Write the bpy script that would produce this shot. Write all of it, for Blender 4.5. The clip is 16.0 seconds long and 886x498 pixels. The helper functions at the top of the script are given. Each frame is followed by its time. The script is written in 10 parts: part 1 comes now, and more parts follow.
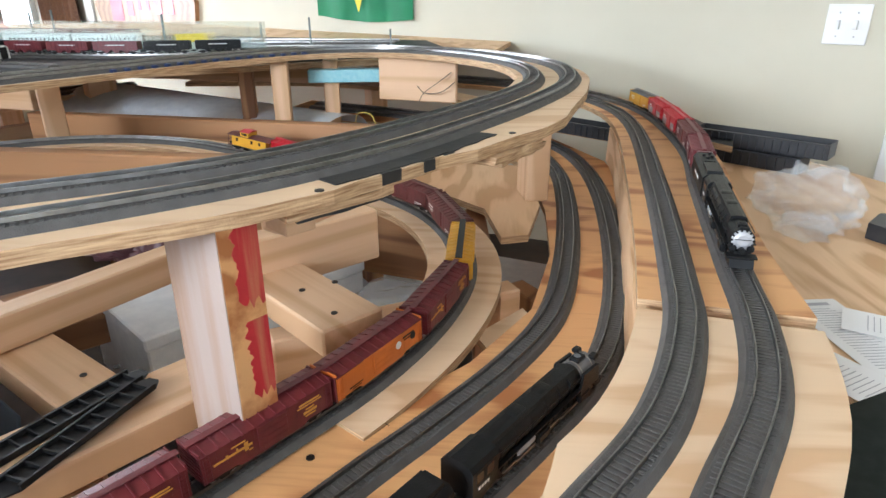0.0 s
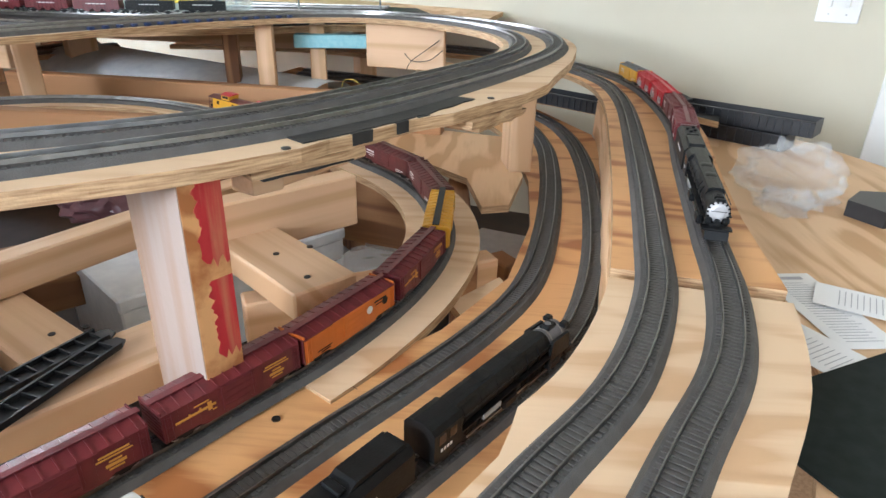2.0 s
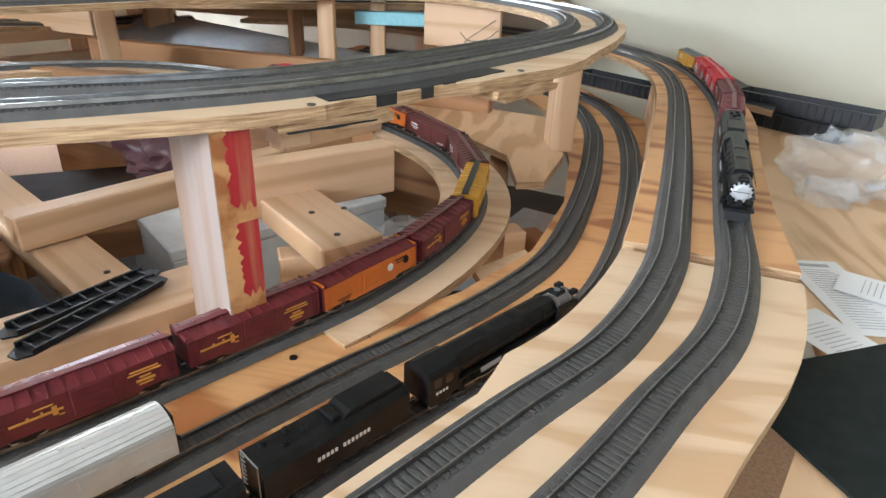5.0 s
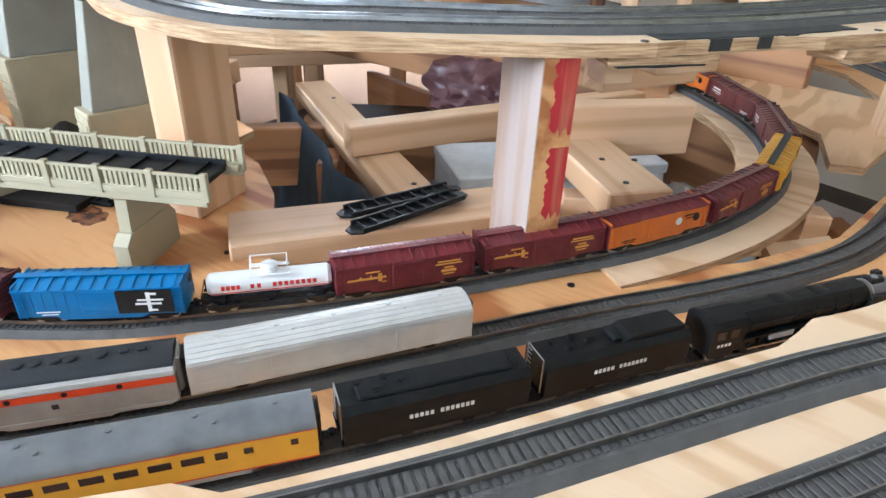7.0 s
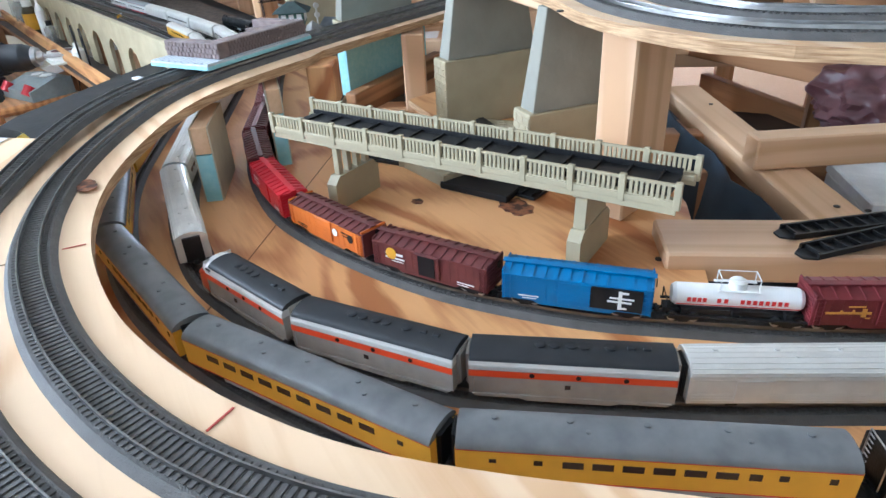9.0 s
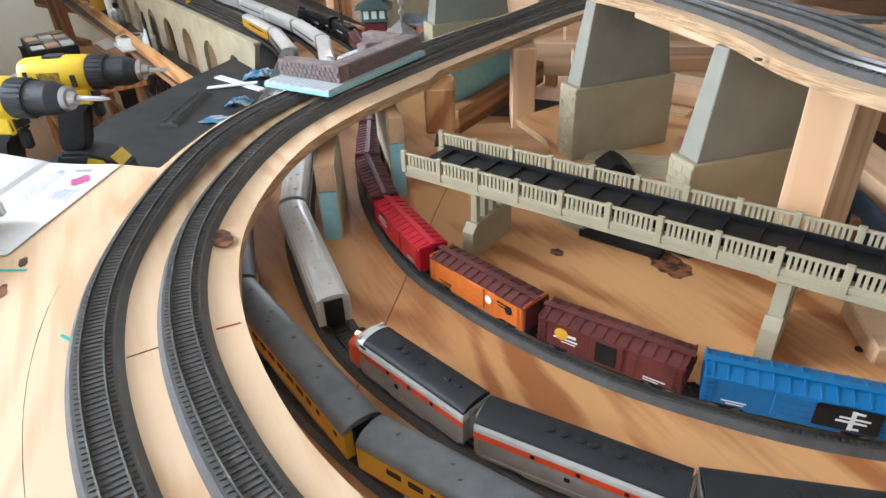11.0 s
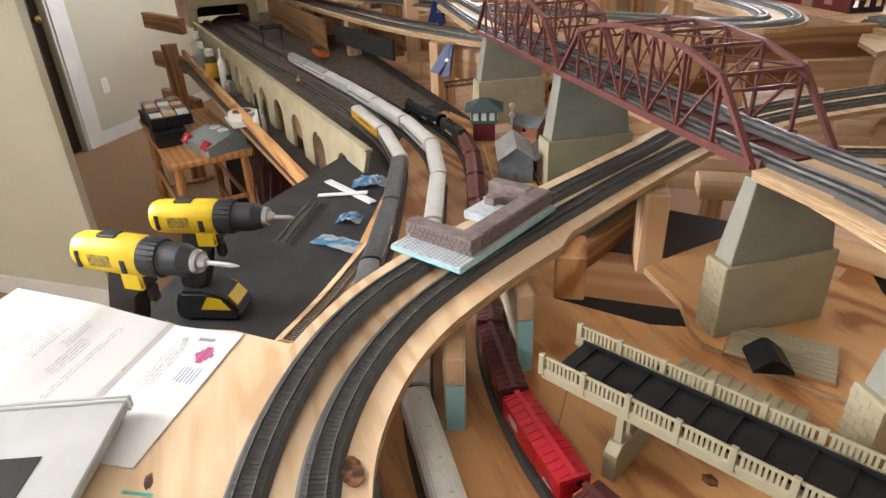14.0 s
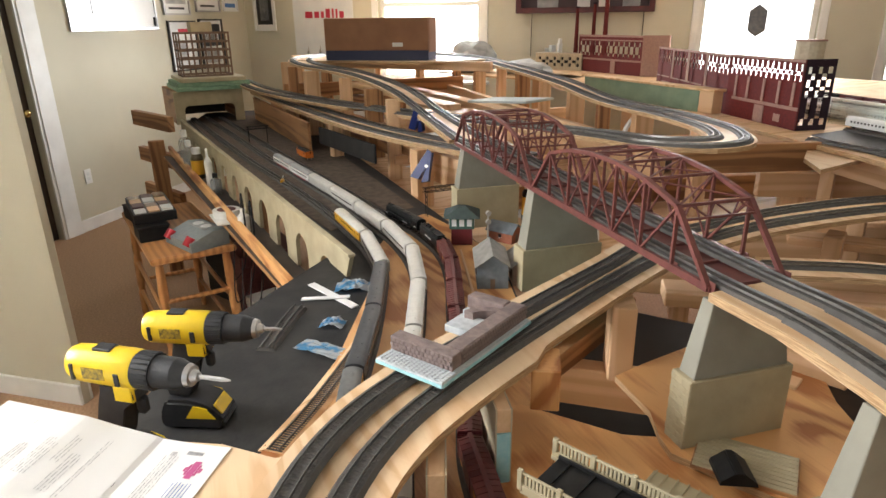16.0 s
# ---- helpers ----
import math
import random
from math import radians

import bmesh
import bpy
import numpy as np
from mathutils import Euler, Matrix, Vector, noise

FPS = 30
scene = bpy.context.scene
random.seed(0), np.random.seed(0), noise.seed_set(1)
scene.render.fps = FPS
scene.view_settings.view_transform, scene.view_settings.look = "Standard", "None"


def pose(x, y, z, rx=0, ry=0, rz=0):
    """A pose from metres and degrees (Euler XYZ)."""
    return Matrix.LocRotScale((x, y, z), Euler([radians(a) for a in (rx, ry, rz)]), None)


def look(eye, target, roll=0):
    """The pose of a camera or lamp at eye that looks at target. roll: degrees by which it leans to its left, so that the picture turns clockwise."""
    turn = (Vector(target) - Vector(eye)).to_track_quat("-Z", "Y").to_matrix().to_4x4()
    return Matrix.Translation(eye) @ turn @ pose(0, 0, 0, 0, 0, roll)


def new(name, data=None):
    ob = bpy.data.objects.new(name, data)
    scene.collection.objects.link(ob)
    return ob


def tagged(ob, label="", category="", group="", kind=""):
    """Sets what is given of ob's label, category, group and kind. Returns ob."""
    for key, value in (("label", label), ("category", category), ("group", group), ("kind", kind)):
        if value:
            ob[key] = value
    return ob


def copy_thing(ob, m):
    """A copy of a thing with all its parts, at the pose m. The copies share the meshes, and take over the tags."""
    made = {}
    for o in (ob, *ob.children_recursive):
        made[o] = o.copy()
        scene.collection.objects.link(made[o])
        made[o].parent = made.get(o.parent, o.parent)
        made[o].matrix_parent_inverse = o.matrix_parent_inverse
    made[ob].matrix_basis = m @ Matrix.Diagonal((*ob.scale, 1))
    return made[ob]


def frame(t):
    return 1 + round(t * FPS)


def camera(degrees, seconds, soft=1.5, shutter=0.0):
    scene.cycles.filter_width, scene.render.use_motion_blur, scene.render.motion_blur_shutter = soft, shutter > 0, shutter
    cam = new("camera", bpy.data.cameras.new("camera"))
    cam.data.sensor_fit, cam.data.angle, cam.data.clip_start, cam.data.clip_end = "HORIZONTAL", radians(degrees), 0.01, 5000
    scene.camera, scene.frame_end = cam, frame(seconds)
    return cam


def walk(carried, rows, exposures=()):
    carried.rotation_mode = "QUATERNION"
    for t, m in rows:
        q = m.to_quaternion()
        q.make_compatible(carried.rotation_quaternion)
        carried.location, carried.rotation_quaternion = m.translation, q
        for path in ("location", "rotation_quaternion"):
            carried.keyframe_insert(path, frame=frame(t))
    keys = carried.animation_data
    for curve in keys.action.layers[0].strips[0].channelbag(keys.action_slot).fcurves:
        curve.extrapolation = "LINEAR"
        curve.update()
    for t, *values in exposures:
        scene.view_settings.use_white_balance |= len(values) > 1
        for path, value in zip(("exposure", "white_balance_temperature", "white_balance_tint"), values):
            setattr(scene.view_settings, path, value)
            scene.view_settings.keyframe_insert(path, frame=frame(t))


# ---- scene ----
cam = camera(70.6, 16.0)
PATH = [
    (0, (-0.0207, 0.3001, 1.3038), (-0.1976, 2.5498, 0.3766), -0.2),
    (0.5, (-0.0183, 0.3050, 1.3026), (-0.2050, 2.5608, 0.3925), -0.1),
    (1, (-0.0098, 0.3087, 1.2965), (-0.1403, 2.5596, 0.3656), 0.6),
    (1.5, (-0.0061, 0.3099, 1.2953), (-0.1415, 2.5388, 0.3144), 0.9),
    (2, (-0.0012, 0.3038, 1.2916), (-0.1403, 2.5169, 0.2754), 1.4),
    (2.5, (0.0037, 0.2989, 1.2904), (-0.1427, 2.5034, 0.2546), 1.6),
    (3, (0.0085, 0.2952, 1.2892), (-0.1610, 2.4973, 0.2497), 1.7),
    (5.5, (0.0525, 0.2599, 1.2794), (-0.3684, 2.4083, 0.2034), 3),
    (6, (0.0525, 0.2489, 1.2745), (-0.4917, 2.3680, 0.1961), 3.6),
    (6.5, (0.0342, 0.2416, 1.2636), (-0.8589, 2.2021, 0.1168), 2.7),
    (7, (0.0171, 0.2111, 1.2575), (-1.1639, 1.9776, 0.0570), 2.2),
    (7.5, (-0.0024, 0.1745, 1.2550), (-1.5067, 1.6604, 0.0375), 1.6),
    (8, (-0.0244, 0.1342, 1.2599), (-1.7544, 1.3908, 0.0838), -0.7),
    (8.5, (-0.0683, 0.0964, 1.2684), (-1.8800, 1.2188, 0.0814), -2.5),
    (9, (-0.1147, 0.0695, 1.2709), (-1.9618, 1.1200, 0.0704), -3.2),
    (9.5, (-0.1562, 0.0439, 1.2806), (-2.0093, 1.0504, 0.0545), -4.2),
    (10, (-0.1903, 0.0232, 1.2916), (-2.0716, 0.9955, 0.0789), -3.7),
    (12.3, (-0.4099, -0.0110, 1.3795), (-2.2460, 0.8882, 0.0460), -1.7),
    (12.5, (-0.4282, -0.0146, 1.3880), (-2.2729, 0.8955, 0.0777), -2.1),
    (13, (-0.4721, -0.0159, 1.4087), (-2.3692, 0.9052, 0.1814), -3.2),
    (13.5, (-0.4734, 0.0061, 1.4270), (-2.4449, 0.8333, 0.2497), -2.4),
    (14, (-0.4490, -0.0012, 1.4685), (-2.4876, 0.7064, 0.3303), -2.3),
    (14.5, (-0.4404, -0.0061, 1.5063), (-2.5352, 0.7161, 0.4852), -1.2),
    (15, (-0.4282, -0.0207, 1.5246), (-2.5498, 0.7796, 0.6218), -1.2),
    (15.5, (-0.4221, -0.0183, 1.5283), (-2.5486, 0.8272, 0.6828), -1.1),
    (16, (-0.4172, -0.0232, 1.5332), (-2.5461, 0.8308, 0.6999), -0.7),
]
walk(cam, [(t, look(eye, target, roll)) for t, eye, target, roll in PATH],
     [(0, 0.48, 5800, 10), (3, 0.52, 5800, 10), (5.5, 0.48, 5700, 8), (7, 0.70, 5350, 8), (8, 0.52, 5200, 8), (9, 0.42, 5200, 8), (10, 0.38, 5400, 9), (12.5, -0.06, 6350, 13), (14, 0.0, 6650, 14), (16, -0.04, 6900, 13)])

# ---- world and light ----
world = bpy.data.worlds.new("sky")
scene.world = world
world.use_nodes = True
wn = world.node_tree.nodes
sky = wn.new("ShaderNodeTexSky")
sky.sky_type, sky.sun_disc, sky.sun_elevation, sky.sun_rotation = "NISHITA", False, radians(40), radians(200)
world.node_tree.links.new(sky.outputs[0], wn["Background"].inputs[0])
wn["Background"].inputs[1].default_value = 0.1

# the room's own axes: u along the long walls towards the windows, v across
UX, UY = -0.8039, 0.5948


def room(u, v, z=0.0):
    return Vector((u * UX + v * UY, u * UY - v * UX, z))


ROOM_TURN = math.degrees(math.atan2(UY, UX))
U0, U1, V0, V1, CEIL = -1.5, 6.9, -4.2, 2.45, 2.44


def daylight(name, u, v, z, aim_u, aim_v, width, height, watts, colour=(0.93, 0.97, 1.0), drop=0.15, spread=180):
    lamp = bpy.data.lights.new(name, "AREA")
    lamp.spread = radians(spread)
    lamp.shape, lamp.size, lamp.size_y, lamp.energy, lamp.color = "RECTANGLE", width, height, watts, colour
    ob = new(name, lamp)
    ob.matrix_world = look(room(u, v, z), room(u + aim_u, v + aim_v, z - drop))
    return ob


daylight("daylight_far_window", 6.83, -2.1, 1.55, -1, 0, 1.05, 1.2, 120, (0.86, 0.94, 1.0), spread=130)
daylight("daylight_corner_window", 6.83, 1.0, 1.55, -1, 0, 0.95, 1.2, 85, spread=120)
# fill lamp added behind the viewpoint; no window is known there
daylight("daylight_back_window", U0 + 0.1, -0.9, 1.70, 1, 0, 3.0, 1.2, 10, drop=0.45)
# main fill lamp, added out of view and placed to set the layout's brightness
daylight("daylight_side_window", 0.45, -3.05, 1.95, -0.35, 1, 1.4, 0.85, 158, (0.91, 0.96, 1.0), drop=-0.25)

# ---- materials ----


def material(name, base=(0.5, 0.5, 0.5), rough=0.6, metal=0.0, second=None, scale=20.0, stretch=(1, 1, 1), detail=6.0, amount=1.0,
             bump=0.0, bump_scale=80.0, spread=0.0, emit=0.0, alpha=1.0, transmit=0.0, low=0.35, high=0.65, coat=0.0, spec=0.5):
    """A surface with a second tone in noise, fine relief, and some spread from piece to piece."""
    m = bpy.data.materials.new(name)
    m.use_nodes = True
    nt = m.node_tree
    b = nt.nodes["Principled BSDF"]
    b.inputs["Base Color"].default_value = (*base, 1)
    b.inputs["Roughness"].default_value = rough
    b.inputs["Metallic"].default_value = metal
    b.inputs["Specular IOR Level"].default_value = spec
    b.inputs["Coat Weight"].default_value = coat
    if transmit:
        b.inputs["Transmission Weight"].default_value = transmit
    if alpha < 1:
        b.inputs["Alpha"].default_value = alpha
    if emit:
        b.inputs["Emission Color"].default_value = (*base, 1)
        b.inputs["Emission Strength"].default_value = emit
    co = nt.nodes.new("ShaderNodeTexCoord")
    if second is not None:
        mp = nt.nodes.new("ShaderNodeMapping")
        mp.inputs["Scale"].default_value = stretch
        nt.links.new(co.outputs["Object"], mp.inputs[0])
        n = nt.nodes.new("ShaderNodeTexNoise")
        n.inputs["Scale"].default_value = scale
        n.inputs["Detail"].default_value = detail
        nt.links.new(mp.outputs[0], n.inputs["Vector"])
        r = nt.nodes.new("ShaderNodeValToRGB")
        r.color_ramp.elements[0].position, r.color_ramp.elements[1].position = low, high
        r.color_ramp.elements[0].color = (*base, 1)
        r.color_ramp.elements[1].color = (*[a + (c - a) * amount for a, c in zip(base, second)], 1)
        nt.links.new(n.outputs[0], r.inputs[0])
        out = r.outputs[0]
        if spread:
            inf = nt.nodes.new("ShaderNodeObjectInfo")
            hs = nt.nodes.new("ShaderNodeHueSaturation")
            mr = nt.nodes.new("ShaderNodeMapRange")
            mr.inputs[3].default_value, mr.inputs[4].default_value = 1 - spread, 1 + spread
            nt.links.new(inf.outputs["Random"], mr.inputs[0])
            nt.links.new(mr.outputs[0], hs.inputs["Value"])
            nt.links.new(out, hs.inputs["Color"])
            out = hs.outputs[0]
        nt.links.new(out, b.inputs["Base Color"])
    if bump:
        n2 = nt.nodes.new("ShaderNodeTexNoise")
        n2.inputs["Scale"].default_value = bump_scale
        n2.inputs["Detail"].default_value = 5
        nt.links.new(co.outputs["Object"], n2.inputs["Vector"])
        bp = nt.nodes.new("ShaderNodeBump")
        bp.inputs["Strength"].default_value, bp.inputs["Distance"].default_value = bump, 0.002
        nt.links.new(n2.outputs[0], bp.inputs["Height"])
        nt.links.new(bp.outputs[0], b.inputs["Normal"])
    return m


def wood(name, light, dark, grain=(0.15, 1, 1), rings=9.0, distort=6.0, rough=0.55, turn=0.0, knots=0.5, spread=0.06, thin=1.0, contour=0.0):
    """Sawn softwood: wide growth bands along x, bent by noise, with a fine grain, a slow drift of tone and a few knots."""
    m = bpy.data.materials.new(name)
    m.use_nodes = True
    nt = m.node_tree
    L = nt.links.new
    b = nt.nodes["Principled BSDF"]
    b.inputs["Roughness"].default_value = rough
    co = nt.nodes.new("ShaderNodeTexCoord")
    mp = nt.nodes.new("ShaderNodeMapping")
    mp.inputs["Scale"].default_value = grain
    mp.inputs["Rotation"].default_value = (0, 0, radians(turn))
    L(co.outputs["Object"], mp.inputs[0])
    wv = nt.nodes.new("ShaderNodeTexWave")
    wv.wave_type, wv.bands_direction = "BANDS", "Y"
    wv.inputs["Scale"].default_value, wv.inputs["Distortion"].default_value = rings, distort
    wv.inputs["Detail"].default_value, wv.inputs["Detail Scale"].default_value = 3, 1.4
    L(mp.outputs[0], wv.inputs[0])
    band = wv.outputs["Fac"]
    if contour:
        # peeled veneer: the growth rings show as contour lines of a slow field
        field = nt.nodes.new("ShaderNodeTexNoise")
        field.inputs["Scale"].default_value, field.inputs["Detail"].default_value, field.inputs["Roughness"].default_value = 3.0, 4.0, 0.45
        L(mp.outputs[0], field.inputs["Vector"])
        sn = nt.nodes.new("ShaderNodeMath")
        sn.operation = "MULTIPLY"
        sn.inputs[1].default_value = contour
        L(field.outputs[0], sn.inputs[0])
        sw = nt.nodes.new("ShaderNodeMath")
        sw.operation = "SINE"
        L(sn.outputs[0], sw.inputs[0])
        up = nt.nodes.new("ShaderNodeMapRange")
        up.inputs[1].default_value = -1.0
        L(sw.outputs[0], up.inputs[0])
        patch = nt.nodes.new("ShaderNodeTexNoise")
        patch.inputs["Scale"].default_value, patch.inputs["Detail"].default_value = 9, 2
        L(mp.outputs[0], patch.inputs["Vector"])
        pr = nt.nodes.new("ShaderNodeMapRange")
        pr.inputs[1].default_value, pr.inputs[2].default_value = 0.36, 0.66
        pr.inputs[3].default_value, pr.inputs[4].default_value = 0.15, 1.25
        L(patch.outputs[0], pr.inputs[0])
        weigh = nt.nodes.new("ShaderNodeMath")
        weigh.operation = "MULTIPLY"
        L(up.outputs[0], weigh.inputs[0])
        L(pr.outputs[0], weigh.inputs[1])
        band = weigh.outputs[0]
    fine = nt.nodes.new("ShaderNodeTexNoise")
    fine.inputs["Scale"].default_value, fine.inputs["Detail"].default_value = 160, 6
    mf = nt.nodes.new("ShaderNodeMapping")
    mf.inputs["Scale"].default_value = [g if g == 1 else g * 0.3 for g in grain]
    mf.inputs["Rotation"].default_value = (0, 0, radians(turn))
    L(co.outputs["Object"], mf.inputs[0])
    L(mf.outputs[0], fine.inputs["Vector"])
    slow = nt.nodes.new("ShaderNodeTexNoise")
    slow.inputs["Scale"].default_value, slow.inputs["Detail"].default_value = 5, 3
    L(co.outputs["Object"], slow.inputs["Vector"])
    a1 = nt.nodes.new("ShaderNodeMath")
    a1.operation = "MULTIPLY_ADD"
    a1.inputs[1].default_value = 0.75 if contour else 0.5
    L(fine.outputs[0], a1.inputs[0])
    sharp = nt.nodes.new("ShaderNodeMath")
    sharp.operation = "POWER"
    sharp.inputs[1].default_value = thin
    L(band, sharp.inputs[0])
    L(sharp.outputs[0], a1.inputs[2])
    a2 = nt.nodes.new("ShaderNodeMath")
    a2.operation = "MULTIPLY_ADD"
    a2.inputs[1].default_value = 0.6
    L(slow.outputs[0], a2.inputs[0])
    L(a1.outputs[0], a2.inputs[2])
    r = nt.nodes.new("ShaderNodeValToRGB")
    e = r.color_ramp.elements
    e[0].position, e[0].color = 0.45, (*light, 1)
    e[1].position, e[1].color = 1.6, (*dark, 1)
    e[1].position = 0.84 if contour else 1.0
    dv = nt.nodes.new("ShaderNodeMath")
    dv.operation = "MULTIPLY"
    dv.inputs[1].default_value = 0.6
    L(a2.outputs[0], dv.inputs[0])
    L(dv.outputs[0], r.inputs[0])
    col = r.outputs[0]
    if knots:
        v = nt.nodes.new("ShaderNodeTexVoronoi")
        v.inputs["Scale"].default_value = 5.5
        mk = nt.nodes.new("ShaderNodeMapping")
        mk.inputs["Scale"].default_value = (0.6, 1, 1)
        L(co.outputs["Object"], mk.inputs[0])
        L(mk.outputs[0], v.inputs["Vector"])
        kr = nt.nodes.new("ShaderNodeMapRange")
        kr.inputs[1].default_value, kr.inputs[2].default_value = 0.03, 0.07
        kr.inputs[3].default_value, kr.inputs[4].default_value = knots, 0.0
        L(v.outputs["Distance"], kr.inputs[0])
        mx = nt.nodes.new("ShaderNodeMix")
        mx.data_type = "RGBA"
        L(kr.outputs[0], mx.inputs[0])
        L(col, mx.inputs[6])
        mx.inputs[7].default_value = (dark[0] * 0.4, dark[1] * 0.33, dark[2] * 0.28, 1)
        col = mx.outputs[2]
    if spread:
        inf = nt.nodes.new("ShaderNodeObjectInfo")
        hs = nt.nodes.new("ShaderNodeHueSaturation")
        mr = nt.nodes.new("ShaderNodeMapRange")
        mr.inputs[3].default_value, mr.inputs[4].default_value = 1 - spread, 1 + spread
        L(inf.outputs["Random"], mr.inputs[0])
        L(mr.outputs[0], hs.inputs["Value"])
        L(col, hs.inputs["Color"])
        col = hs.outputs[0]
    L(col, b.inputs["Base Color"])
    bp = nt.nodes.new("ShaderNodeBump")
    bp.inputs["Strength"].default_value, bp.inputs["Distance"].default_value = 0.25, 0.001
    L(a1.outputs[0], bp.inputs["Height"])
    L(bp.outputs[0], b.inputs["Normal"])
    return m


PLY = wood("plywood", (0.75, 0.545, 0.345), (0.625, 0.40, 0.22), grain=(0.16, 1, 1), knots=0.0, thin=1.6, contour=150, turn=58)
PLY_R = wood("orange_plywood", (0.69, 0.37, 0.15), (0.40, 0.15, 0.045), grain=(0.3, 1, 1), knots=0.25, thin=1.4, contour=85, turn=62)
PLY_B = wood("plywood_cross_grain", (0.74, 0.50, 0.29), (0.56, 0.33, 0.16), grain=(1, 0.25, 1), knots=0.0, thin=1.6, contour=100)
PINE = wood("pine_lumber", (0.70, 0.465, 0.28), (0.58, 0.355, 0.19), grain=(0.07, 1, 1), knots=0.7, thin=1.3, contour=75)
# brown aged pine, its colour darkened further for the shade inside the benchwork
PINE_DARK = wood("shaded_aged_pine", (0.40, 0.20, 0.085), (0.20, 0.085, 0.034), grain=(0.1, 1, 1), knots=0.7, thin=1.6, contour=90)
PLY_EDGE = material("plywood_edge", (0.60, 0.41, 0.23), 0.75, second=(0.30, 0.17, 0.08), scale=1.0, stretch=(30, 30, 520), bump=0.4, bump_scale=200)
WALL = material("beige_wall_paint", (0.56, 0.53, 0.42), 0.75, second=(0.52, 0.49, 0.385), scale=2.5, bump=0.15, bump_scale=350)
WHITE = material("white_paint", (0.78, 0.78, 0.76), 0.5, second=(0.70, 0.70, 0.68), scale=6)
CEILING = material("ceiling_paint", (0.78, 0.77, 0.74), 0.9, second=(0.72, 0.71, 0.68), scale=4)
CARPET = material("brown_carpet", (0.46, 0.285, 0.17), 0.95, second=(0.34, 0.205, 0.12), scale=90, bump=0.6, bump_scale=400)
ROADBED = material("grey_plastic_roadbed", (0.112, 0.106, 0.100), 0.65, spec=0.3, second=(0.088, 0.083, 0.078), scale=60, bump=0.5, bump_scale=900)
TIE = material("brown_grey_ties", (0.104, 0.097, 0.091), 0.55, spec=0.3, second=(0.082, 0.076, 0.071), scale=300)
RAIL = material("nickel_rail", (0.30, 0.295, 0.285), 0.33, 1.0, second=(0.20, 0.19, 0.18), scale=50)
BLACK = material("black_plastic", (0.008, 0.008, 0.009), 0.45, spec=0.25, second=(0.015, 0.015, 0.015), scale=40)
BLACK_BOARD = material("black_painted_board", (0.017, 0.017, 0.018), 0.6, spec=0.3, second=(0.035, 0.034, 0.033), scale=14, bump=0.3, bump_scale=120)

# ---- building blocks ----


def part(name, bm, mat, parent=None, label="", smooth=False):
    me = bpy.data.meshes.new(name)
    bmesh.ops.recalc_face_normals(bm, faces=bm.faces)
    if smooth:
        for f in bm.faces:
            f.smooth = True
    bm.to_mesh(me)
    bm.free()
    me.materials.append(mat)
    if smooth:
        me.set_sharp_from_angle(angle=radians(38))
    ob = new(name, me)
    ob.parent = parent
    if label:
        tagged(ob, label)
    return ob


def thing(name, label, category, m=None, group="", kind=""):
    ob = new(name)
    ob.empty_display_size = 0.02
    ob.matrix_world = m or Matrix()
    return tagged(ob, label, category, group, kind)


def box(bm, x0, x1, y0, y1, z0, z1, bevel=0.0, m=None, segments=1):
    r = bmesh.ops.create_cube(bm, size=1.0)
    vs = r["verts"]
    bmesh.ops.transform(bm, verts=vs, matrix=Matrix.LocRotScale(((x0 + x1) / 2, (y0 + y1) / 2, (z0 + z1) / 2), None, (abs(x1 - x0), abs(y1 - y0), abs(z1 - z0))))
    if bevel:
        es = list({e for v in vs for e in v.link_edges})
        out = bmesh.ops.bevel(bm, geom=es, offset=bevel, segments=segments, affect="EDGES", profile=0.5)
        vs = list({v for f in out["faces"] for v in f.verts} | {v for v in vs if v.is_valid})
        seen, todo = set(vs), list(vs)
        while todo:
            for e in todo.pop().link_edges:
                for w in e.verts:
                    if w not in seen:
                        seen.add(w)
                        todo.append(w)
        vs = list(seen)
    if m is not None:
        bmesh.ops.transform(bm, verts=vs, matrix=m)
    return vs


def rod(bm, a, b, r, r2=None, n=10, caps=True):
    a, b = Vector(a), Vector(b)
    d = b - a
    out = bmesh.ops.create_cone(bm, cap_ends=caps, segments=n, radius1=r, radius2=r if r2 is None else r2, depth=d.length)
    bmesh.ops.transform(bm, verts=out["verts"], matrix=Matrix.Translation((a + b) / 2) @ d.to_track_quat("Z", "Y").to_matrix().to_4x4())
    return out["verts"]


def prism(bm, outline, lo, hi, axis="z"):
    """An outline of (a, b) pairs pulled along an axis: z gives x, y; y gives x, z; x gives y, z."""
    def at(p, h):
        return {"z": (p[0], p[1], h), "y": (p[0], h, p[1]), "x": (h, p[0], p[1])}[axis]
    va = [bm.verts.new(at(p, lo)) for p in outline]
    vb = [bm.verts.new(at(p, hi)) for p in outline]
    n = len(outline)
    bm.faces.new(va[::-1])
    bm.faces.new(vb)
    for i in range(n):
        bm.faces.new((va[i], va[(i + 1) % n], vb[(i + 1) % n], vb[i]))
    return va + vb


def block(name, mat, x0, x1, y0, y1, z0, z1, bevel=0.001, parent=None, m=None, label=""):
    bm = bmesh.new()
    box(bm, x0, x1, y0, y1, z0, z1, bevel)
    ob = part(name, bm, mat, parent, label)
    if m is not None:
        ob.matrix_world = m
    return ob


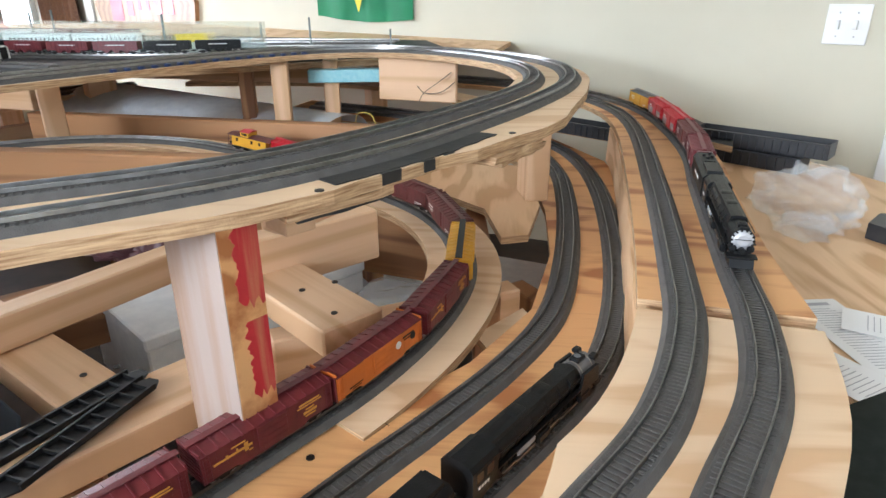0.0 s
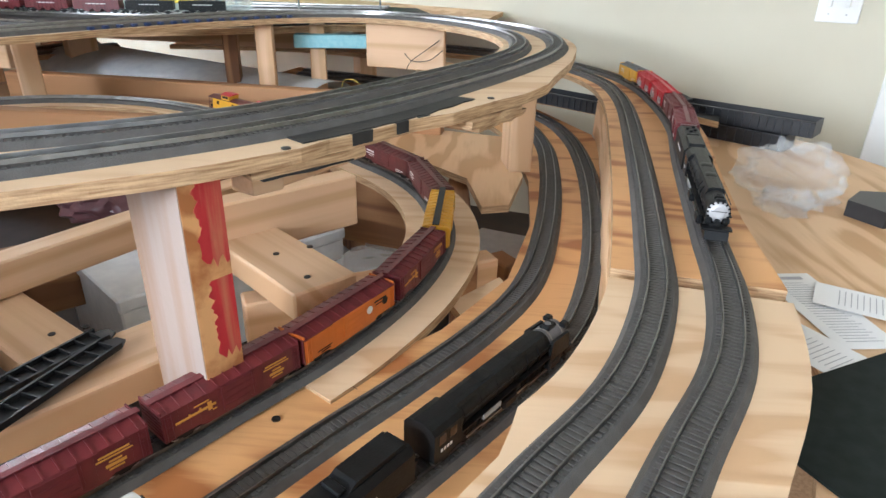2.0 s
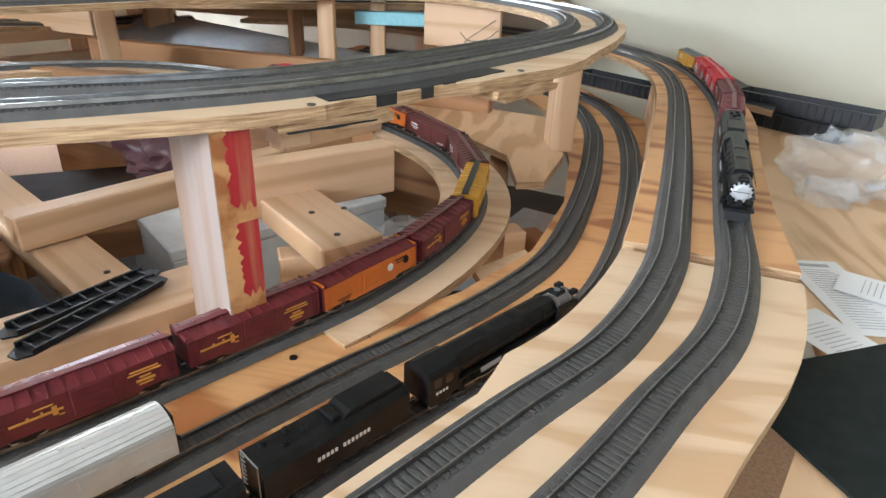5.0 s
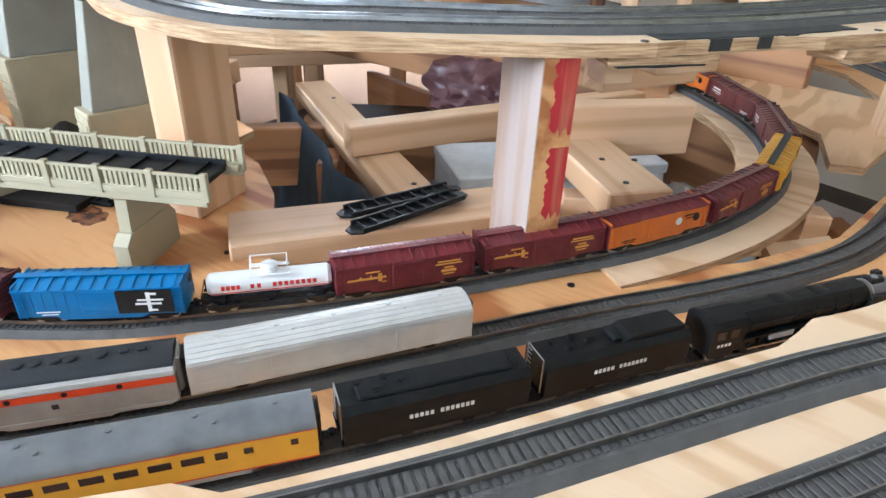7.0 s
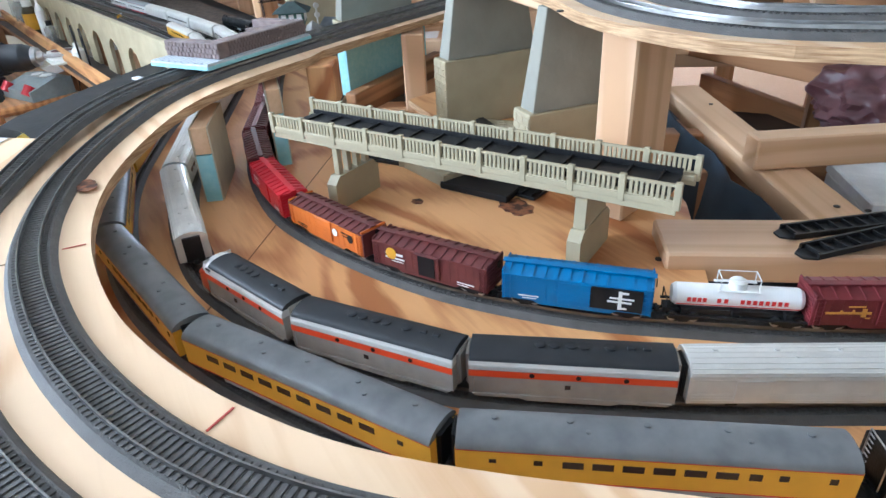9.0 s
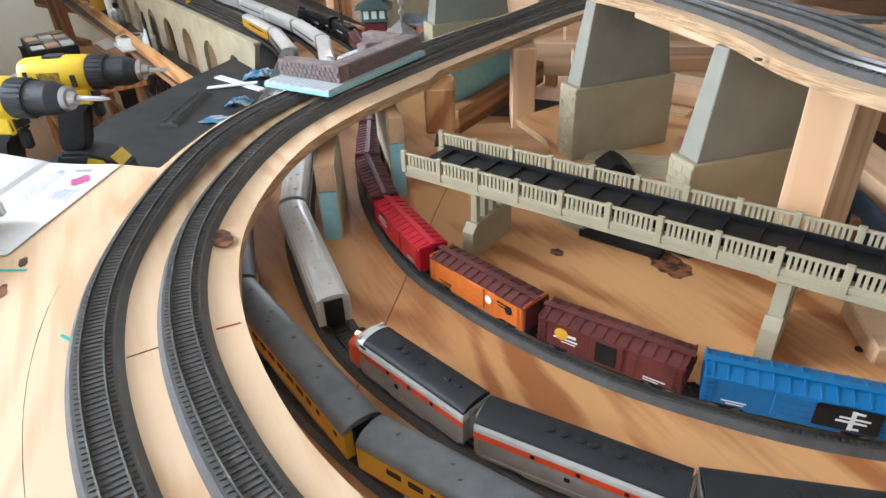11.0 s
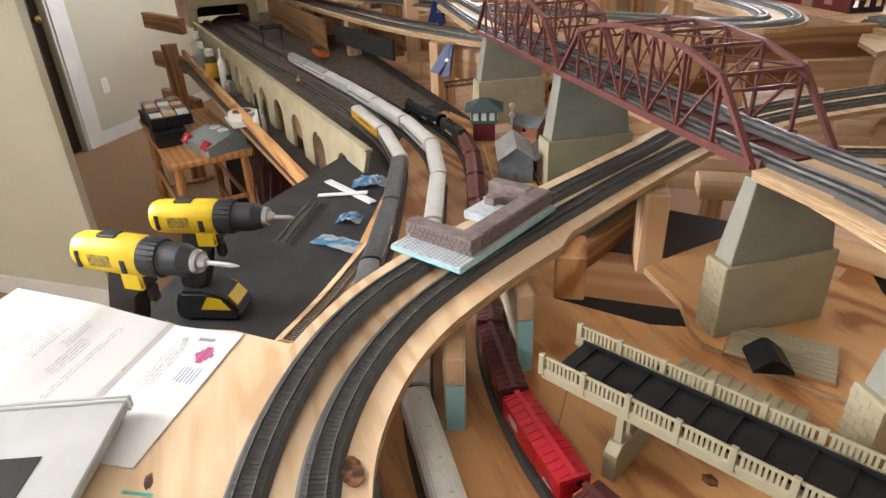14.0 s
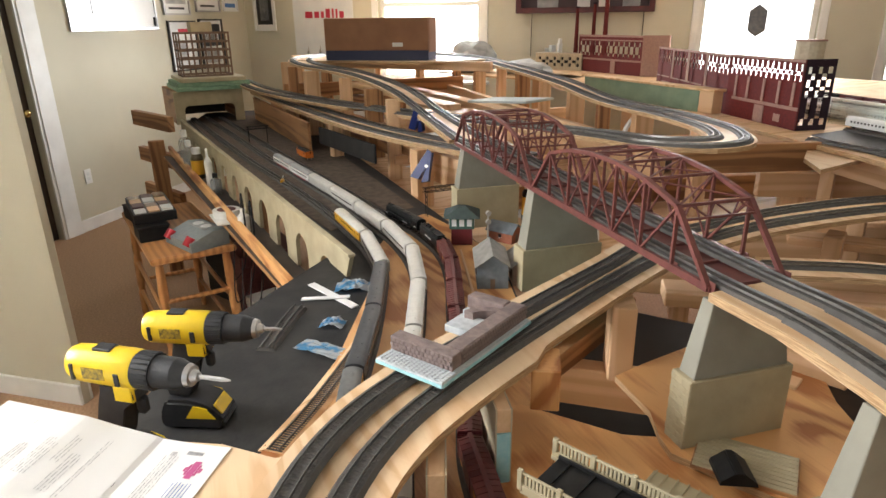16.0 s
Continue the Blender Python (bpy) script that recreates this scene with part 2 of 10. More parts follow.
class Line:
    """A smooth line through a few points, in even steps."""

    def __init__(self, points, step=0.008):
        p = np.array([q if len(q) == 3 else (*q, 0.0) for q in points], float)
        p = np.vstack([2 * p[0] - p[1], p, 2 * p[-1] - p[-2]])
        out = []
        for i in range(1, len(p) - 2):
            a, b, c, d = p[i - 1:i + 3]
            k = np.linspace(0, 1, 60, endpoint=False)[:, None]
            ta, tb, tc = (max(np.linalg.norm(y - x), 1e-6) ** 0.5 for x, y in ((a, b), (b, c), (c, d)))
            m1 = tb * ((b - a) / ta - (c - a) / (ta + tb) + (c - b) / tb)
            m2 = tb * ((c - b) / tb - (d - b) / (tb + tc) + (d - c) / tc)
            out.append((2 * k**3 - 3 * k**2 + 1) * b + (k**3 - 2 * k**2 + k) * m1 + (3 * k**2 - 2 * k**3) * c + (k**3 - k**2) * m2)
        q = np.vstack([*out, p[-2:-1]])
        for _ in range(40):
            q[1:-1] = (q[:-2] + 2 * q[1:-1] + q[2:]) / 4
        s = np.concatenate([[0], np.cumsum(np.linalg.norm(np.diff(q, axis=0), axis=1))])
        self.length = s[-1]
        n = max(int(self.length / step), 2)
        self.s = np.linspace(0, self.length, n + 1)
        self.p = np.stack([np.interp(self.s, s, q[:, i]) for i in range(3)], 1)
        t = np.gradient(self.p, axis=0)
        self.t = t / np.linalg.norm(t, axis=1)[:, None]

    def at(self, s):
        p = Vector([np.interp(s, self.s, self.p[:, i]) for i in range(3)])
        t = Vector([np.interp(s, self.s, self.t[:, i]) for i in range(3)])
        return p, t.normalized()

    def near(self, x, y):
        return float(self.s[np.argmin((self.p[:, 0] - x) ** 2 + (self.p[:, 1] - y) ** 2)])

    def seat(self, s, half=0.05, lift=0.0):
        """A pose whose x runs along the line, set on two wheels sets half apart."""
        a, b = self.at(s - half)[0], self.at(s + half)[0]
        d = (b - a).normalized()
        side = Vector((0, 0, 1)).cross(d).normalized()
        up = d.cross(side)
        c = (a + b) / 2
        return Matrix(((d.x, side.x, up.x, c.x), (d.y, side.y, up.y, c.y), (d.z, side.z, up.z, c.z + lift), (0, 0, 0, 1)))


def sweep(bm, line, profile, s0=0.0, s1=None, closed=True, every=1, wobble=None):
    """Pull a profile of (sideways, up) pairs along a line; sideways is to the line's left."""
    s1 = line.length if s1 is None else s1
    idx = [i for i in range(0, len(line.s), every) if s0 <= line.s[i] <= s1]
    rings = []
    for i in idx:
        p, t = line.p[i], line.t[i]
        side = np.array([-t[1], t[0], 0.0])
        side /= np.linalg.norm(side)
        ring = []
        for k, (a, h) in enumerate(profile):
            w = wobble(line.s[i], k) if wobble else 0.0
            ring.append(bm.verts.new((p[0] + side[0] * (a + w), p[1] + side[1] * (a + w), p[2] + h)))
        rings.append(ring)
    n = len(profile)
    for r0, r1 in zip(rings, rings[1:]):
        for k in range(n if closed else n - 1):
            bm.faces.new((r0[k], r0[(k + 1) % n], r1[(k + 1) % n], r1[k]))
    if closed:
        bm.faces.new(rings[0][::-1])
        bm.faces.new(rings[-1])


ROAD_H = 0.0065      # top of the roadbed over the board
RAIL_TOP = 0.0115    # top of the rail over the board


def track(line, label, s0=0.0, s1=None, every=1, ties=True, roadbed=ROADBED, base=0.0215):
    """Snap track: a sloped plastic roadbed with ties and two rails."""
    s1 = line.length if s1 is None else s1
    root = thing("track", label, "model track", group="model tracks", kind="")
    bm = bmesh.new()
    sweep(bm, line, [(-base, 0), (base, 0), (0.0165, ROAD_H), (-0.0165, ROAD_H)], s0, s1, every=every)
    part("roadbed", bm, roadbed, root)
    if ties:
        verts, faces = [], []
        n = int((s1 - s0) / 0.0058)
        for i in range(n):
            p, t = line.at(s0 + (i + 0.5) * 0.0058)
            q = Vector((-t.y, t.x, 0)).normalized()
            f = Vector((t.x, t.y, 0)).normalized()
            k = len(verts)
            for h in (ROAD_H - 0.0006, ROAD_H + 0.0009):
                for a, c in ((-1, -1), (1, -1), (1, 1), (-1, 1)):
                    v = p + q * (0.0138 * a) + f * (0.0016 * c)
                    verts.append((v.x, v.y, v.z + h))
            faces += [(k + 4, k + 5, k + 6, k + 7), (k, k + 1, k + 5, k + 4), (k + 1, k + 2, k + 6, k + 5), (k + 2, k + 3, k + 7, k + 6), (k + 3, k, k + 4, k + 7)]
        me = bpy.data.meshes.new("tie_strip")
        me.from_pydata(verts, [], faces)
        me.materials.append(TIE)
        ob = new("tie_strip", me)
        ob.parent = root
        tagged(ob, kind="stuff")
    for y in (-0.0088, 0.0088):
        bm = bmesh.new()
        sweep(bm, line, [(y - 0.0009, ROAD_H + 0.0016), (y + 0.0009, ROAD_H + 0.0016), (y + 0.0006, RAIL_TOP), (y - 0.0006, RAIL_TOP)], s0, s1, every=every)
        part("rail", bm, RAIL, root)
    return root


def deck(name, line, left, right, label, thick=0.013, top=PLY, s0=0.0, s1=None, rough=0.0, every=2):
    """A strip of plywood cut to follow a line."""
    def wob(s, k):
        return rough * noise.noise((s * 6, k % 2 * 9.0, left * 40))
    bm = bmesh.new()
    sweep(bm, line, [(left, 0), (right, 0), (right, -thick), (left, -thick)], s0, s1, every=every, wobble=wob if rough else None)
    ob = part(name, bm, top)
    ob.data.materials.append(PLY_EDGE)
    for f in ob.data.polygons:
        if abs(f.normal.z) < 0.5:
            f.material_index = 1
    return tagged(ob, label, "plywood deck", kind="structure")

# ---- the lines of the layout ----
PLY_Z, DECK_Z, UP_Z = 0.90, 1.0, 1.148
LINE_A = Line([(-5.3, 0.20, PLY_Z), (-4.4, 0.31, PLY_Z), (-3.8, 0.385, PLY_Z), (-3.2, 0.465, PLY_Z), (-2.7, 0.535, PLY_Z), (-2.4, 0.573, PLY_Z), (-2.15, 0.605, PLY_Z), (-1.97, 0.60, PLY_Z), (-1.80, 0.557, PLY_Z), (-1.60, 0.48, PLY_Z), (-1.30, 0.375, PLY_Z), (-1.10, 0.295, PLY_Z),
               (-0.90, 0.268, PLY_Z), (-0.805, 0.28, PLY_Z), (-0.692, 0.312, PLY_Z), (-0.603, 0.352, PLY_Z), (-0.536, 0.396, PLY_Z), (-0.478, 0.443, PLY_Z),
               (-0.418, 0.508, PLY_Z), (-0.365, 0.568, PLY_Z), (-0.313, 0.635, PLY_Z), (-0.228, 0.757, 0.902), (-0.147, 0.873, 0.906), (-0.084, 1.010, 0.910),
               (-0.058, 1.147, 0.914), (-0.078, 1.280, 0.918), (-0.137, 1.388, 0.923), (-0.222, 1.465, 0.930), (-0.34, 1.535, 0.943), (-0.46, 1.592, 0.958), (-0.59, 1.635, 0.975), (-0.74, 1.650, 0.990), (-0.91, 1.61, 1.0), (-1.06, 1.54, 1.0), (-1.25, 1.36, 1.0), (-1.38, 1.15, 1.0)])
LINE_B = Line([(-5.3, 0.11, PLY_Z), (-4.4, 0.222, PLY_Z), (-3.6, 0.325, PLY_Z), (-2.95, 0.422, PLY_Z), (-2.62, 0.468, PLY_Z), (-2.34, 0.497, PLY_Z), (-2.1, 0.511, PLY_Z), (-1.88, 0.487, PLY_Z), (-1.617, 0.392, PLY_Z), (-1.4, 0.30, PLY_Z), (-1.2, 0.215, PLY_Z), (-1.02, 0.158, PLY_Z),
               (-0.87, 0.139, PLY_Z), (-0.774, 0.14, PLY_Z), (-0.671, 0.165, PLY_Z), (-0.589, 0.197, PLY_Z), (-0.511, 0.241, PLY_Z), (-0.434, 0.311, PLY_Z), (-0.328, 0.447, PLY_Z),
               (-0.268, 0.536, PLY_Z), (-0.129, 0.737, PLY_Z), (-0.075, 0.809, PLY_Z), (0.006, 0.929, PLY_Z), (0.065, 1.05, PLY_Z), (0.108, 1.26, PLY_Z), (0.138, 1.568, PLY_Z), (0.138, 1.795, PLY_Z), (0.09, 2.02, PLY_Z), (-0.06, 2.25, PLY_Z), (-0.3, 2.45, PLY_Z), (-0.7, 2.65, PLY_Z)])
LINE_C = Line([(-5.3, 0.02, PLY_Z), (-4.4, 0.13, PLY_Z), (-3.6, 0.233, PLY_Z), (-3.0, 0.33, PLY_Z), (-2.62, 0.382, PLY_Z), (-2.34, 0.408, PLY_Z), (-2.1, 0.418, PLY_Z), (-1.93, 0.402, PLY_Z), (-1.78, 0.352, PLY_Z), (-1.58, 0.275, PLY_Z), (-1.35, 0.175, PLY_Z), (-1.1, 0.09, PLY_Z), (-0.9, 0.062, PLY_Z),
               (-0.75, 0.072, PLY_Z), (-0.61, 0.112, PLY_Z), (-0.519, 0.152, PLY_Z), (-0.441, 0.195, PLY_Z), (-0.373, 0.253, PLY_Z), (-0.315, 0.321, PLY_Z), (-0.252, 0.404, PLY_Z), (-0.195, 0.482, PLY_Z), (-0.135, 0.567, PLY_Z), (-0.082, 0.647, PLY_Z), (-0.001, 0.755, PLY_Z), (0.032, 0.802, PLY_Z), (0.109, 0.925, PLY_Z), (0.15, 1.05, PLY_Z), (0.188, 1.266, PLY_Z), (0.216, 1.613, PLY_Z), (0.207, 1.852, PLY_Z), (0.165, 2.03, PLY_Z), (0.01, 2.29, PLY_Z), (-0.25, 2.52, PLY_Z), (-0.7, 2.73, PLY_Z)])
LINE_D = Line([(-1.2, 3.05, DECK_Z), (-0.7, 2.88, DECK_Z), (-0.2, 2.66, DECK_Z), (0.10, 2.48, DECK_Z), (0.245, 2.28, DECK_Z), (0.312, 2.08, DECK_Z), (0.322, 1.854, DECK_Z), (0.26, 1.356, DECK_Z), (0.198, 0.977, DECK_Z), (0.172, 0.85, DECK_Z), (0.115, 0.705, DECK_Z),
               (0.039, 0.596, DECK_Z), (-0.037, 0.483, DECK_Z), (-0.109, 0.377, DECK_Z), (-0.187, 0.274, DECK_Z), (-0.263, 0.181, DECK_Z), (-0.339, 0.107, DECK_Z), (-0.422, 0.054, DECK_Z), (-0.521, 0.017, DECK_Z), (-0.615, -0.002, DECK_Z), (-0.735, -0.008, DECK_Z), (-0.846, 0.007, DECK_Z), (-0.934, 0.038, 1.005), (-1.015, 0.096, 1.018), (-1.072, 0.168, 1.035), (-1.122, 0.257, 1.045), (-1.167, 0.341, 1.047), (-1.234, 0.473, 1.048), (-1.367, 0.750, 1.048), (-1.436, 0.923, 1.048), (-1.480, 1.140, 1.048), (-1.490, 1.357, 1.048), (-1.463, 1.673, 1.048), (-1.45, 2.2, DECK_Z), (-1.3, 2.5, DECK_Z)])
LINE_E = Line([(-1.2, 3.13, DECK_Z), (-0.7, 2.96, DECK_Z), (-0.15, 2.74, DECK_Z), (0.17, 2.53, DECK_Z), (0.325, 2.27, DECK_Z), (0.388, 2.05, DECK_Z), (0.396, 1.80, DECK_Z), (0.376, 1.55, DECK_Z), (0.330, 1.327, DECK_Z), (0.269, 0.998, DECK_Z), (0.244, 0.86, DECK_Z), (0.205, 0.74, DECK_Z), (0.142, 0.632, DECK_Z), (0.096, 0.553, DECK_Z), (0.02, 0.439, DECK_Z), (-0.053, 0.333, DECK_Z), (-0.132, 0.229, DECK_Z), (-0.21, 0.138, DECK_Z), (-0.294, 0.058, DECK_Z), (-0.387, 0, DECK_Z), (-0.481, -0.04, DECK_Z), (-0.558, -0.06, DECK_Z), (-0.661, -0.074, DECK_Z), (-0.757, -0.075, DECK_Z), (-0.86, -0.06, DECK_Z), (-0.948, -0.027, 1.006), (-1.013, 0.014, 1.018), (-1.07, 0.064, 1.031), (-1.123, 0.13, 1.041), (-1.175, 0.22, 1.047), (-1.281, 0.444, 1.048), (-1.431, 0.767, 1.048), (-1.504, 0.915, 1.048), (-1.544, 1.130, 1.048), (-1.562, 1.357, 1.048), (-1.544, 1.673, 1.048), (-1.55, 2.25, DECK_Z), (-1.4, 2.55, DECK_Z)])
BR_Z = 1.165
LINE_G = Line([(-2.30, 0.800, BR_Z), (-1.7, 0.735, BR_Z), (-1.05, 0.672, BR_Z), (-0.90, 0.672, 1.162), (-0.76, 0.648, 1.156), (-0.62, 0.606, 1.15), (-0.48, 0.612, UP_Z), (-0.38, 0.68, UP_Z), (-0.285, 0.755, UP_Z), (-0.205, 0.83, UP_Z), (-0.118, 0.945, UP_Z), (-0.041, 1.085, UP_Z), (0.031, 1.235, UP_Z),
               (0.103, 1.431, UP_Z), (0.132, 1.61, UP_Z), (0.113, 1.79, UP_Z), (0.03, 1.97, UP_Z), (-0.13, 2.13, UP_Z), (-0.35, 2.21, UP_Z), (-0.58, 2.14, UP_Z), (-0.77, 1.93, UP_Z), (-0.89, 1.69, UP_Z), (-1.02, 1.42, UP_Z), (-1.15, 1.22, UP_Z)])
LINE_F = Line([(-2.30, 0.885, BR_Z), (-1.7, 0.82, BR_Z), (-1.05, 0.752, BR_Z), (-0.90, 0.75, 1.162), (-0.74, 0.722, 1.156), (-0.61, 0.683, 1.15), (-0.51, 0.688, UP_Z), (-0.42, 0.755, UP_Z), (-0.31, 0.83, UP_Z), (-0.222, 0.915, UP_Z), (-0.136, 1.044, UP_Z), (-0.071, 1.165, UP_Z), (-0.004, 1.305, UP_Z),
               (0.046, 1.456, UP_Z), (0.058, 1.632, UP_Z), (0.02, 1.80, UP_Z), (-0.085, 1.97, UP_Z), (-0.21, 2.085, UP_Z), (-0.35, 2.13, UP_Z), (-0.51, 2.08, UP_Z), (-0.68, 1.90, UP_Z), (-0.81, 1.68, UP_Z), (-0.95, 1.40, UP_Z), (-1.08, 1.18, UP_Z)])
LOOP_Z = 1.2
LINE_H = Line([(-2.32, 0.800, BR_Z), (-2.8, 0.855, 1.19), (-3.36, 0.90, 1.23), (-3.9, 0.83, 1.27), (-4.5, 0.68, 1.29), (-5.1, 0.75, 1.30), (-5.55, 1.15, 1.30), (-5.4, 1.75, 1.30), (-4.7, 1.98, 1.29), (-3.92, 1.90, 1.27), (-3.2, 1.82, 1.235), (-2.75, 1.75, LOOP_Z),
               (-2.15, 1.655, LOOP_Z), (-1.88, 1.56, LOOP_Z), (-1.735, 1.42, LOOP_Z), (-1.74, 1.28, LOOP_Z), (-1.86, 1.19, 1.195), (-2.05, 1.16, 1.19), (-2.6, 1.06, 1.16), (-3.2, 0.87, 1.14), (-3.9, 0.60, 1.14), (-4.6, 0.42, 1.14), (-5.4, 0.35, 1.14)])
LINE_I = Line([(-2.32, 0.885, BR_Z), (-2.8, 0.93, 1.19), (-3.36, 0.985, 1.23), (-3.9, 0.92, 1.27), (-4.5, 0.78, 1.29), (-5.05, 0.85, 1.30), (-5.45, 1.18, 1.30), (-5.3, 1.65, 1.30), (-4.65, 1.89, 1.29), (-3.9, 1.81, 1.27), (-3.2, 1.74, 1.235), (-2.75, 1.675, LOOP_Z),
               (-2.17, 1.58, LOOP_Z), (-1.93, 1.495, LOOP_Z), (-1.82, 1.40, LOOP_Z), (-1.83, 1.32, LOOP_Z), (-1.91, 1.265, 1.195), (-2.06, 1.235, 1.19), (-2.6, 1.14, 1.16), (-3.2, 0.95, 1.14), (-3.9, 0.68, 1.14), (-4.6, 0.50, 1.14), (-5.4, 0.43, 1.14)])

# ---- the room ----


def slab(name, mat, u0, u1, v0, v1, z0, z1, label, category="wall", parent=None):
    bm = bmesh.new()
    box(bm, u0, u1, v0, v1, z0, z1, m=Matrix(((UX, UY, 0, 0), (UY, -UX, 0, 0), (0, 0, 1, 0), (0, 0, 0, 1))))
    ob = part(name, bm, mat, parent)
    return tagged(ob, label, category, kind="structure") if parent is None else ob


def wall_with_holes(name, mat, along, at, thick, a0, a1, z1, holes, label):
    """One wall mesh; along is 'u' or 'v'; holes are (a0, a1, z0, z1)."""
    bm = bmesh.new()
    cuts_a = sorted({a0, a1, *[h[0] for h in holes], *[h[1] for h in holes]})
    cuts_z = sorted({0.0, z1, *[h[2] for h in holes], *[h[3] for h in holes]})
    mm = Matrix(((UX, UY, 0, 0), (UY, -UX, 0, 0), (0, 0, 1, 0), (0, 0, 0, 1)))
    for i in range(len(cuts_a) - 1):
        for k in range(len(cuts_z) - 1):
            ca, cz = (cuts_a[i] + cuts_a[i + 1]) / 2, (cuts_z[k] + cuts_z[k + 1]) / 2
            if any(h[0] < ca < h[1] and h[2] < cz < h[3] for h in holes):
                continue
            if along == "v":
                box(bm, at, at + thick, cuts_a[i], cuts_a[i + 1], cuts_z[k], cuts_z[k + 1], m=mm)
            else:
                box(bm, cuts_a[i], cuts_a[i + 1], at, at + thick, cuts_z[k], cuts_z[k + 1], m=mm)
    bmesh.ops.remove_doubles(bm, verts=bm.verts, dist=0.0005)
    inner = [f for f in bm.faces if all(len(e.link_faces) > 2 for e in f.edges)]
    bmesh.ops.delete(bm, geom=inner, context="FACES_ONLY")
    return tagged(part(name, bm, mat), label, "wall", kind="structure")


slab("floor", CARPET, U0 - 0.2, U1 + 0.2, V0 - 1.6, V1 + 0.2, -0.1, 0.0, "brown carpeted floor of the train room", "floor")
slab("ceiling", CEILING, U0 - 0.2, U1 + 0.2, V0 - 1.6, V1 + 0.2, CEIL, CEIL + 0.1, "plain white painted ceiling", "ceiling")
WINDOWS = [(-2.65, -1.56, 0.95, 2.1), (0.5, 1.5, 0.95, 2.1), (2.08, 2.40, 0.95, 2.1)]
DOOR = (3.05, 3.97, 0.0, 2.05)
wall_with_holes("wall_north", WALL, "v", U1, 0.12, V0 - 1.5, V1 + 0.1, CEIL, WINDOWS, "beige painted wall with bright windows")
wall_with_holes("wall_west", WALL, "u", V0 - 0.12, 0.12, 2.17, U1, CEIL, [DOOR], "beige painted wall with a doorway")
wall_with_holes("wall_east", WALL, "u", V1, 0.12, U0 - 0.1, U1, CEIL, [], "beige painted wall behind the train layout")
# the opening is made up to go with the back fill lamp
wall_with_holes("wall_south", WALL, "v", U0 - 0.12, 0.12, V0 - 1.5, V1, CEIL, [(-2.4, 0.6, 1.1, 2.3)], "beige painted wall with an unseen added opening")
# unseen wall; its opening is invented for the side fill lamp
wall_with_holes("wall_near", WALL, "u", -3.24, 0.12, U0, 2.17, CEIL, [(-0.25, 1.15, 1.3, 2.38)], "beige painted wall with an opening added for the side fill")
slab("wall_hall", WALL, U0, U1, V0 - 1.62, V0 - 1.5, 0, CEIL, "plain wall of the hall behind the doorway")
slab("wall_stub", WALL, 2.17, 2.205, V0 + 0.002, -2.353, 0, CEIL, "beige painted end of a short wall beside the layout")

# ---- decks and boards of the layout ----


def ribbon(name, l1, off1, l2, off2, top, label, thick=0.013, s0=0.0, s1=None, ragged=0.0):
    """A plywood strip from a line beside l1 to a line beside l2; off1 and off2 may change along l1."""
    s1 = l1.length if s1 is None else s1
    bm = bmesh.new()
    rings = []
    for i in range(0, len(l1.s), 3):
        s = l1.s[i]
        if not s0 <= s <= s1:
            continue
        j = int(np.argmin(((l2.p[:, :2] - l1.p[i, :2]) ** 2).sum(1)))
        o1 = off1(s) if callable(off1) else off1
        o2 = off2(s) if callable(off2) else off2
        ring = []
        for l, k, o in ((l1, i, o1), (l2, j, o2)):
            t = l.t[k]
            q = np.array([-t[1], t[0]]) / math.hypot(t[0], t[1])
            w = ragged * noise.noise((s * 9, o * 60, 0.3))
            ring.append((l.p[k, 0] + q[0] * (o + w), l.p[k, 1] + q[1] * (o + w), l1.p[i, 2]))
        (a, b) = ring
        rings.append([bm.verts.new(v) for v in (a, b, (b[0], b[1], b[2] - thick), (a[0], a[1], a[2] - thick))])
    for r0, r1 in zip(rings, rings[1:]):
        for k in range(4):
            bm.faces.new((r0[k], r0[(k + 1) % 4], r1[(k + 1) % 4], r1[k]))
    bm.faces.new(rings[0][::-1])
    bm.faces.new(rings[-1])
    ob = part(name, bm, top)
    ob.data.materials.append(PLY_EDGE)
    for f in ob.data.polygons:
        if abs(f.normal.z) < 0.5:
            f.material_index = 1
    return tagged(ob, label, "plywood deck", kind="structure")


def sheet(name, outline, z, top, label, thick=0.013, edge=PLY_EDGE, category="plywood sheet"):
    bm = bmesh.new()
    prism(bm, outline, z - thick, z)
    bm.normal_update()
    bmesh.ops.triangulate(bm, faces=[f for f in bm.faces if len(f.verts) > 4])
    ob = part(name, bm, top)
    ob.data.materials.append(edge)
    for f in ob.data.polygons:
        if abs(f.normal.z) < 0.5:
            f.material_index = 1
    return tagged(ob, label, category, kind="structure")


def ramp(*pairs):
    return lambda s: float(np.interp(s, [p[0] for p in pairs], [p[1] for p in pairs]))


sA = LINE_D.near(0.2, 1.0)
sB = LINE_D.near(0.05, 0.62)
sC = LINE_D.near(-0.165, 0.302)
sW = LINE_D.near(-0.40, 0.068)
sE = LINE_D.near(-1.20, 0.39)
INNER_EDGE = ramp((0, -0.045), (sA, -0.045), (sB - 0.03, -0.05), (sB + 0.01, -0.031), (sC, -0.028), (sC + 0.006, -0.040), (sC + 0.1, -0.046), (sW, -0.049), (sW + 0.2, -0.046), (sW + 0.36, -0.049), (sE - 0.3, -0.052), (sE, -0.060), (sE + 0.05, -0.045), (9, -0.045))
OUTER_EDGE = ramp((0, 0.06), (sA - 0.1, 0.050), (sA + 0.1, 0.060), (sB, 0.060), (sC - 0.2, 0.057), (sC, 0.052), (sC + 0.2, 0.05), (sE, 0.045), (9, 0.045))
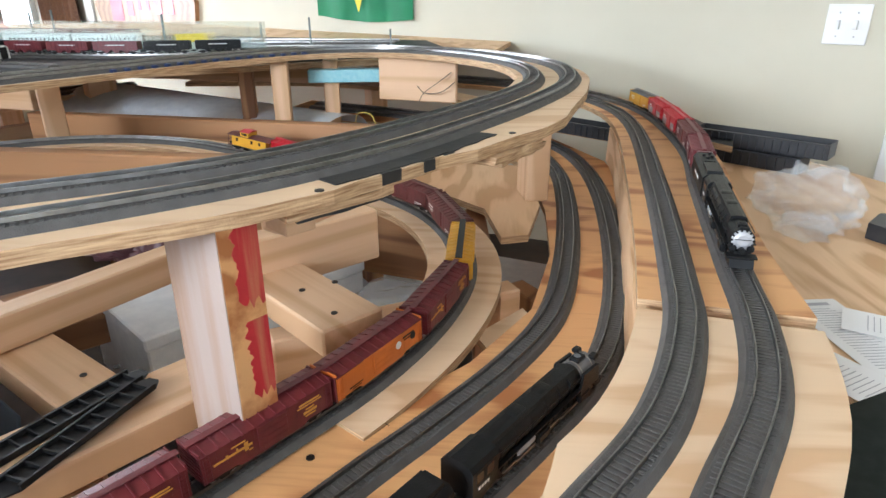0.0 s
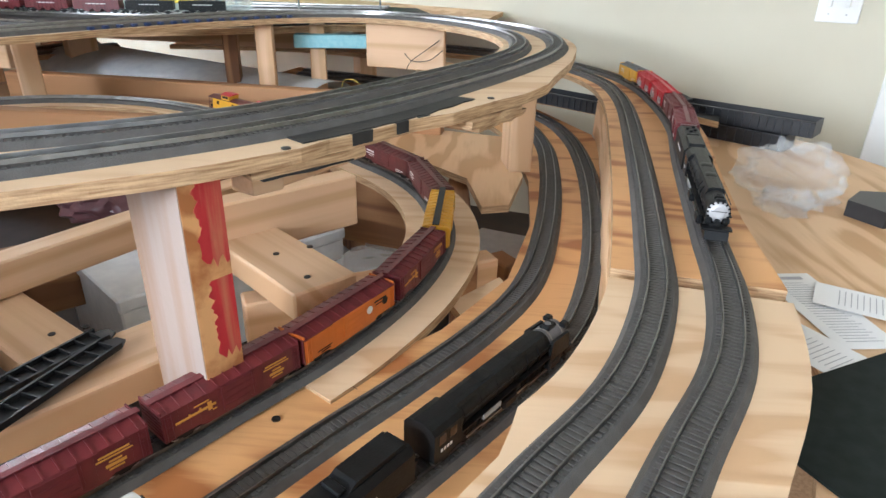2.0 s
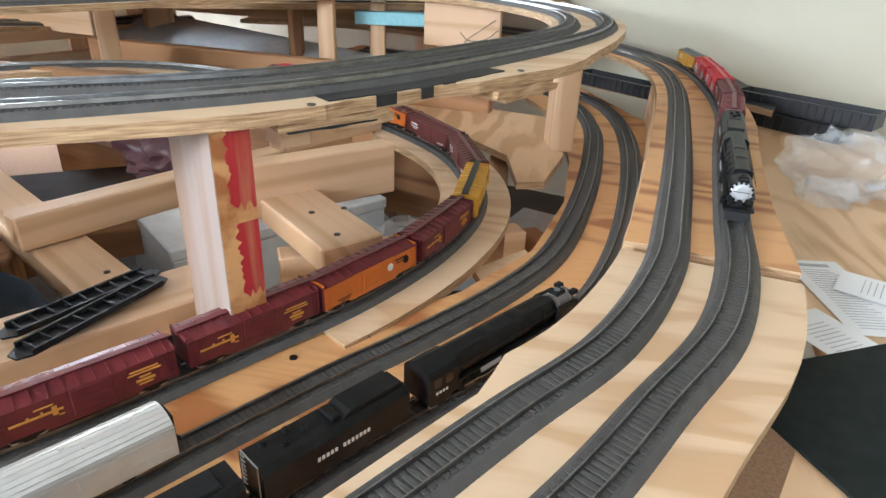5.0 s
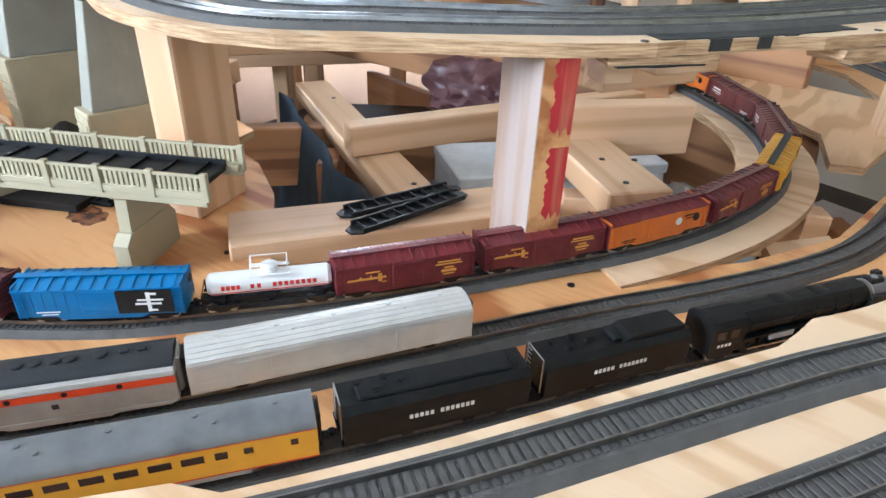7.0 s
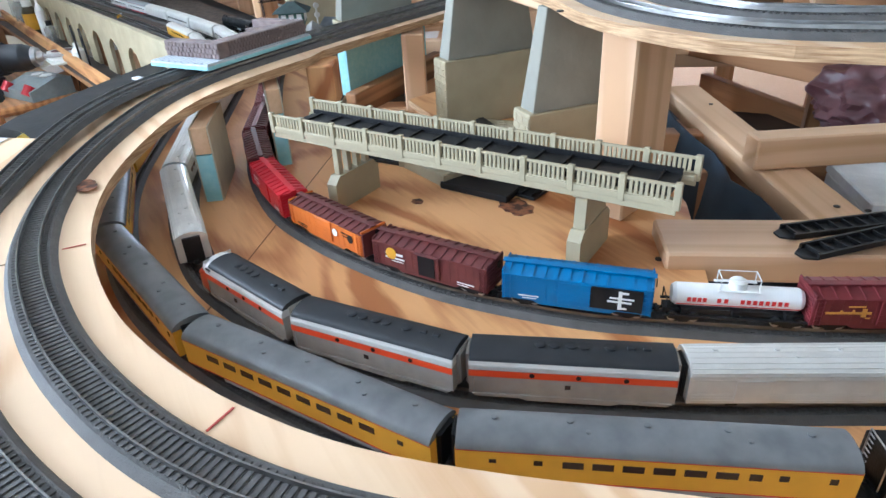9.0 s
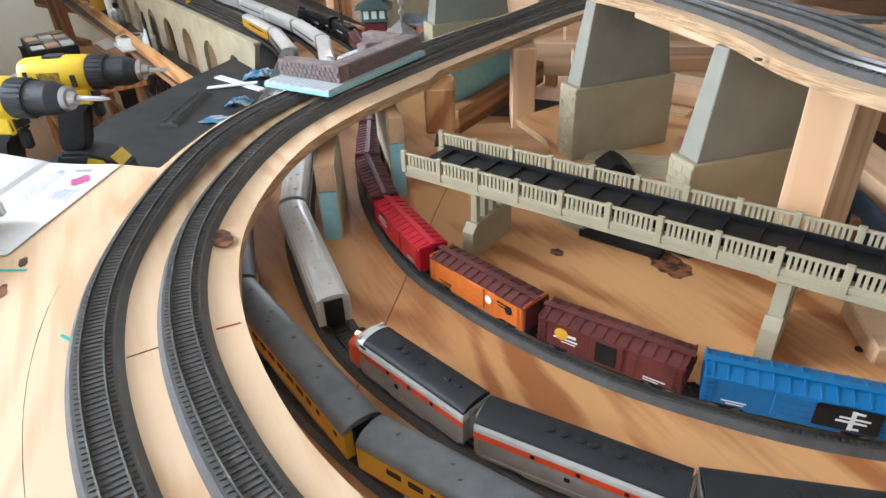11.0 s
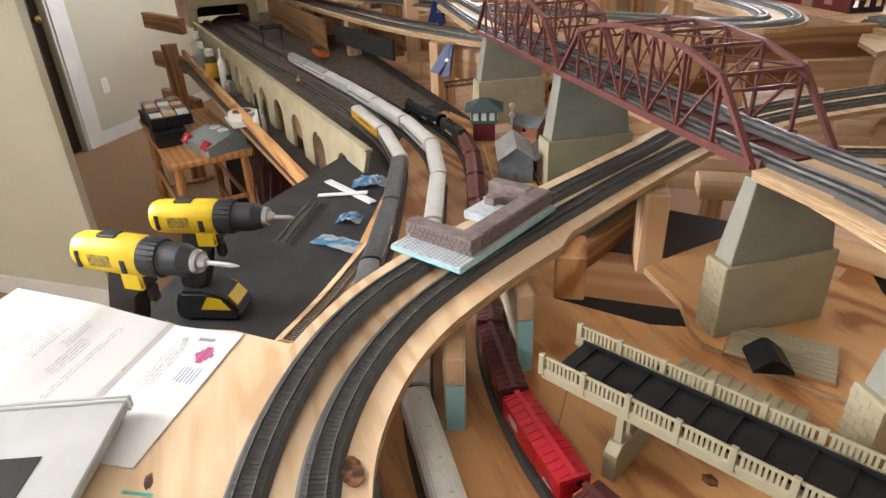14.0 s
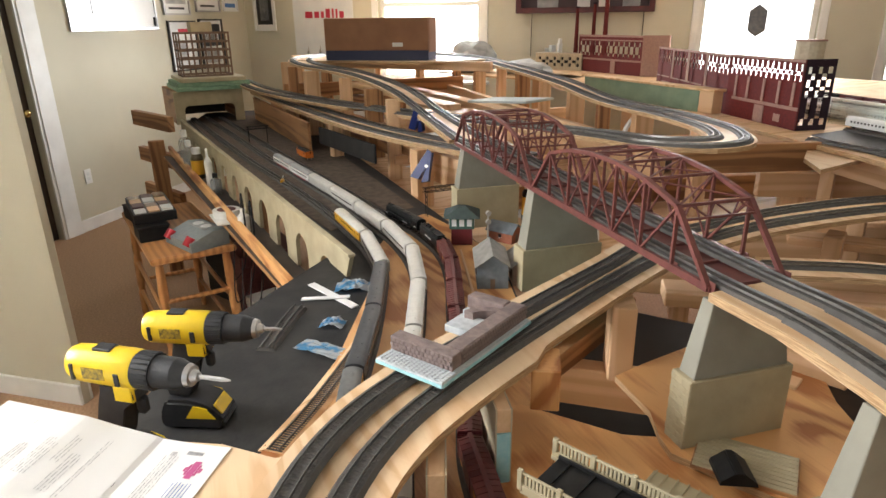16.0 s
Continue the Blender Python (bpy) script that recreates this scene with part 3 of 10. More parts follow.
ribbon("deck_middle_far", LINE_D, INNER_EDGE, LINE_E, OUTER_EDGE, PLY_R, "orange plywood deck carrying two tracks", s1=LINE_D.near(0.181, 0.896))
ribbon("deck_middle_level", LINE_D, INNER_EDGE, LINE_E, OUTER_EDGE, PLY, "pale curved plywood deck carrying two tracks", s0=LINE_D.near(0.181, 0.896) - 0.002)
ribbon("deck_upper_level", LINE_F, ramp((0, 0.035), (9, 0.035)), LINE_G, ramp((0, -0.036), (1.626, -0.040), (1.955, -0.046), (2.075, -0.057), (2.139, -0.058), (2.139, -0.049), (2.267, -0.050), (2.307, -0.064), (2.387, -0.070), (2.443, -0.080), (2.523, -0.075), (2.660, -0.052), (2.844, -0.036), (9, -0.036)), PLY, "upper curved plywood deck carrying two tracks",
       s0=LINE_F.near(-1.03, 0.752), ragged=0.004)
ribbon("deck_far_level", LINE_I, -0.03, LINE_H, 0.03, PLY, "far upper plywood deck carrying two tracks")
seam = LINE_A.near(-0.190, 0.81)
deck("deck_ramp", LINE_A, 0.055, -0.058, "curved plywood ramp carrying the freight train", s0=seam, s1=LINE_A.length)
sheet("board_lower", [(-1.24, 0.45), (-1.30, 0.02), (-1.1, -0.08), (-0.75, -0.10), (-0.45, -0.03), (-0.30, 0.12), (-0.15, 0.30), (0.03, 0.55), (0.12, 0.69), (0.20, 0.85), (0.235, 1.05), (0.255, 1.3), (0.28, 1.62), (0.27, 1.9), (0.1, 2.3), (-0.3, 2.6), (-0.75, 2.82),
                      (-0.8, 2.58), (-0.4, 2.38), (-0.05, 2.1), (0.06, 1.85), (0.09, 1.5), (0.082, 1.27), (0.04, 1.07), (-0.04, 0.93), (-0.105, 0.86), (-0.195, 0.83), (-0.255, 0.74), (-0.36, 0.60), (-0.42, 0.55), (-0.53, 0.655), (-0.60, 0.72), (-0.70, 0.78), (-0.98, 0.85), (-1.02, 0.7), (-1.10, 0.56)],
      PLY_Z, PLY_R, "large orange plywood sheet under the lower tracks")
sheet("board_pier", [(-1.234, 0.645), (-1.12, 0.63), (-1.06, 0.60), (-1.02, 0.588), (-0.76, 0.72), (-0.79, 0.85), (-0.90, 0.88), (-1.017, 0.94), (-1.22, 1.10), (-1.30, 1.05), (-1.25, 0.72)], PLY_Z + 0.013, PLY_R, "second plywood sheet under the bridge piers", 0.0125)
sheet("board_yard", [(-1.22, 0.02), (-1.20, 0.46), (-1.45, 0.60), (-1.9, 0.75), (-5.6, 0.75), (-5.6, 0.12), (-5.0, -0.03), (-2.12, 0.30), (-1.75, -0.05), (-1.52, -0.17), (-1.40, -0.25), (-1.24, -0.22)], PLY_Z - 0.004, BLACK_BOARD, "black painted yard board", 0.018)
sheet("board_yard_front", [(-1.225, 0.03), (-1.34, 0.075), (-1.414, 0.128), (-1.545, 0.199), (-1.799, 0.327), (-2.15, 0.465), (-2.351, 0.60), (-2.4, 0.709), (-2.215, 0.737), (-2.03, 0.745), (-1.9, 0.742), (-1.45, 0.595), (-1.21, 0.455)], PLY_Z - 0.0003, PLY_R, "orange plywood under the front of the yard", 0.0034)
sheet("table_side", [(0.20, 0.56), (0.32, 0.80), (0.36, 1.1), (0.44, 1.62), (0.42, 1.85), (0.10, 2.12), (0.16, 2.22), (0.52, 2.0), (0.72, 1.68), (0.86, 1.3), (0.75, 0.72), (0.42, 0.50)], 0.95, PLY_B, "side table of plywood against the wall")
# lower double track from the tunnel's roof to the far pier
LOW_Z = 1.09
LINE_K = Line([(-5.10, 0.535, LOW_Z), (-4.4, 0.605, LOW_Z), (-3.9, 0.665, LOW_Z), (-3.52, 0.720, LOW_Z), (-3.1, 0.795, LOW_Z), (-2.8, 0.880, LOW_Z), (-2.55, 0.975, LOW_Z), (-2.30, 1.085, LOW_Z)])
LINE_L = Line([(-5.10, 0.450, LOW_Z), (-4.4, 0.520, LOW_Z), (-3.9, 0.580, LOW_Z), (-3.52, 0.635, LOW_Z), (-3.1, 0.710, LOW_Z), (-2.8, 0.790, LOW_Z), (-2.55, 0.885, LOW_Z), (-2.27, 1.005, LOW_Z)])
ribbon("deck_low_ramp", LINE_K, 0.036, LINE_L, -0.040, PLY, "pale plywood deck of the lower far ramp", thick=0.016)
for ln in (LINE_A, LINE_B, LINE_C, LINE_D, LINE_E, LINE_H, LINE_I, LINE_K, LINE_L):
    track(ln, "grey roadbed track with nickel rails")
for ln, y in ((LINE_F, 0.752), (LINE_G, 0.672)):
    cut = ln.near(-0.93, y)
    track(ln, "grey roadbed track with nickel rails", s0=cut)
    track(ln, "bridge track with black ties and nickel rails", s1=cut, roadbed=TIE, base=0.0168)

# ---- rolling stock ----
MAROON = material("maroon_car_paint", (0.155, 0.022, 0.026), 0.42, second=(0.115, 0.018, 0.022), scale=60, bump=0.1, bump_scale=500)
BROWN = material("oxide_car_paint", (0.125, 0.027, 0.024), 0.45, second=(0.09, 0.02, 0.019), scale=60)
ORANGE = material("orange_car_paint", (0.62, 0.16, 0.018), 0.42, second=(0.55, 0.14, 0.02), scale=50)
RED = material("bright_red_car_paint", (0.50, 0.010, 0.022), 0.35, second=(0.43, 0.009, 0.02), scale=50)
BLUE = material("blue_car_paint", (0.008, 0.15, 0.36), 0.38, second=(0.007, 0.125, 0.31), scale=50)
YELLOW = material("yellow_car_paint", (0.70, 0.37, 0.025), 0.4, second=(0.63, 0.33, 0.025), scale=50)
SILVER = material("silver_car_finish", (0.68, 0.67, 0.63), 0.33, 0.35, second=(0.58, 0.57, 0.54), scale=40)
SILVER_DARK = material("dull_silver_finish", (0.36, 0.335, 0.30), 0.42, 0.25, second=(0.29, 0.27, 0.24), scale=45, bump=0.1, bump_scale=600)
VERMILION = material("vermilion_car_paint", (0.66, 0.062, 0.012), 0.36, second=(0.58, 0.05, 0.012), scale=50)
GREY_ROOF = material("grey_roof_paint", (0.165, 0.17, 0.172), 0.45, second=(0.105, 0.11, 0.115), scale=40)
DARK_ROOF = material("black_roof_paint", (0.017, 0.018, 0.020), 0.5, spec=0.3, second=(0.026, 0.027, 0.029), scale=40)
LOCO = material("matt_black_loco_paint", (0.006, 0.0065, 0.007), 0.40, spec=0.2, second=(0.011, 0.0115, 0.012), scale=70, bump=0.15, bump_scale=500)
SMOKE_GREY = material("grey_smokebox_paint", (0.17, 0.17, 0.18), 0.45, second=(0.12, 0.12, 0.125), scale=60)
SMOKEBOX = material("silver_smokebox_paint", (0.55, 0.55, 0.56), 0.4, 0.4, second=(0.42, 0.42, 0.43), scale=60)
STEEL = material("bright_steel", (0.55, 0.55, 0.55), 0.3, 1.0, second=(0.42, 0.42, 0.42), scale=60)
CAR_WHITE = material("white_tank_paint", (0.78, 0.78, 0.76), 0.4, second=(0.70, 0.70, 0.68), scale=40)
LETTER_GOLD = material("gold_lettering", (0.62, 0.30, 0.05), 0.5)
LETTER_WHITE = material("white_lettering", (0.75, 0.75, 0.72), 0.5)
LETTER_RED = material("red_lettering", (0.55, 0.02, 0.02), 0.5)
GLASS_DARK = material("dark_car_window", (0.03, 0.02, 0.02), 0.12)
SLATE = material("slate_grey_car_paint", (0.055, 0.058, 0.064), 0.4, second=(0.04, 0.043, 0.048), scale=40)
CAR_GREY = material("light_grey_car_paint", (0.32, 0.33, 0.34), 0.45, second=(0.28, 0.29, 0.30), scale=40)
HEADLAMP = material("lit_headlamp", (1.0, 0.8, 0.45), 0.3, emit=6.0)
STORE = {}


def reuse(name, key, build, mat, parent, m=None, smooth=False, kind=""):
    """A part whose mesh is built once and shared."""
    if key not in STORE:
        bm = bmesh.new()
        build(bm)
        ob = part(name, bm, mat, parent, smooth=smooth)
        STORE[key] = ob.data
    else:
        ob = new(name, STORE[key])
        ob.parent = parent
    if m is not None:
        ob.matrix_basis = m
    return tagged(ob, kind=kind)


def truck_frame(bm):
    for y in (-0.0112, 0.0112):
        prism(bm, [(-0.0135, 0.0048), (-0.0125, 0.0068), (-0.004, 0.0082), (0.004, 0.0082), (0.0125, 0.0068), (0.0135, 0.0048), (0.0055, 0.0034), (0.004, 0.0012), (-0.004, 0.0012), (-0.0055, 0.0034)], y - 0.0011, y + 0.0011, "y")
    box(bm, -0.004, 0.004, -0.0112, 0.0112, 0.0045, 0.0085)


def wheelset(bm):
    for y in (-0.0082, 0.0082):
        rod(bm, (0, y - 0.0012, 0.0047), (0, y + 0.0012, 0.0047), 0.0047, n=14)
    rod(bm, (0, -0.0105, 0.0047), (0, 0.0105, 0.0047), 0.0011, n=6)


def truck(parent, x):
    t = reuse("truck", "truck", truck_frame, BLACK, parent, pose(x, 0, 0))
    for dx in (-0.0095, 0.0095):
        reuse("wheelset", "wheelset", wheelset, STEEL, t, pose(dx, 0, 0), True)


def coupler(parent, x, way):
    def build(bm):
        box(bm, 0, 0.006, -0.0012, 0.0012, 0.0075, 0.010)
        box(bm, 0.004, 0.0082, -0.003, 0.0022, 0.0065, 0.011, 0.0008)
    reuse("coupler", "coupler", build, BLACK, parent, pose(x, 0, 0, 0, 0, 0 if way > 0 else 180))


def bars(parent, mat, y, rows, key=None, side_name="lettering"):
    """Lettering as plain bars on a car side: rows of x0, x1, z0, z1."""
    bm = bmesh.new()
    s = 1 if y > 0 else -1
    for x0, x1, z0, z1 in rows:
        box(bm, x0, x1, y, y + 0.0003 * s, z0, z1)
    return tagged(part(side_name, bm, mat, parent), kind="stuff")


def box_car(line, s, side, roof, label, length=0.139, letters=LETTER_GOLD, style=0, door=None, ends=None, group="freight cars", slope=False):
    w, z0, z1 = 0.0178, 0.0078, 0.0385
    h = length / 2
    root = thing("box_car", label, "model train car", line.seat(s, 0.05, RAIL_TOP), group)

    def body(bm):
        n = 15
        for y in (-1, 1):
            pts = [(-h, z0 + 0.004), (-h + 0.03, z0 + 0.0035), (-h + 0.036, z0), (h - 0.036, z0), (h - 0.03, z0 + 0.0035), (h, z0 + 0.004), (h, z1), (-h, z1)]
            prism(bm, pts, y * w - 0.0006, y * w + 0.0006, "y")
        for x in (-1, 1):
            box(bm, x * h - 0.0007, x * h + 0.0007, -w, w, z0 + 0.002, z1 + 0.003)
        box(bm, -h, h, -w, w, z0 + 0.003, z0 + 0.005)
    reuse("body", ("body", length, side.name), body, side, root)

    def ribs(bm):
        n = 15
        for y in (-1, 1):
            for i in range(n):
                x = -h + length * (i + 0.5) / n
                if abs(x) > 0.016:
                    box(bm, x - 0.0003, x + 0.0003, y * (w + 0.0005), y * (w + 0.00085), z0 + 0.005, z1 - 0.001)
        for x in (-1, 1):
            for k in range(7):
                zz = z0 + 0.006 + k * 0.0041
                box(bm, x * h + x * 0.0006, x * h + x * 0.0014, -w + 0.002, w - 0.002, zz, zz + 0.0016)
    reuse("side_ribs", ("ribs", length, side.name), ribs, side, root, kind="stuff")

    def top(bm):
        for y in (-1, 1):
            prism(bm, [(y * (w + 0.0012), z1 - 0.0012), (y * (w + 0.0012), z1), (0, z1 + 0.0042), (0, z1 + 0.003)], -h - 0.0006, h + 0.0006, "x")
            for i in range(12):
                x = -h + length * (i + 0.5) / 12
                prism(bm, [(y * (w + 0.0008), z1), (y * (w + 0.0008), z1 + 0.0009), (y * 0.003, z1 + 0.0048), (y * 0.003, z1 + 0.0036)], x - 0.0007, x + 0.0007, "x")
    reuse("roof", ("roof", length, roof.name), top, roof, root)

    def walkway(bm):
        box(bm, -h - 0.003, h + 0.003, -0.0036, 0.0036, z1 + 0.0050, z1 + 0.0059)
        for i in range(9):
            x = -h + length * i / 8
            box(bm, x - 0.0005, x + 0.0005, -0.0034, 0.0034, z1 + 0.003, z1 + 0.0052)
    reuse("running_board", ("walk", length, roof.name), walkway, roof, root)
    for y in (-1, 1):
        def sliding(bm, y=y):
            box(bm, -0.0155, 0.0155, y * (w + 0.0006), y * (w + 0.0021), z0 + 0.004, z1 - 0.0015, 0.0003)
            for k in range(4):
                box(bm, -0.0150, 0.0150, y * (w + 0.0020), y * (w + 0.0025), z0 + 0.008 + k * 0.0065, z0 + 0.009 + k * 0.0065)
            box(bm, -0.031, 0.031, y * (w + 0.0006), y * (w + 0.0018), z1 - 0.0014, z1 - 0.0004)
        dm = door or side
        reuse("door", ("door", y, dm.name), sliding, dm, root)

        def rungs(bm, y=y):
            for x in (-h + 0.0015, h - 0.0075):
                for k in range(6):
                    box(bm, x, x + 0.006, y * (w + 0.0012), y * (w + 0.0018), z0 + 0.004 + k * 0.0045, z0 + 0.0046 + k * 0.0045)
                for xx in (x, x + 0.0056):
                    box(bm, xx, xx + 0.0005, y * (w + 0.0010), y * (w + 0.0018), z0 + 0.003, z1 - 0.002)
        reuse("ladder", ("rungs", length, y, side.name), rungs, side, root, kind="stuff")
        yy = y * (w + 0.0012)
        k = -y
        if style == 1:
            rows = [(a * k, b * k, c, d) for a, b, c, d in ((0.054, 0.030, 0.0305, 0.0322), (0.056, 0.028, 0.0278, 0.0292), (0.047, 0.037, 0.0235, 0.0252), (0.050, 0.034, 0.0195, 0.0222), (0.048, 0.036, 0.0165, 0.0180),
                                                          (-0.028, -0.042, 0.0305, 0.0320), (-0.022, -0.060, 0.0235, 0.0258), (-0.026, -0.030, 0.0205, 0.0292), (-0.022, -0.026, 0.0188, 0.0200), (-0.036, -0.038, 0.0235, 0.0280), (-0.046, -0.048, 0.0235, 0.0275))]
        elif style == 2:
            rows = [(a * k, b * k, c, d) for a, b, c, d in ((-0.030, -0.052, 0.0270, 0.0298), (-0.028, -0.053, 0.0225, 0.0243), (-0.030, -0.045, 0.0195, 0.0205), (0.036, 0.056, 0.0150, 0.0163), (0.036, 0.05, 0.0125, 0.0134))]
        else:
            rows = [(a * k, b * k, c, d) for a, b, c, d in ((0.034, 0.054, 0.0300, 0.0318), (0.036, 0.052, 0.0265, 0.0278), (-0.034, -0.054, 0.0160, 0.0172), (-0.036, -0.050, 0.0135, 0.0145))]
        bars(root, letters, yy, [(min(a, b), max(a, b), c, d) for a, b, c, d in rows])
    reuse("brake_wheel", "brake", lambda bm: rod(bm, (h + 0.003, 0.004, z1 - 0.004), (h + 0.0038, 0.004, z1 - 0.004), 0.0042, n=12), BLACK, root) if length == 0.139 else None
    reuse("underframe", ("under", length), lambda bm: [box(bm, -h + 0.004, h - 0.004, -0.005, 0.005, 0.0062, 0.0115), box(bm, -0.02, 0.012, 0.004, 0.012, 0.0055, 0.0105, 0.001), rod(bm, (0.014, -0.008, 0.0075), (0.03, -0.008, 0.0075), 0.0028, n=8)], BLACK, root)
    for x in (-1, 1):
        truck(root, x * (h - 0.021))
        coupler(root, x * h, x)
    return root


def disc(parent, name, mat, x, y, z, r, label=""):
    bm = bmesh.new()
    s = 1 if y > 0 else -1
    rod(bm, (x, y, z), (x, y + 0.0004 * s, z), r, n=20)
    return part(name, bm, mat, parent, label)


def tank_car(line, s):
    root = thing("tank_car", "white tank car with red lettering and a domed top", "model train car", line.seat(s, 0.045, RAIL_TOP), "freight cars")
    bm = bmesh.new()
    r, zc = 0.0108, 0.0252
    rod(bm, (-0.053, 0, zc), (0.053, 0, zc), r, n=28)
    for x in (-1, 1):
        rod(bm, (x * 0.053, 0, zc), (x * 0.0565, 0, zc), r, r * 0.78, n=28)
    part("tank", bm, CAR_WHITE, root, smooth=True)
    bm = bmesh.new()
    rod(bm, (0, 0, zc + r - 0.003), (0, 0, zc + r + 0.006), 0.0078, n=20)
    rod(bm, (0, 0, zc + r + 0.006), (0, 0, zc + r + 0.008), 0.0078, 0.005, n=20)
    part("dome", bm, CAR_WHITE, root, smooth=True)
    bm = bmesh.new()
    for x in (-0.0165, 0.0165):
        for y in (-0.008, 0.008):
            rod(bm, (x, y, zc + 0.009), (x, y, zc + r + 0.0115), 0.0005, n=5)
    for y in (-0.008, 0.008):
        rod(bm, (-0.0165, y, zc + r + 0.0115), (0.0165, y, zc + r + 0.0115), 0.0005, n=5)
    for x in (-0.0165, 0.0165):
        rod(bm, (x, -0.008, zc + r + 0.0115), (x, 0.008, zc + r + 0.0115), 0.0005, n=5)
    box(bm, -0.0185, 0.0185, -0.0105, -0.0075, zc + 0.0098, zc + 0.0106)
    box(bm, -0.0185, 0.0185, 0.0075, 0.0105, zc + 0.0098, zc + 0.0106)
    part("dome_platform", bm, CAR_WHITE, root, "white wire dome railing")
    bm = bmesh.new()
    box(bm, -0.063, 0.063, -0.0065, 0.0065, 0.0078, 0.0125)
    for y in (-0.015, 0.015):
        box(bm, -0.063, 0.063, y - 0.0015, y + 0.0015, 0.0095, 0.0108)
    for x in (-0.045, 0, 0.045):
        box(bm, x - 0.003, x + 0.003, -0.013, 0.013, 0.0095, 0.016)
    part("frame", bm, BLACK, root)
    for x in (-0.061, 0.061):
        bm = bmesh.new()
        rod(bm, (x, -0.015, 0.022), (x, 0.015, 0.022), 0.0006, n=5)
        for y in (-0.015, 0.015):
            rod(bm, (x, y, 0.0105), (x, y, 0.022), 0.0006, n=5)
        part("handrail", bm, BLACK, root)
    for y in (-1, 1):
        bm = bmesh.new()
        for a, b in ((-0.044, -0.026), (-0.018, -0.006), (0.002, 0.044)):
            n = max(2, round((b - a) / 0.005))
            for i in range(n):
                x = a + (b - a) * i / n
                box(bm, x, x + 0.0034, y * (r - 0.0002), y * (r + 0.0003), zc - 0.0016, zc + 0.0028)
        box(bm, -0.053, 0.053, y * (r - 0.0014), y * (r - 0.0008), zc - 0.0056, zc - 0.0048)
        part("lettering", bm, LETTER_RED, root)
    for x in (-1, 1):
        truck(root, x * 0.045)
        coupler(root, x * 0.063, x)
    return root


def hopper_car(line, s, mat, label):
    h, w = 0.066, 0.017
    root = thing("hopper_car", label, "model train car", line.seat(s, 0.048, RAIL_TOP), "freight cars")
    bm = bmesh.new()
    for y in (-1, 1):
        box(bm, -h, h, y * w - 0.0006, y * w + 0.0006, 0.0125, 0.037)
        box(bm, -h, h, y * w - 0.0012, y * w + 0.0012, 0.0358, 0.0376)
        for i in range(11):
            x = -h + 0.005 + i * (2 * h - 0.01) / 10
            box(bm, x - 0.0008, x + 0.0008, y * w, y * (w + 0.002), 0.0105, 0.0365)
    for x in (-1, 1):
        box(bm, x * h - 0.0006, x * h + 0.0006, -w, w, 0.016, 0.0376)
        prism(bm, [(x * h, 0.026), (x * (h - 0.022), 0.0115), (x * (h - 0.0235), 0.0115), (x * (h - 0.001), 0.0268)], -w, w, "y")
    part("body", bm, mat, root)
    bm = bmesh.new()
    for x in (-0.03, 0.0, 0.03):
        prism(bm, [(x - 0.013, 0.0125), (x + 0.013, 0.0125), (x + 0.004, 0.005), (x - 0.004, 0.005)], -0.014, 0.014, "y")
    part("hopper_bay", bm, mat, root)
    bm = bmesh.new()
    for i in range(140):
        x, y = random.uniform(-h + 0.003, h - 0.003), random.uniform(-w + 0.002, w - 0.002)
        q = random.uniform(0.0012, 0.0026)
        box(bm, x - q, x + q, y - q, y + q, 0.0315, 0.0335 + q, m=None)
    box(bm, -h + 0.001, h - 0.001, -w + 0.001, w - 0.001, 0.030, 0.0325)
    part("coal_load", bm, BLACK, root)
    for y in (-1, 1):
        bars(root, LETTER_WHITE, y * (w + 0.0006), [(-0.028, 0.028, 0.026, 0.0285)])
    for x in (-1, 1):
        truck(root, x * 0.048)
        coupler(root, x * h, x)
    return root


def caboose(line, s):
    root = thing("caboose", "yellow caboose with a red cupola roof", "model train car", line.seat(s, 0.04, RAIL_TOP), "freight cars")
    h, w = 0.044, 0.0165
    bm = bmesh.new()
    box(bm, -h, h, -w, w, 0.010, 0.032, 0.0006)
    part("body", bm, YELLOW, root)
    bm = bmesh.new()
    prism(bm, [(-w - 0.002, 0.032), (w + 0.002, 0.032), (0, 0.0355)], -h - 0.011, h + 0.011, "x")
    part("roof", bm, BROWN, root)
    bm = bmesh.new()
    box(bm, 0.002, 0.022, -w + 0.001, w - 0.001, 0.032, 0.0425)
    part("cupola", bm, YELLOW, root)
    bm = bmesh.new()
    prism(bm, [(-w - 0.001, 0.0425), (w + 0.001, 0.0425), (0, 0.0452)], 0.0, 0.024, "x")
    part("cupola_roof", bm, RED, root)
    for y in (-1, 1):
        for x in (-0.028, -0.008, 0.03):
            bm = bmesh.new()
            box(bm, x - 0.0028, x + 0.0028, y * w, y * (w + 0.0004), 0.0205, 0.0275)
            part("window", bm, GLASS_DARK, root)
        bm = bmesh.new()
        box(bm, 0.005, 0.019, y * (w - 0.001), y * (w - 0.0006), 0.0355, 0.0405)
        part("window", bm, GLASS_DARK, root)
    for x in (-1, 1):
        bm = bmesh.new()
        box(bm, x * h, x * (h + 0.010), -w, w, 0.0085, 0.0100)
        for y in (-w + 0.001, w - 0.001, 0):
            rod(bm, (x * (h + 0.0095), y, 0.010), (x * (h + 0.0095), y, 0.0325 if y else 0.0205), 0.0006, n=5)
        rod(bm, (x * (h + 0.0095), -w, 0.0205), (x * (h + 0.0095), w, 0.0205), 0.0006, n=5)
        part("platform", bm, BROWN, root)
        truck(root, x * 0.034)
        coupler(root, x * (h + 0.010), x)
    bm = bmesh.new()
    box(bm, -h, h, -0.007, 0.007, 0.006, 0.0102)
    part("underframe", bm, BLACK, root)
    return root


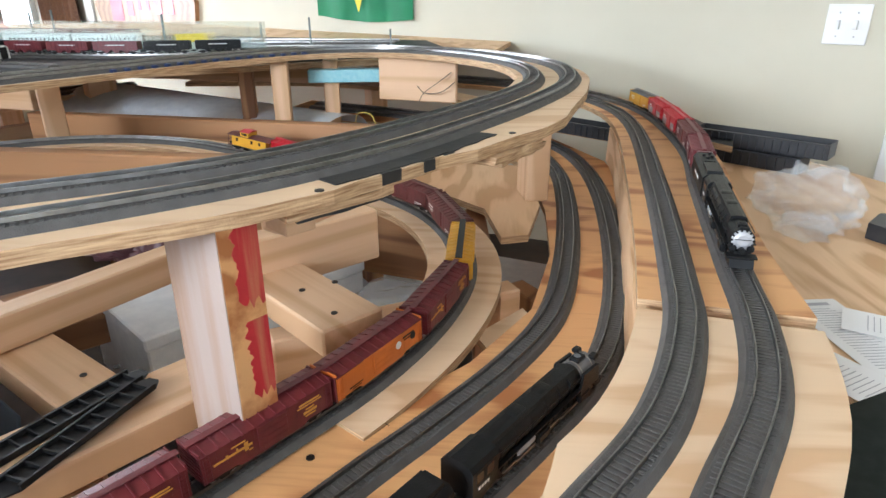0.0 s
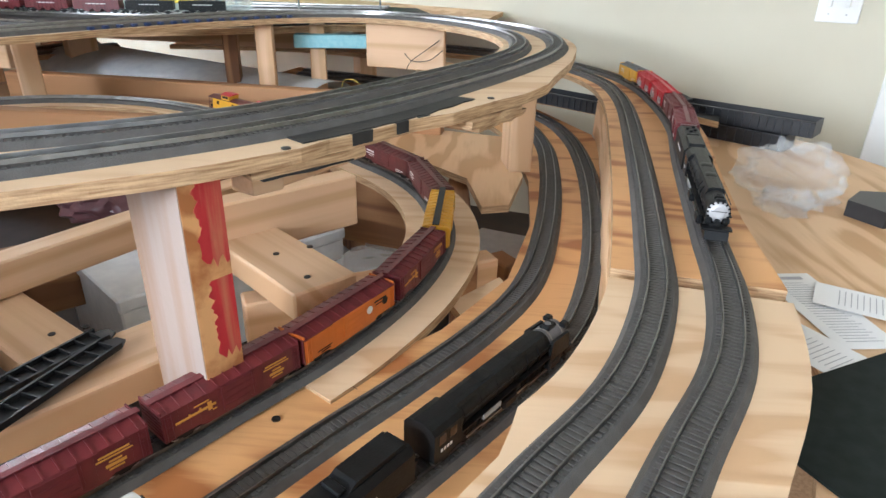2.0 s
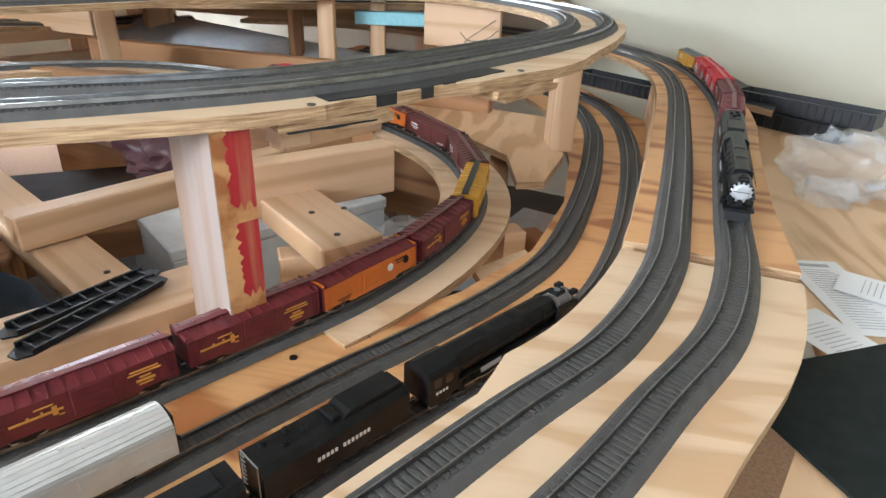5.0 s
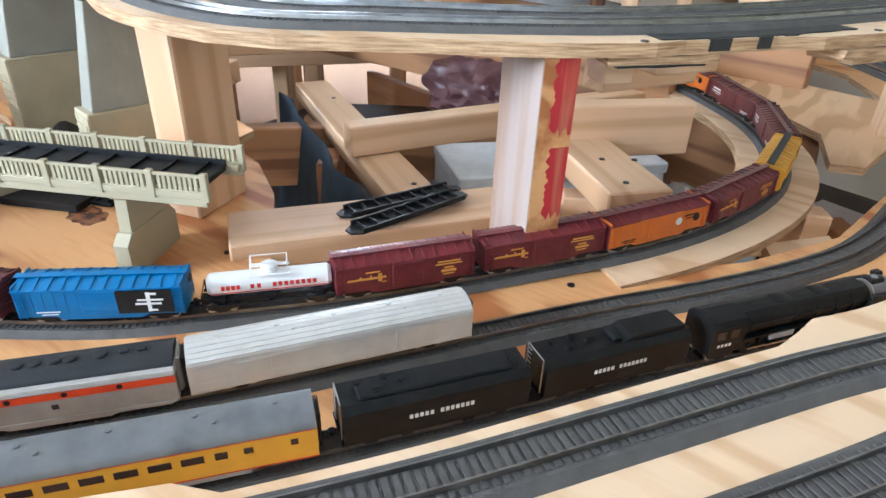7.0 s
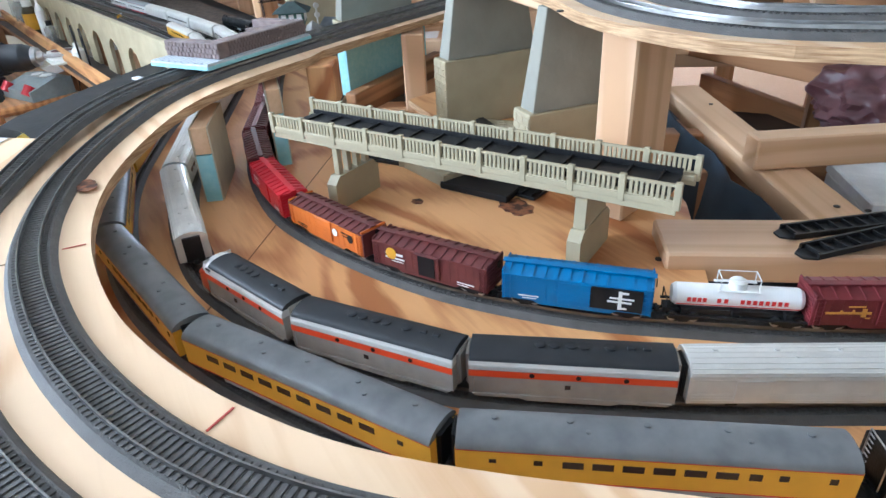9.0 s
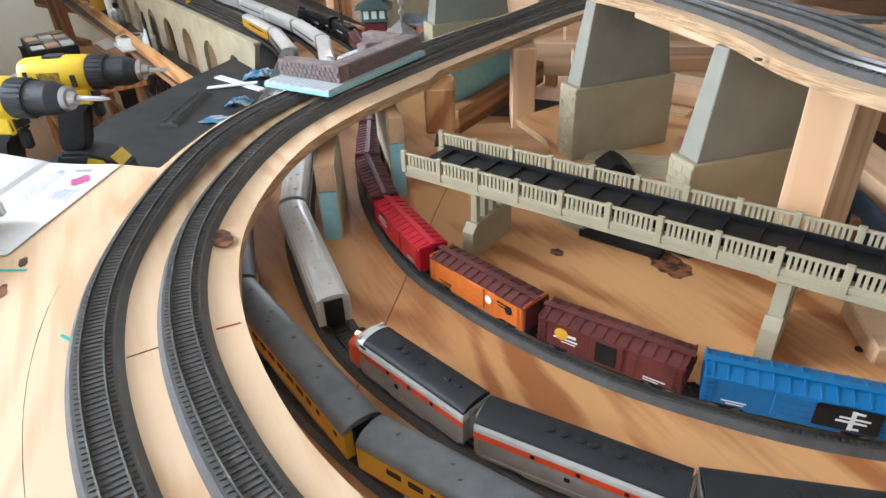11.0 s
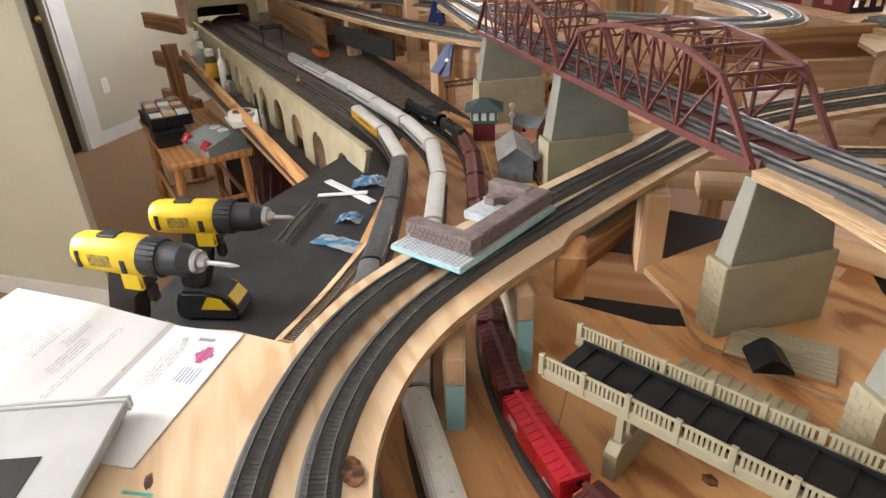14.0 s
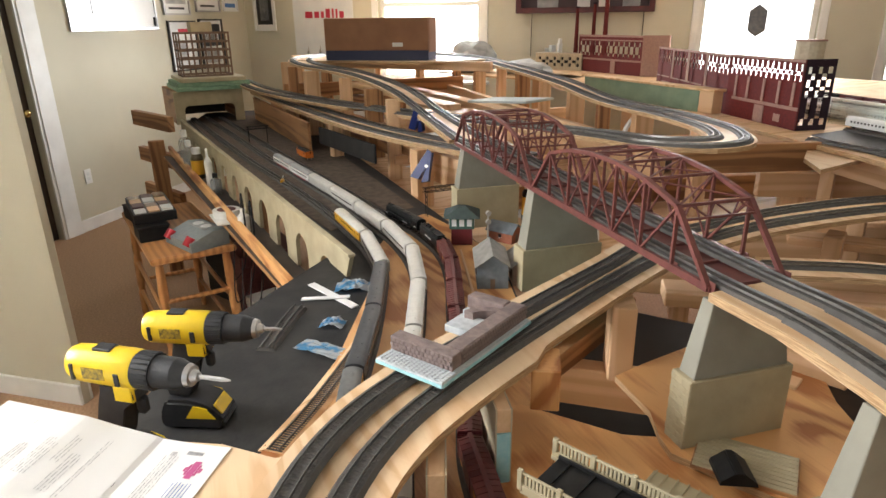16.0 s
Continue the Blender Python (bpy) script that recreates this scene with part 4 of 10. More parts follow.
def coach_section(w, z0, ze, zt, n=8):
    pts = [(-w, z0), (-w, ze)]
    for i in range(n + 1):
        a = math.pi * (1 - i / n)
        pts.append((w * math.cos(a), ze + (zt - ze) * math.sin(a)))
    return pts + [(w, z0)]


def coach(line, s, side, roof, label, stripe=None, windows=(), length=0.249, ribs=False, skirt=None, doors=(), group="passenger cars", name="coach"):
    w, z0, ze, zt = 0.0180, 0.0085, 0.0350, 0.0440
    h = length / 2
    root = thing(name, label, "model train car" if name == "coach" else "model locomotive", line.seat(s, h - 0.04, RAIL_TOP), group)

    def body(bm):
        box(bm, -h, h, -w, w, z0, ze)
    reuse("body", ("coach", name, length, side.name, ribs), body, side, root)

    def top(bm):
        prism(bm, coach_section(w + 0.0003, ze - 0.0005, ze, zt, 12), -h + 0.0005, h - 0.0005, "x")
    reuse("roof", ("coachroof", name, length, roof.name, ribs), top, roof, root, smooth=True)
    if ribs:
        for y in (-1, 1):
            for z in (0.0110, 0.0126, 0.0142, 0.0158, 0.0174, 0.0310, 0.0323):
                reuse("side_rib", ("side rib", length, y), lambda bm, y=y: box(bm, -h + 0.003, h - 0.003, y * w, y * (w + 0.0003), 0, 0.0007), side, root, pose(0, 0, z))
        for k in range(9):
            a = math.pi * (k + 1) / 10
            reuse("roof_rib", ("roof rib", length), lambda bm: box(bm, -h + 0.002, h - 0.002, -0.0004, 0.0004, -0.0004, 0.0003), roof, root, pose(0, (w + 0.0004) * math.cos(a), ze + (zt - ze) * math.sin(a)))
    for i in range(5):
        x = -h + length * (i + 0.5) / 5
        reuse("roof_vent", ("vent", roof.name), lambda bm: rod(bm, (0, 0, -0.001), (0, 0, 0.0010), 0.0022, n=8), roof, root, pose(x, 0.0035, zt))
        if i % 2:
            reuse("roof_vent", ("small vent", roof.name), lambda bm: rod(bm, (0, 0, -0.001), (0, 0, 0.0006), 0.0018, n=8), roof, root, pose(x + 0.012, -0.005, zt))
    for y in (-1, 1):
        for i, (x0, x1, a, b) in enumerate(windows):
            x0, x1 = (x0, x1) if y < 0 else (-x1, -x0)

            def pane(bm, x0=x0, x1=x1, a=a, b=b, y=y):
                box(bm, x0, x1, y * (w - 0.0002), y * (w + 0.00045), a, b, 0.0002)
            reuse("window", ("win", round(x0, 4), round(x1, 4), a, b, y), pane, GLASS_DARK, root)
        if stripe:
            for z, t in ((z0 + 0.0005, 0.0007), (ze - 0.0012, 0.0007)):
                def line_on(bm, y=y, z=z, t=t):
                    box(bm, -h + 0.0003, h - 0.0003, y * w, y * (w + 0.00035), z, z + t)
                reuse("stripe", ("stripe", length, y, z, stripe.name), line_on, stripe, root)
        if skirt:
            def under(bm, y=y):
                box(bm, -h + 0.045, h - 0.045, y * (w - 0.003), y * (w - 0.0005), 0.0045, z0)
            reuse("skirt", ("skirt", length, y, skirt.name), under, skirt, root)
        for x in doors:
            def hatch(bm, x=x, y=y):
                box(bm, x - 0.013, x + 0.013, y * w, y * (w + 0.0007), z0 + 0.001, ze - 0.004, 0.0002)
            reuse("baggage_door", ("hatch", x, y), hatch, side, root)
    for x in (-1, 1):
        def bellows(bm, x=x):
            for k in range(3):
                box(bm, x * (h + k * 0.0012), x * (h + k * 0.0012 + 0.0008), -0.010 + k * 0.0004, 0.010 - k * 0.0004, 0.0085, 0.0385)
        reuse("diaphragm", ("bellows", length, x), bellows, BLACK, root)
        truck(root, x * (h - 0.037))
        coupler(root, x * h, x)
    reuse("underframe", ("coachunder", length), lambda bm: [box(bm, -h + 0.004, h - 0.004, -0.008, 0.008, 0.0062, 0.0092), box(bm, -0.03, 0.02, -0.014, -0.006, 0.004, 0.0085, 0.0006), box(bm, -0.01, 0.04, 0.006, 0.014, 0.004, 0.0085, 0.0006)], BLACK, root)
    return root


def diesel_unit(line, s, label, cab=False, length=0.160):
    """A streamlined diesel: black roof, fluted band, orange band, silver lower side; a cab unit's nose points to -x."""
    w, h = 0.0180, length / 2
    root = thing("diesel_unit", label, "model locomotive", line.seat(s, h - 0.035, RAIL_TOP), "diesel units")
    x0 = -h + 0.026 if cab else -h

    def lower(bm):
        box(bm, x0, h, -w, w, 0.0075, 0.0315)
    reuse("body", ("diesel body", cab, length), lower, SILVER_DARK, root)

    def upper(bm):
        prism(bm, [(-w, 0.0312), (w, 0.0312), (w, 0.0350), (w - 0.0012, 0.0385), (-w + 0.0012, 0.0385), (-w, 0.0350)], x0, h, "x")
    reuse("fluted_band", ("diesel band", cab, length), upper, SILVER, root)
    for y in (-1, 1):
        for k in range(4):
            def flute(bm, y=y, k=k):
                box(bm, x0 + 0.001, h - 0.001, y * w, y * (w + 0.0005), 0.0316 + k * 0.0012, 0.0322 + k * 0.0012)
            reuse("flute", ("flute", cab, length, y, k), flute, SILVER, root)

        def band(bm, y=y):
            box(bm, x0, h - 0.0002, y * w, y * (w + 0.0004), 0.0248, 0.0308)
        reuse("orange_band", ("orange band", cab, length, y), band, VERMILION, root)
        for k, x in enumerate((-0.030, 0.006, 0.042) if not cab else (-0.012, 0.016, 0.044)):
            reuse("porthole", ("porthole", y), lambda bm, y=y: rod(bm, (0, y * w, 0), (0, y * (w + 0.0008), 0), 0.0021, n=12), GLASS_DARK, root, pose(x, 0, 0.0282))
        for k, x in enumerate((-0.002, 0.030)):
            reuse("side_vent", ("side vent", y), lambda bm, y=y: box(bm, -0.0022, 0.0022, y * w, y * (w + 0.0005), 0.0160, 0.0200), GLASS_DARK, root, pose(x, 0, 0)) if k == 0 else None

        def sill(bm, y=y):
            prism(bm, [(x0 + 0.002, 0.0078), (x0 + 0.006, 0.0050), (x0 + 0.040, 0.0050), (x0 + 0.046, 0.0028), (h - 0.048, 0.0028), (h - 0.042, 0.0050), (h - 0.006, 0.0050), (h - 0.002, 0.0078)], y * w - 0.0012, y * w, "y")
        reuse("side_sill", ("sill", cab, length, y), sill, SILVER_DARK, root)

        def hand_rail(bm, y=y):
            rod(bm, (x0 + 0.004, y * (w + 0.0012), 0.0100), (x0 + 0.004, y * (w + 0.0012), 0.0235), 0.0005, n=5)
        reuse("grab_rail", ("grab", cab, length, y), hand_rail, STEEL, root)

    def roof(bm):
        prism(bm, coach_section(w - 0.0014, 0.0380, 0.0385, 0.0452, 12), x0 + (0.006 if cab else 0.0005), h - 0.0005, "x")
    reuse("roof", ("diesel roof", cab, length), roof, DARK_ROOF, root, smooth=True)
    for x in (-0.016, -0.006, 0.004, 0.014) if cab else (-0.024, -0.013, 0.000, 0.010, 0.030):
        def fan(bm):
            rod(bm, (0, 0, -0.0012), (0, 0, 0.0011), 0.0044, n=16)
            rod(bm, (0, 0, 0.0010), (0, 0, 0.0014), 0.0030, n=12)
        reuse("roof_fan", "roof fan", fan, DARK_ROOF, root, pose(x, 0, 0.0452))
    for x in (0.046, 0.058):
        reuse("exhaust_stack", "exhaust stack", lambda bm: box(bm, -0.0030, 0.0030, -0.0020, 0.0020, -0.001, 0.0018, 0.0004), DARK_ROOF, root, pose(x, 0, 0.0450))
    for x in (x0 + 0.024, h - 0.026):
        t = reuse("truck", "truck", truck_frame, BLACK, root, pose(x, 0, 0))
        for dx in (-0.0095, 0.0095):
            reuse("wheelset", "wheelset", wheelset, STEEL, t, pose(dx, 0, 0), True)
        for y in (-1, 1):
            def cover(bm, y=y):
                prism(bm, [(-0.019, 0.0060), (-0.017, 0.0078), (0.017, 0.0078), (0.019, 0.0060), (0.012, 0.0026), (0.007, 0.0026), (0.004, 0.0042), (-0.004, 0.0042), (-0.007, 0.0026), (-0.012, 0.0026)], y * 0.0135 - 0.001, y * 0.0135 + 0.001, "y")
                for xx in (-0.0095, 0.0095):
                    rod(bm, (xx, y * 0.0140, 0.0050), (xx, y * 0.0160, 0.0050), 0.0022, n=10)
            reuse("side_frame", ("side frame", y), cover, SILVER_DARK, t)
    reuse("underframe", ("diesel under", length), lambda bm: [box(bm, -h + 0.030, h - 0.004, -0.009, 0.009, 0.0050, 0.0080), box(bm, -0.014, 0.016, -0.0150, 0.0150, 0.0030, 0.0076, 0.0008)], BLACK, root)
    for x in (-1, 1):
        if not (cab and x < 0):
            reuse("diaphragm", ("diesel bellows", length, x), lambda bm, x=x: [box(bm, x * h, x * (h + 0.0022), -0.0105, 0.0105, 0.0090, 0.0405, 0.0006), box(bm, x * (h + 0.0022), x * (h + 0.0032), -0.0085, 0.0085, 0.0100, 0.0385)], SILVER_DARK, root)
        coupler(root, x * h, x)
    if cab:
        # the nose narrows and drops in front of the windshield
        bm = bmesh.new()
        rings = [(x0, 1.0, 0.0315, 0.0385), (x0 - 0.003, 1.0, 0.0312, 0.0380), (x0 - 0.008, 0.985, 0.0285, 0.0335), (x0 - 0.014, 0.95, 0.0262, 0.0312), (x0 - 0.020, 0.86, 0.0240, 0.0290), (x0 - 0.0245, 0.70, 0.0215, 0.0262), (x0 - 0.027, 0.42, 0.0195, 0.0232)]
        prev = None
        for k, (x, f, ze, zt) in enumerate(rings):
            ring = [bm.verts.new((x, y * f, z + (0.0012 * k if z < 0.01 else 0) * 0.5)) for y, z in coach_section(w, 0.0070, ze, zt, 10)]
            if prev:
                for i in range(len(ring)):
                    bm.faces.new((prev[i], prev[(i + 1) % len(ring)], ring[(i + 1) % len(ring)], ring[i]))
            else:
                bm.faces.new(ring[::-1])
            prev = ring
        bm.faces.new(prev)
        nose = part("nose", bm, VERMILION, root, "orange rounded cab nose", smooth=True)
        bm = bmesh.new()
        prism(bm, coach_section(w * 0.985, 0.0330, 0.0350, 0.0438, 10), x0 - 0.004, x0 + 0.018, "x")
        part("cab_roof", bm, SILVER, root, "silver cab roof", smooth=True)
        bm = bmesh.new()
        prism(bm, [(x0 - 0.0042, 0.0420), (x0 - 0.0010, 0.0432), (x0 - 0.0010, 0.0318), (x0 - 0.0100, 0.0318), (x0 - 0.0085, 0.0340)], -0.0155, 0.0155, "y")
        part("windshield_frame", bm, SILVER, root)
        for y in (-1, 1):
            bm = bmesh.new()
            prism(bm, [(x0 - 0.0046, 0.0414), (x0 - 0.0040, 0.0416), (x0 - 0.0080, 0.0346), (x0 - 0.0087, 0.0344)], min(y * 0.0015, y * 0.0135), max(y * 0.0015, y * 0.0135), "y")
            part("windshield", bm, GLASS_DARK, root)
            bm = bmesh.new()
            box(bm, x0 + 0.003, x0 + 0.011, y * (w - 0.0006), y * (w + 0.0003), 0.0335, 0.0380)
            part("cab_side_window", bm, GLASS_DARK, root)
            bm = bmesh.new()
            rod(bm, (x0 - 0.0205, y * 0.0095, 0.0170), (x0 - 0.0250, y * 0.0105, 0.0168), 0.0022, n=12)
            part("number_lamp", bm, HEADLAMP, nose)
        for z, dx in ((0.0262, 0.0), (0.0200, 0.002)):
            bm = bmesh.new()
            rod(bm, (x0 - 0.020 - dx, 0, z), (x0 - 0.0258 - dx, 0, z - 0.0005), 0.0026, n=14)
            part("headlight", bm, HEADLAMP, nose)
        bm = bmesh.new()
        prism(bm, [(x0 - 0.006, -0.0175), (x0 - 0.022, -0.0150), (x0 - 0.0285, -0.0085), (x0 - 0.0295, 0.0), (x0 - 0.0285, 0.0085), (x0 - 0.022, 0.0150), (x0 - 0.006, 0.0175)], 0.0028, 0.0098)
        part("pilot", bm, SILVER_DARK, root, "silver pilot below the nose")
    return root


def tender(line, s, label, length=0.146, style=0):
    h, w = length / 2, 0.0172
    root = thing("tender", label, "model locomotive", line.seat(s, 0.045, RAIL_TOP), "steam engines")
    bm = bmesh.new()
    prism(bm, [(-w, 0.011), (w, 0.011), (w, 0.036), (w - 0.005, 0.0415), (-w + 0.005, 0.0415), (-w, 0.036)], -h, h, "x")
    box(bm, -h - 0.002, h + 0.002, -w, w, 0.0085, 0.0108)
    part("body", bm, LOCO, root)
    bm = bmesh.new()
    for y in (-1, 1):
        for i in range(24):
            x = -h + 0.004 + i * (length - 0.008) / 23
            box(bm, x - 0.0003, x + 0.0003, y * w, y * (w + 0.0003), 0.0125, 0.0129)
            box(bm, x - 0.0003, x + 0.0003, y * w, y * (w + 0.0003), 0.0345, 0.0349)
    tagged(part("rivets", bm, LOCO, root), kind="stuff")
    bm = bmesh.new()
    if style == 0:
        prism(bm, [(0.004, 0.0415), (h - 0.004, 0.0415), (h - 0.006, 0.046), (0.012, 0.046)], -w + 0.006, w - 0.006, "y")
        box(bm, -0.004, 0.004, -0.009, 0.009, 0.0418, 0.0455, 0.0008)
    else:
        box(bm, -h + 0.012, h - 0.012, -0.0105, 0.0105, 0.0412, 0.0438, 0.0015)
    part("coal_bunker", bm, LOCO, root)
    for x, y in ((-h + 0.014, 0.006), (-h + 0.026, -0.004), (-h + 0.034, 0.007), (-h + 0.045, 0.0)):
        bm = bmesh.new()
        rod(bm, (x, y, 0.041), (x, y, 0.0448), 0.0028, n=10)
        box(bm, x - 0.0035, x + 0.0035, y - 0.0008, y + 0.0008, 0.0446, 0.0453)
        part("water_hatch", bm, LOCO, root)
    for y in (-1, 1):
        bm = bmesh.new()
        n = 13
        for i in range(n):
            if i == 5:
                continue
            x = -0.024 + i * 0.0039
            box(bm, x, x + 0.0026, y * w, y * (w + 0.0003), 0.0215, 0.0252)
        tagged(part("lettering", bm, LETTER_WHITE, root), kind="stuff")
    bm = bmesh.new()
    for y in (-0.012, 0.012):
        rod(bm, (-h - 0.001, y, 0.011), (-h - 0.001, y, 0.043), 0.0006, n=5)
    for k in range(7):
        rod(bm, (-h - 0.001, 0.006, 0.014 + k * 0.0042), (-h - 0.001, 0.012, 0.014 + k * 0.0042), 0.0005, n=5)
    rod(bm, (-h - 0.001, -0.012, 0.043), (-h - 0.001, 0.012, 0.043), 0.0006, n=5)
    part("ladder", bm, STEEL, root)
    for x in (-h + 0.020, -h + 0.047, h - 0.047, h - 0.020):
        truck(root, x)
    coupler(root, -h, -1)
    coupler(root, h, 1)
    return root


def steam_engine(line, s, label, way=1, length=0.246, front=SMOKEBOX, plate=True):
    """A large articulated steam engine; its front is towards +x."""
    m = line.seat(s, 0.06, RAIL_TOP)
    root = thing("steam_engine", label, "model locomotive", m if way > 0 else m @ pose(0, 0, 0, 0, 0, 180), "steam engines")
    h = length / 2
    zc = 0.0305
    bm = bmesh.new()
    rod(bm, (-h + 0.045, 0, zc + 0.001), (0.0, 0, zc + 0.001), 0.0142, n=24)
    rod(bm, (0.0, 0, zc + 0.001), (h - 0.044, 0, zc), 0.0142, 0.0128, n=24)
    part("boiler", bm, LOCO, root, smooth=True)
    for x in (-0.07, -0.045, -0.02, 0.006, 0.03, 0.05):
        reuse("boiler_band", "boiler band", lambda bm: rod(bm, (0, 0, 0), (0.0016, 0, 0), 0.0148, n=24), LOCO, root, pose(x, 0, zc + 0.0006), True)
    bm = bmesh.new()
    rod(bm, (h - 0.044, 0, zc), (h - 0.0135, 0, zc), 0.0130, n=24)
    part("smokebox", bm, LOCO if plate else front, root, "" if plate else "grey painted smokebox", smooth=True)
    if plate:
        bm = bmesh.new()
        rod(bm, (h - 0.0135, 0, zc), (h - 0.0115, 0, zc), 0.0122, 0.0112, n=28)
        rod(bm, (h - 0.0115, 0, zc), (h - 0.0095, 0, zc), 0.0098, 0.0068, n=24)
        part("smokebox_door", bm, front, root, "silver smokebox door")
        for k in range(14):
            a = k * math.tau / 14
            reuse("door_dog", "door dog", lambda bm: box(bm, 0, 0.0016, -0.0011, 0.0011, -0.0015, 0.0015, 0.0003), front, root, pose(h - 0.0125, 0.0118 * math.cos(a), zc + 0.0118 * math.sin(a), math.degrees(a) + 90))
        bm = bmesh.new()
        box(bm, h - 0.0098, h - 0.0088, -0.0085, 0.0085, zc + 0.0012, zc + 0.0018)
        part("cross_bar", bm, LOCO, root)
        bm = bmesh.new()
        box(bm, h - 0.0150, h - 0.0105, -0.0052, 0.0052, zc + 0.0125, zc + 0.0158, 0.0006)
        part("number_board", bm, LOCO, root)
    else:
        bm = bmesh.new()
        rod(bm, (h - 0.0135, 0, zc), (h - 0.0110, 0, zc), 0.0122, 0.0070, n=24)
        part("smokebox_door", bm, LOCO, root)
        for y in (-1, 1):
            bm = bmesh.new()
            prism(bm, [(h - 0.050, 0.016), (h - 0.010, 0.016), (h - 0.014, zc + 0.0055), (h - 0.046, zc + 0.0075)], min(y * 0.0140, y * 0.0172), max(y * 0.0140, y * 0.0172), "y")
            part("side_shield", bm, LOCO, root)
        for x in (h - 0.040, h - 0.020):
            reuse("smokebox_strap", "smokebox strap", lambda bm: rod(bm, (0, 0, 0), (0.0010, 0, 0), 0.0134, n=24), SILVER_DARK, root, pose(x, 0, zc), True)
    bm = bmesh.new()
    rod(bm, (h - 0.0105, 0.0, zc - 0.0105), (h - 0.0045, 0.0, zc - 0.0105), 0.0033, n=12)
    part("headlamp", bm, LOCO, root)
    for y in (-1, 1):
        bm = bmesh.new()
        box(bm, h - 0.018, h - 0.008, y * 0.0095 - 0.004, y * 0.0095 + 0.004, zc + (0.0085 if not plate else -0.013), zc + (0.0140 if not plate else -0.006), 0.0015)
        part("air_pump", bm, LOCO, root)
    bm = bmesh.new()
    box(bm, h - 0.038, h - 0.021, -0.0058, 0.0058, zc + 0.010, zc + 0.0155, 0.0015)
    part("smokestack", bm, LOCO, root)
    bm = bmesh.new()
    rod(bm, (h - 0.0300, 0, zc + 0.0154), (h - 0.0300, 0, zc + 0.0164), 0.0034, n=14)
    part("stack_ring", bm, front if not plate else LOCO, root)
    bm = bmesh.new()
    prism(bm, [(-0.0112, zc + 0.007), (0.0112, zc + 0.007), (0.0085, zc + 0.0148), (0.004, zc + 0.0160), (-0.004, zc + 0.0160), (-0.0085, zc + 0.0148)], -h + 0.042, h - 0.052, "x")
    part("boiler_jacket", bm, LOCO, root)
    for x, r in ((0.016, 0.0070), (-0.028, 0.0075)):
        bm = bmesh.new()
        box(bm, x - 0.010, x + 0.010, -r, r, zc + 0.010, zc + 0.0168, 0.003, segments=2)
        part("steam_dome", bm, LOCO, root, smooth=True)
    bm = bmesh.new()
    prism(bm, [(-0.0165, 0.012), (0.0165, 0.012), (0.0165, 0.039), (0.013, 0.0435), (0.006, 0.0462), (-0.006, 0.0462), (-0.013, 0.0435), (-0.0165, 0.039)], -h + 0.006, -h + 0.042, "x")
    part("cab", bm, LOCO, root)
    for y in (-1, 1):
        for x in (-h + 0.016, -h + 0.030):
            bm = bmesh.new()
            box(bm, x - 0.0045, x + 0.0045, y * 0.0164, y * 0.0169, 0.027, 0.036)
            part("cab_window", bm, GLASS_DARK, root)
        bars(root, LETTER_WHITE, y * 0.0166, [(-h + 0.014 + i * 0.004, -h + 0.0165 + i * 0.004, 0.0195, 0.0225) for i in range(4)])
        bm = bmesh.new()
        box(bm, -h + 0.042, h - 0.022, y * 0.0125, y * 0.0172, 0.0215, 0.0226)
        for i in range(10):
            x = -h + 0.05 + i * 0.0165
            rod(bm, (x, y * 0.0145, zc + 0.004), (x, y * 0.0160, zc + 0.0045), 0.0007, n=5)
        rod(bm, (-h + 0.045, y * 0.0160, zc + 0.0045), (h - 0.03, y * 0.0150, zc + 0.004), 0.0006, n=5)
        part("running_board", bm, LOCO, root)
        bm = bmesh.new()
        box(bm, -0.046, -0.018, y * 0.0150, y * 0.0176, 0.0150, 0.0212, 0.0008)
        part("air_tank", bm, CAR_GREY, root, "grey side panel over the wheels")
        for cx in (-0.002, 0.078):
            bm = bmesh.new()
            box(bm, cx - 0.011, cx + 0.011, y * 0.0105, y * 0.0182, 0.0055, 0.0160, 0.002)
            part("cylinder", bm, LOCO, root)
        for group0 in (-0.062, 0.016):
            for i in range(3):
                x = group0 + i * 0.0195
                bm = bmesh.new()
                rod(bm, (x, y * 0.0080, 0.0090), (x, y * 0.0112, 0.0090), 0.0090, n=20)
                rod(bm, (x, y * 0.0112, 0.0090), (x, y * 0.0122, 0.0090), 0.0030, n=10)
                part("driving_wheel", bm, LOCO, root)
            bm = bmesh.new()
            box(bm, group0 - 0.002, group0 + 0.043, y * 0.0124, y * 0.0136, 0.0060, 0.0078)
            box(bm, group0 + 0.018, group0 + 0.062, y * 0.0138, y * 0.0150, 0.0068, 0.0084)
            part("side_rod", bm, STEEL, root)
    bm = bmesh.new()
    box(bm, -h + 0.01, h - 0.01, -0.0075, 0.0075, 0.0075, 0.0175)
    prism(bm, [(h - 0.012, 0.012), (h + 0.001, 0.012), (h + 0.0045, 0.0025), (h - 0.010, 0.0035)], -0.013, 0.013, "y")
    box(bm, h - 0.014, h - 0.001, -0.0165, 0.0165, 0.0120, 0.0142)
    part("pilot", bm, LOCO, root)
    truck(root, h - 0.024)
    truck(root, -h + 0.026)
    coupler(root, -h + 0.004, -1)
    return root


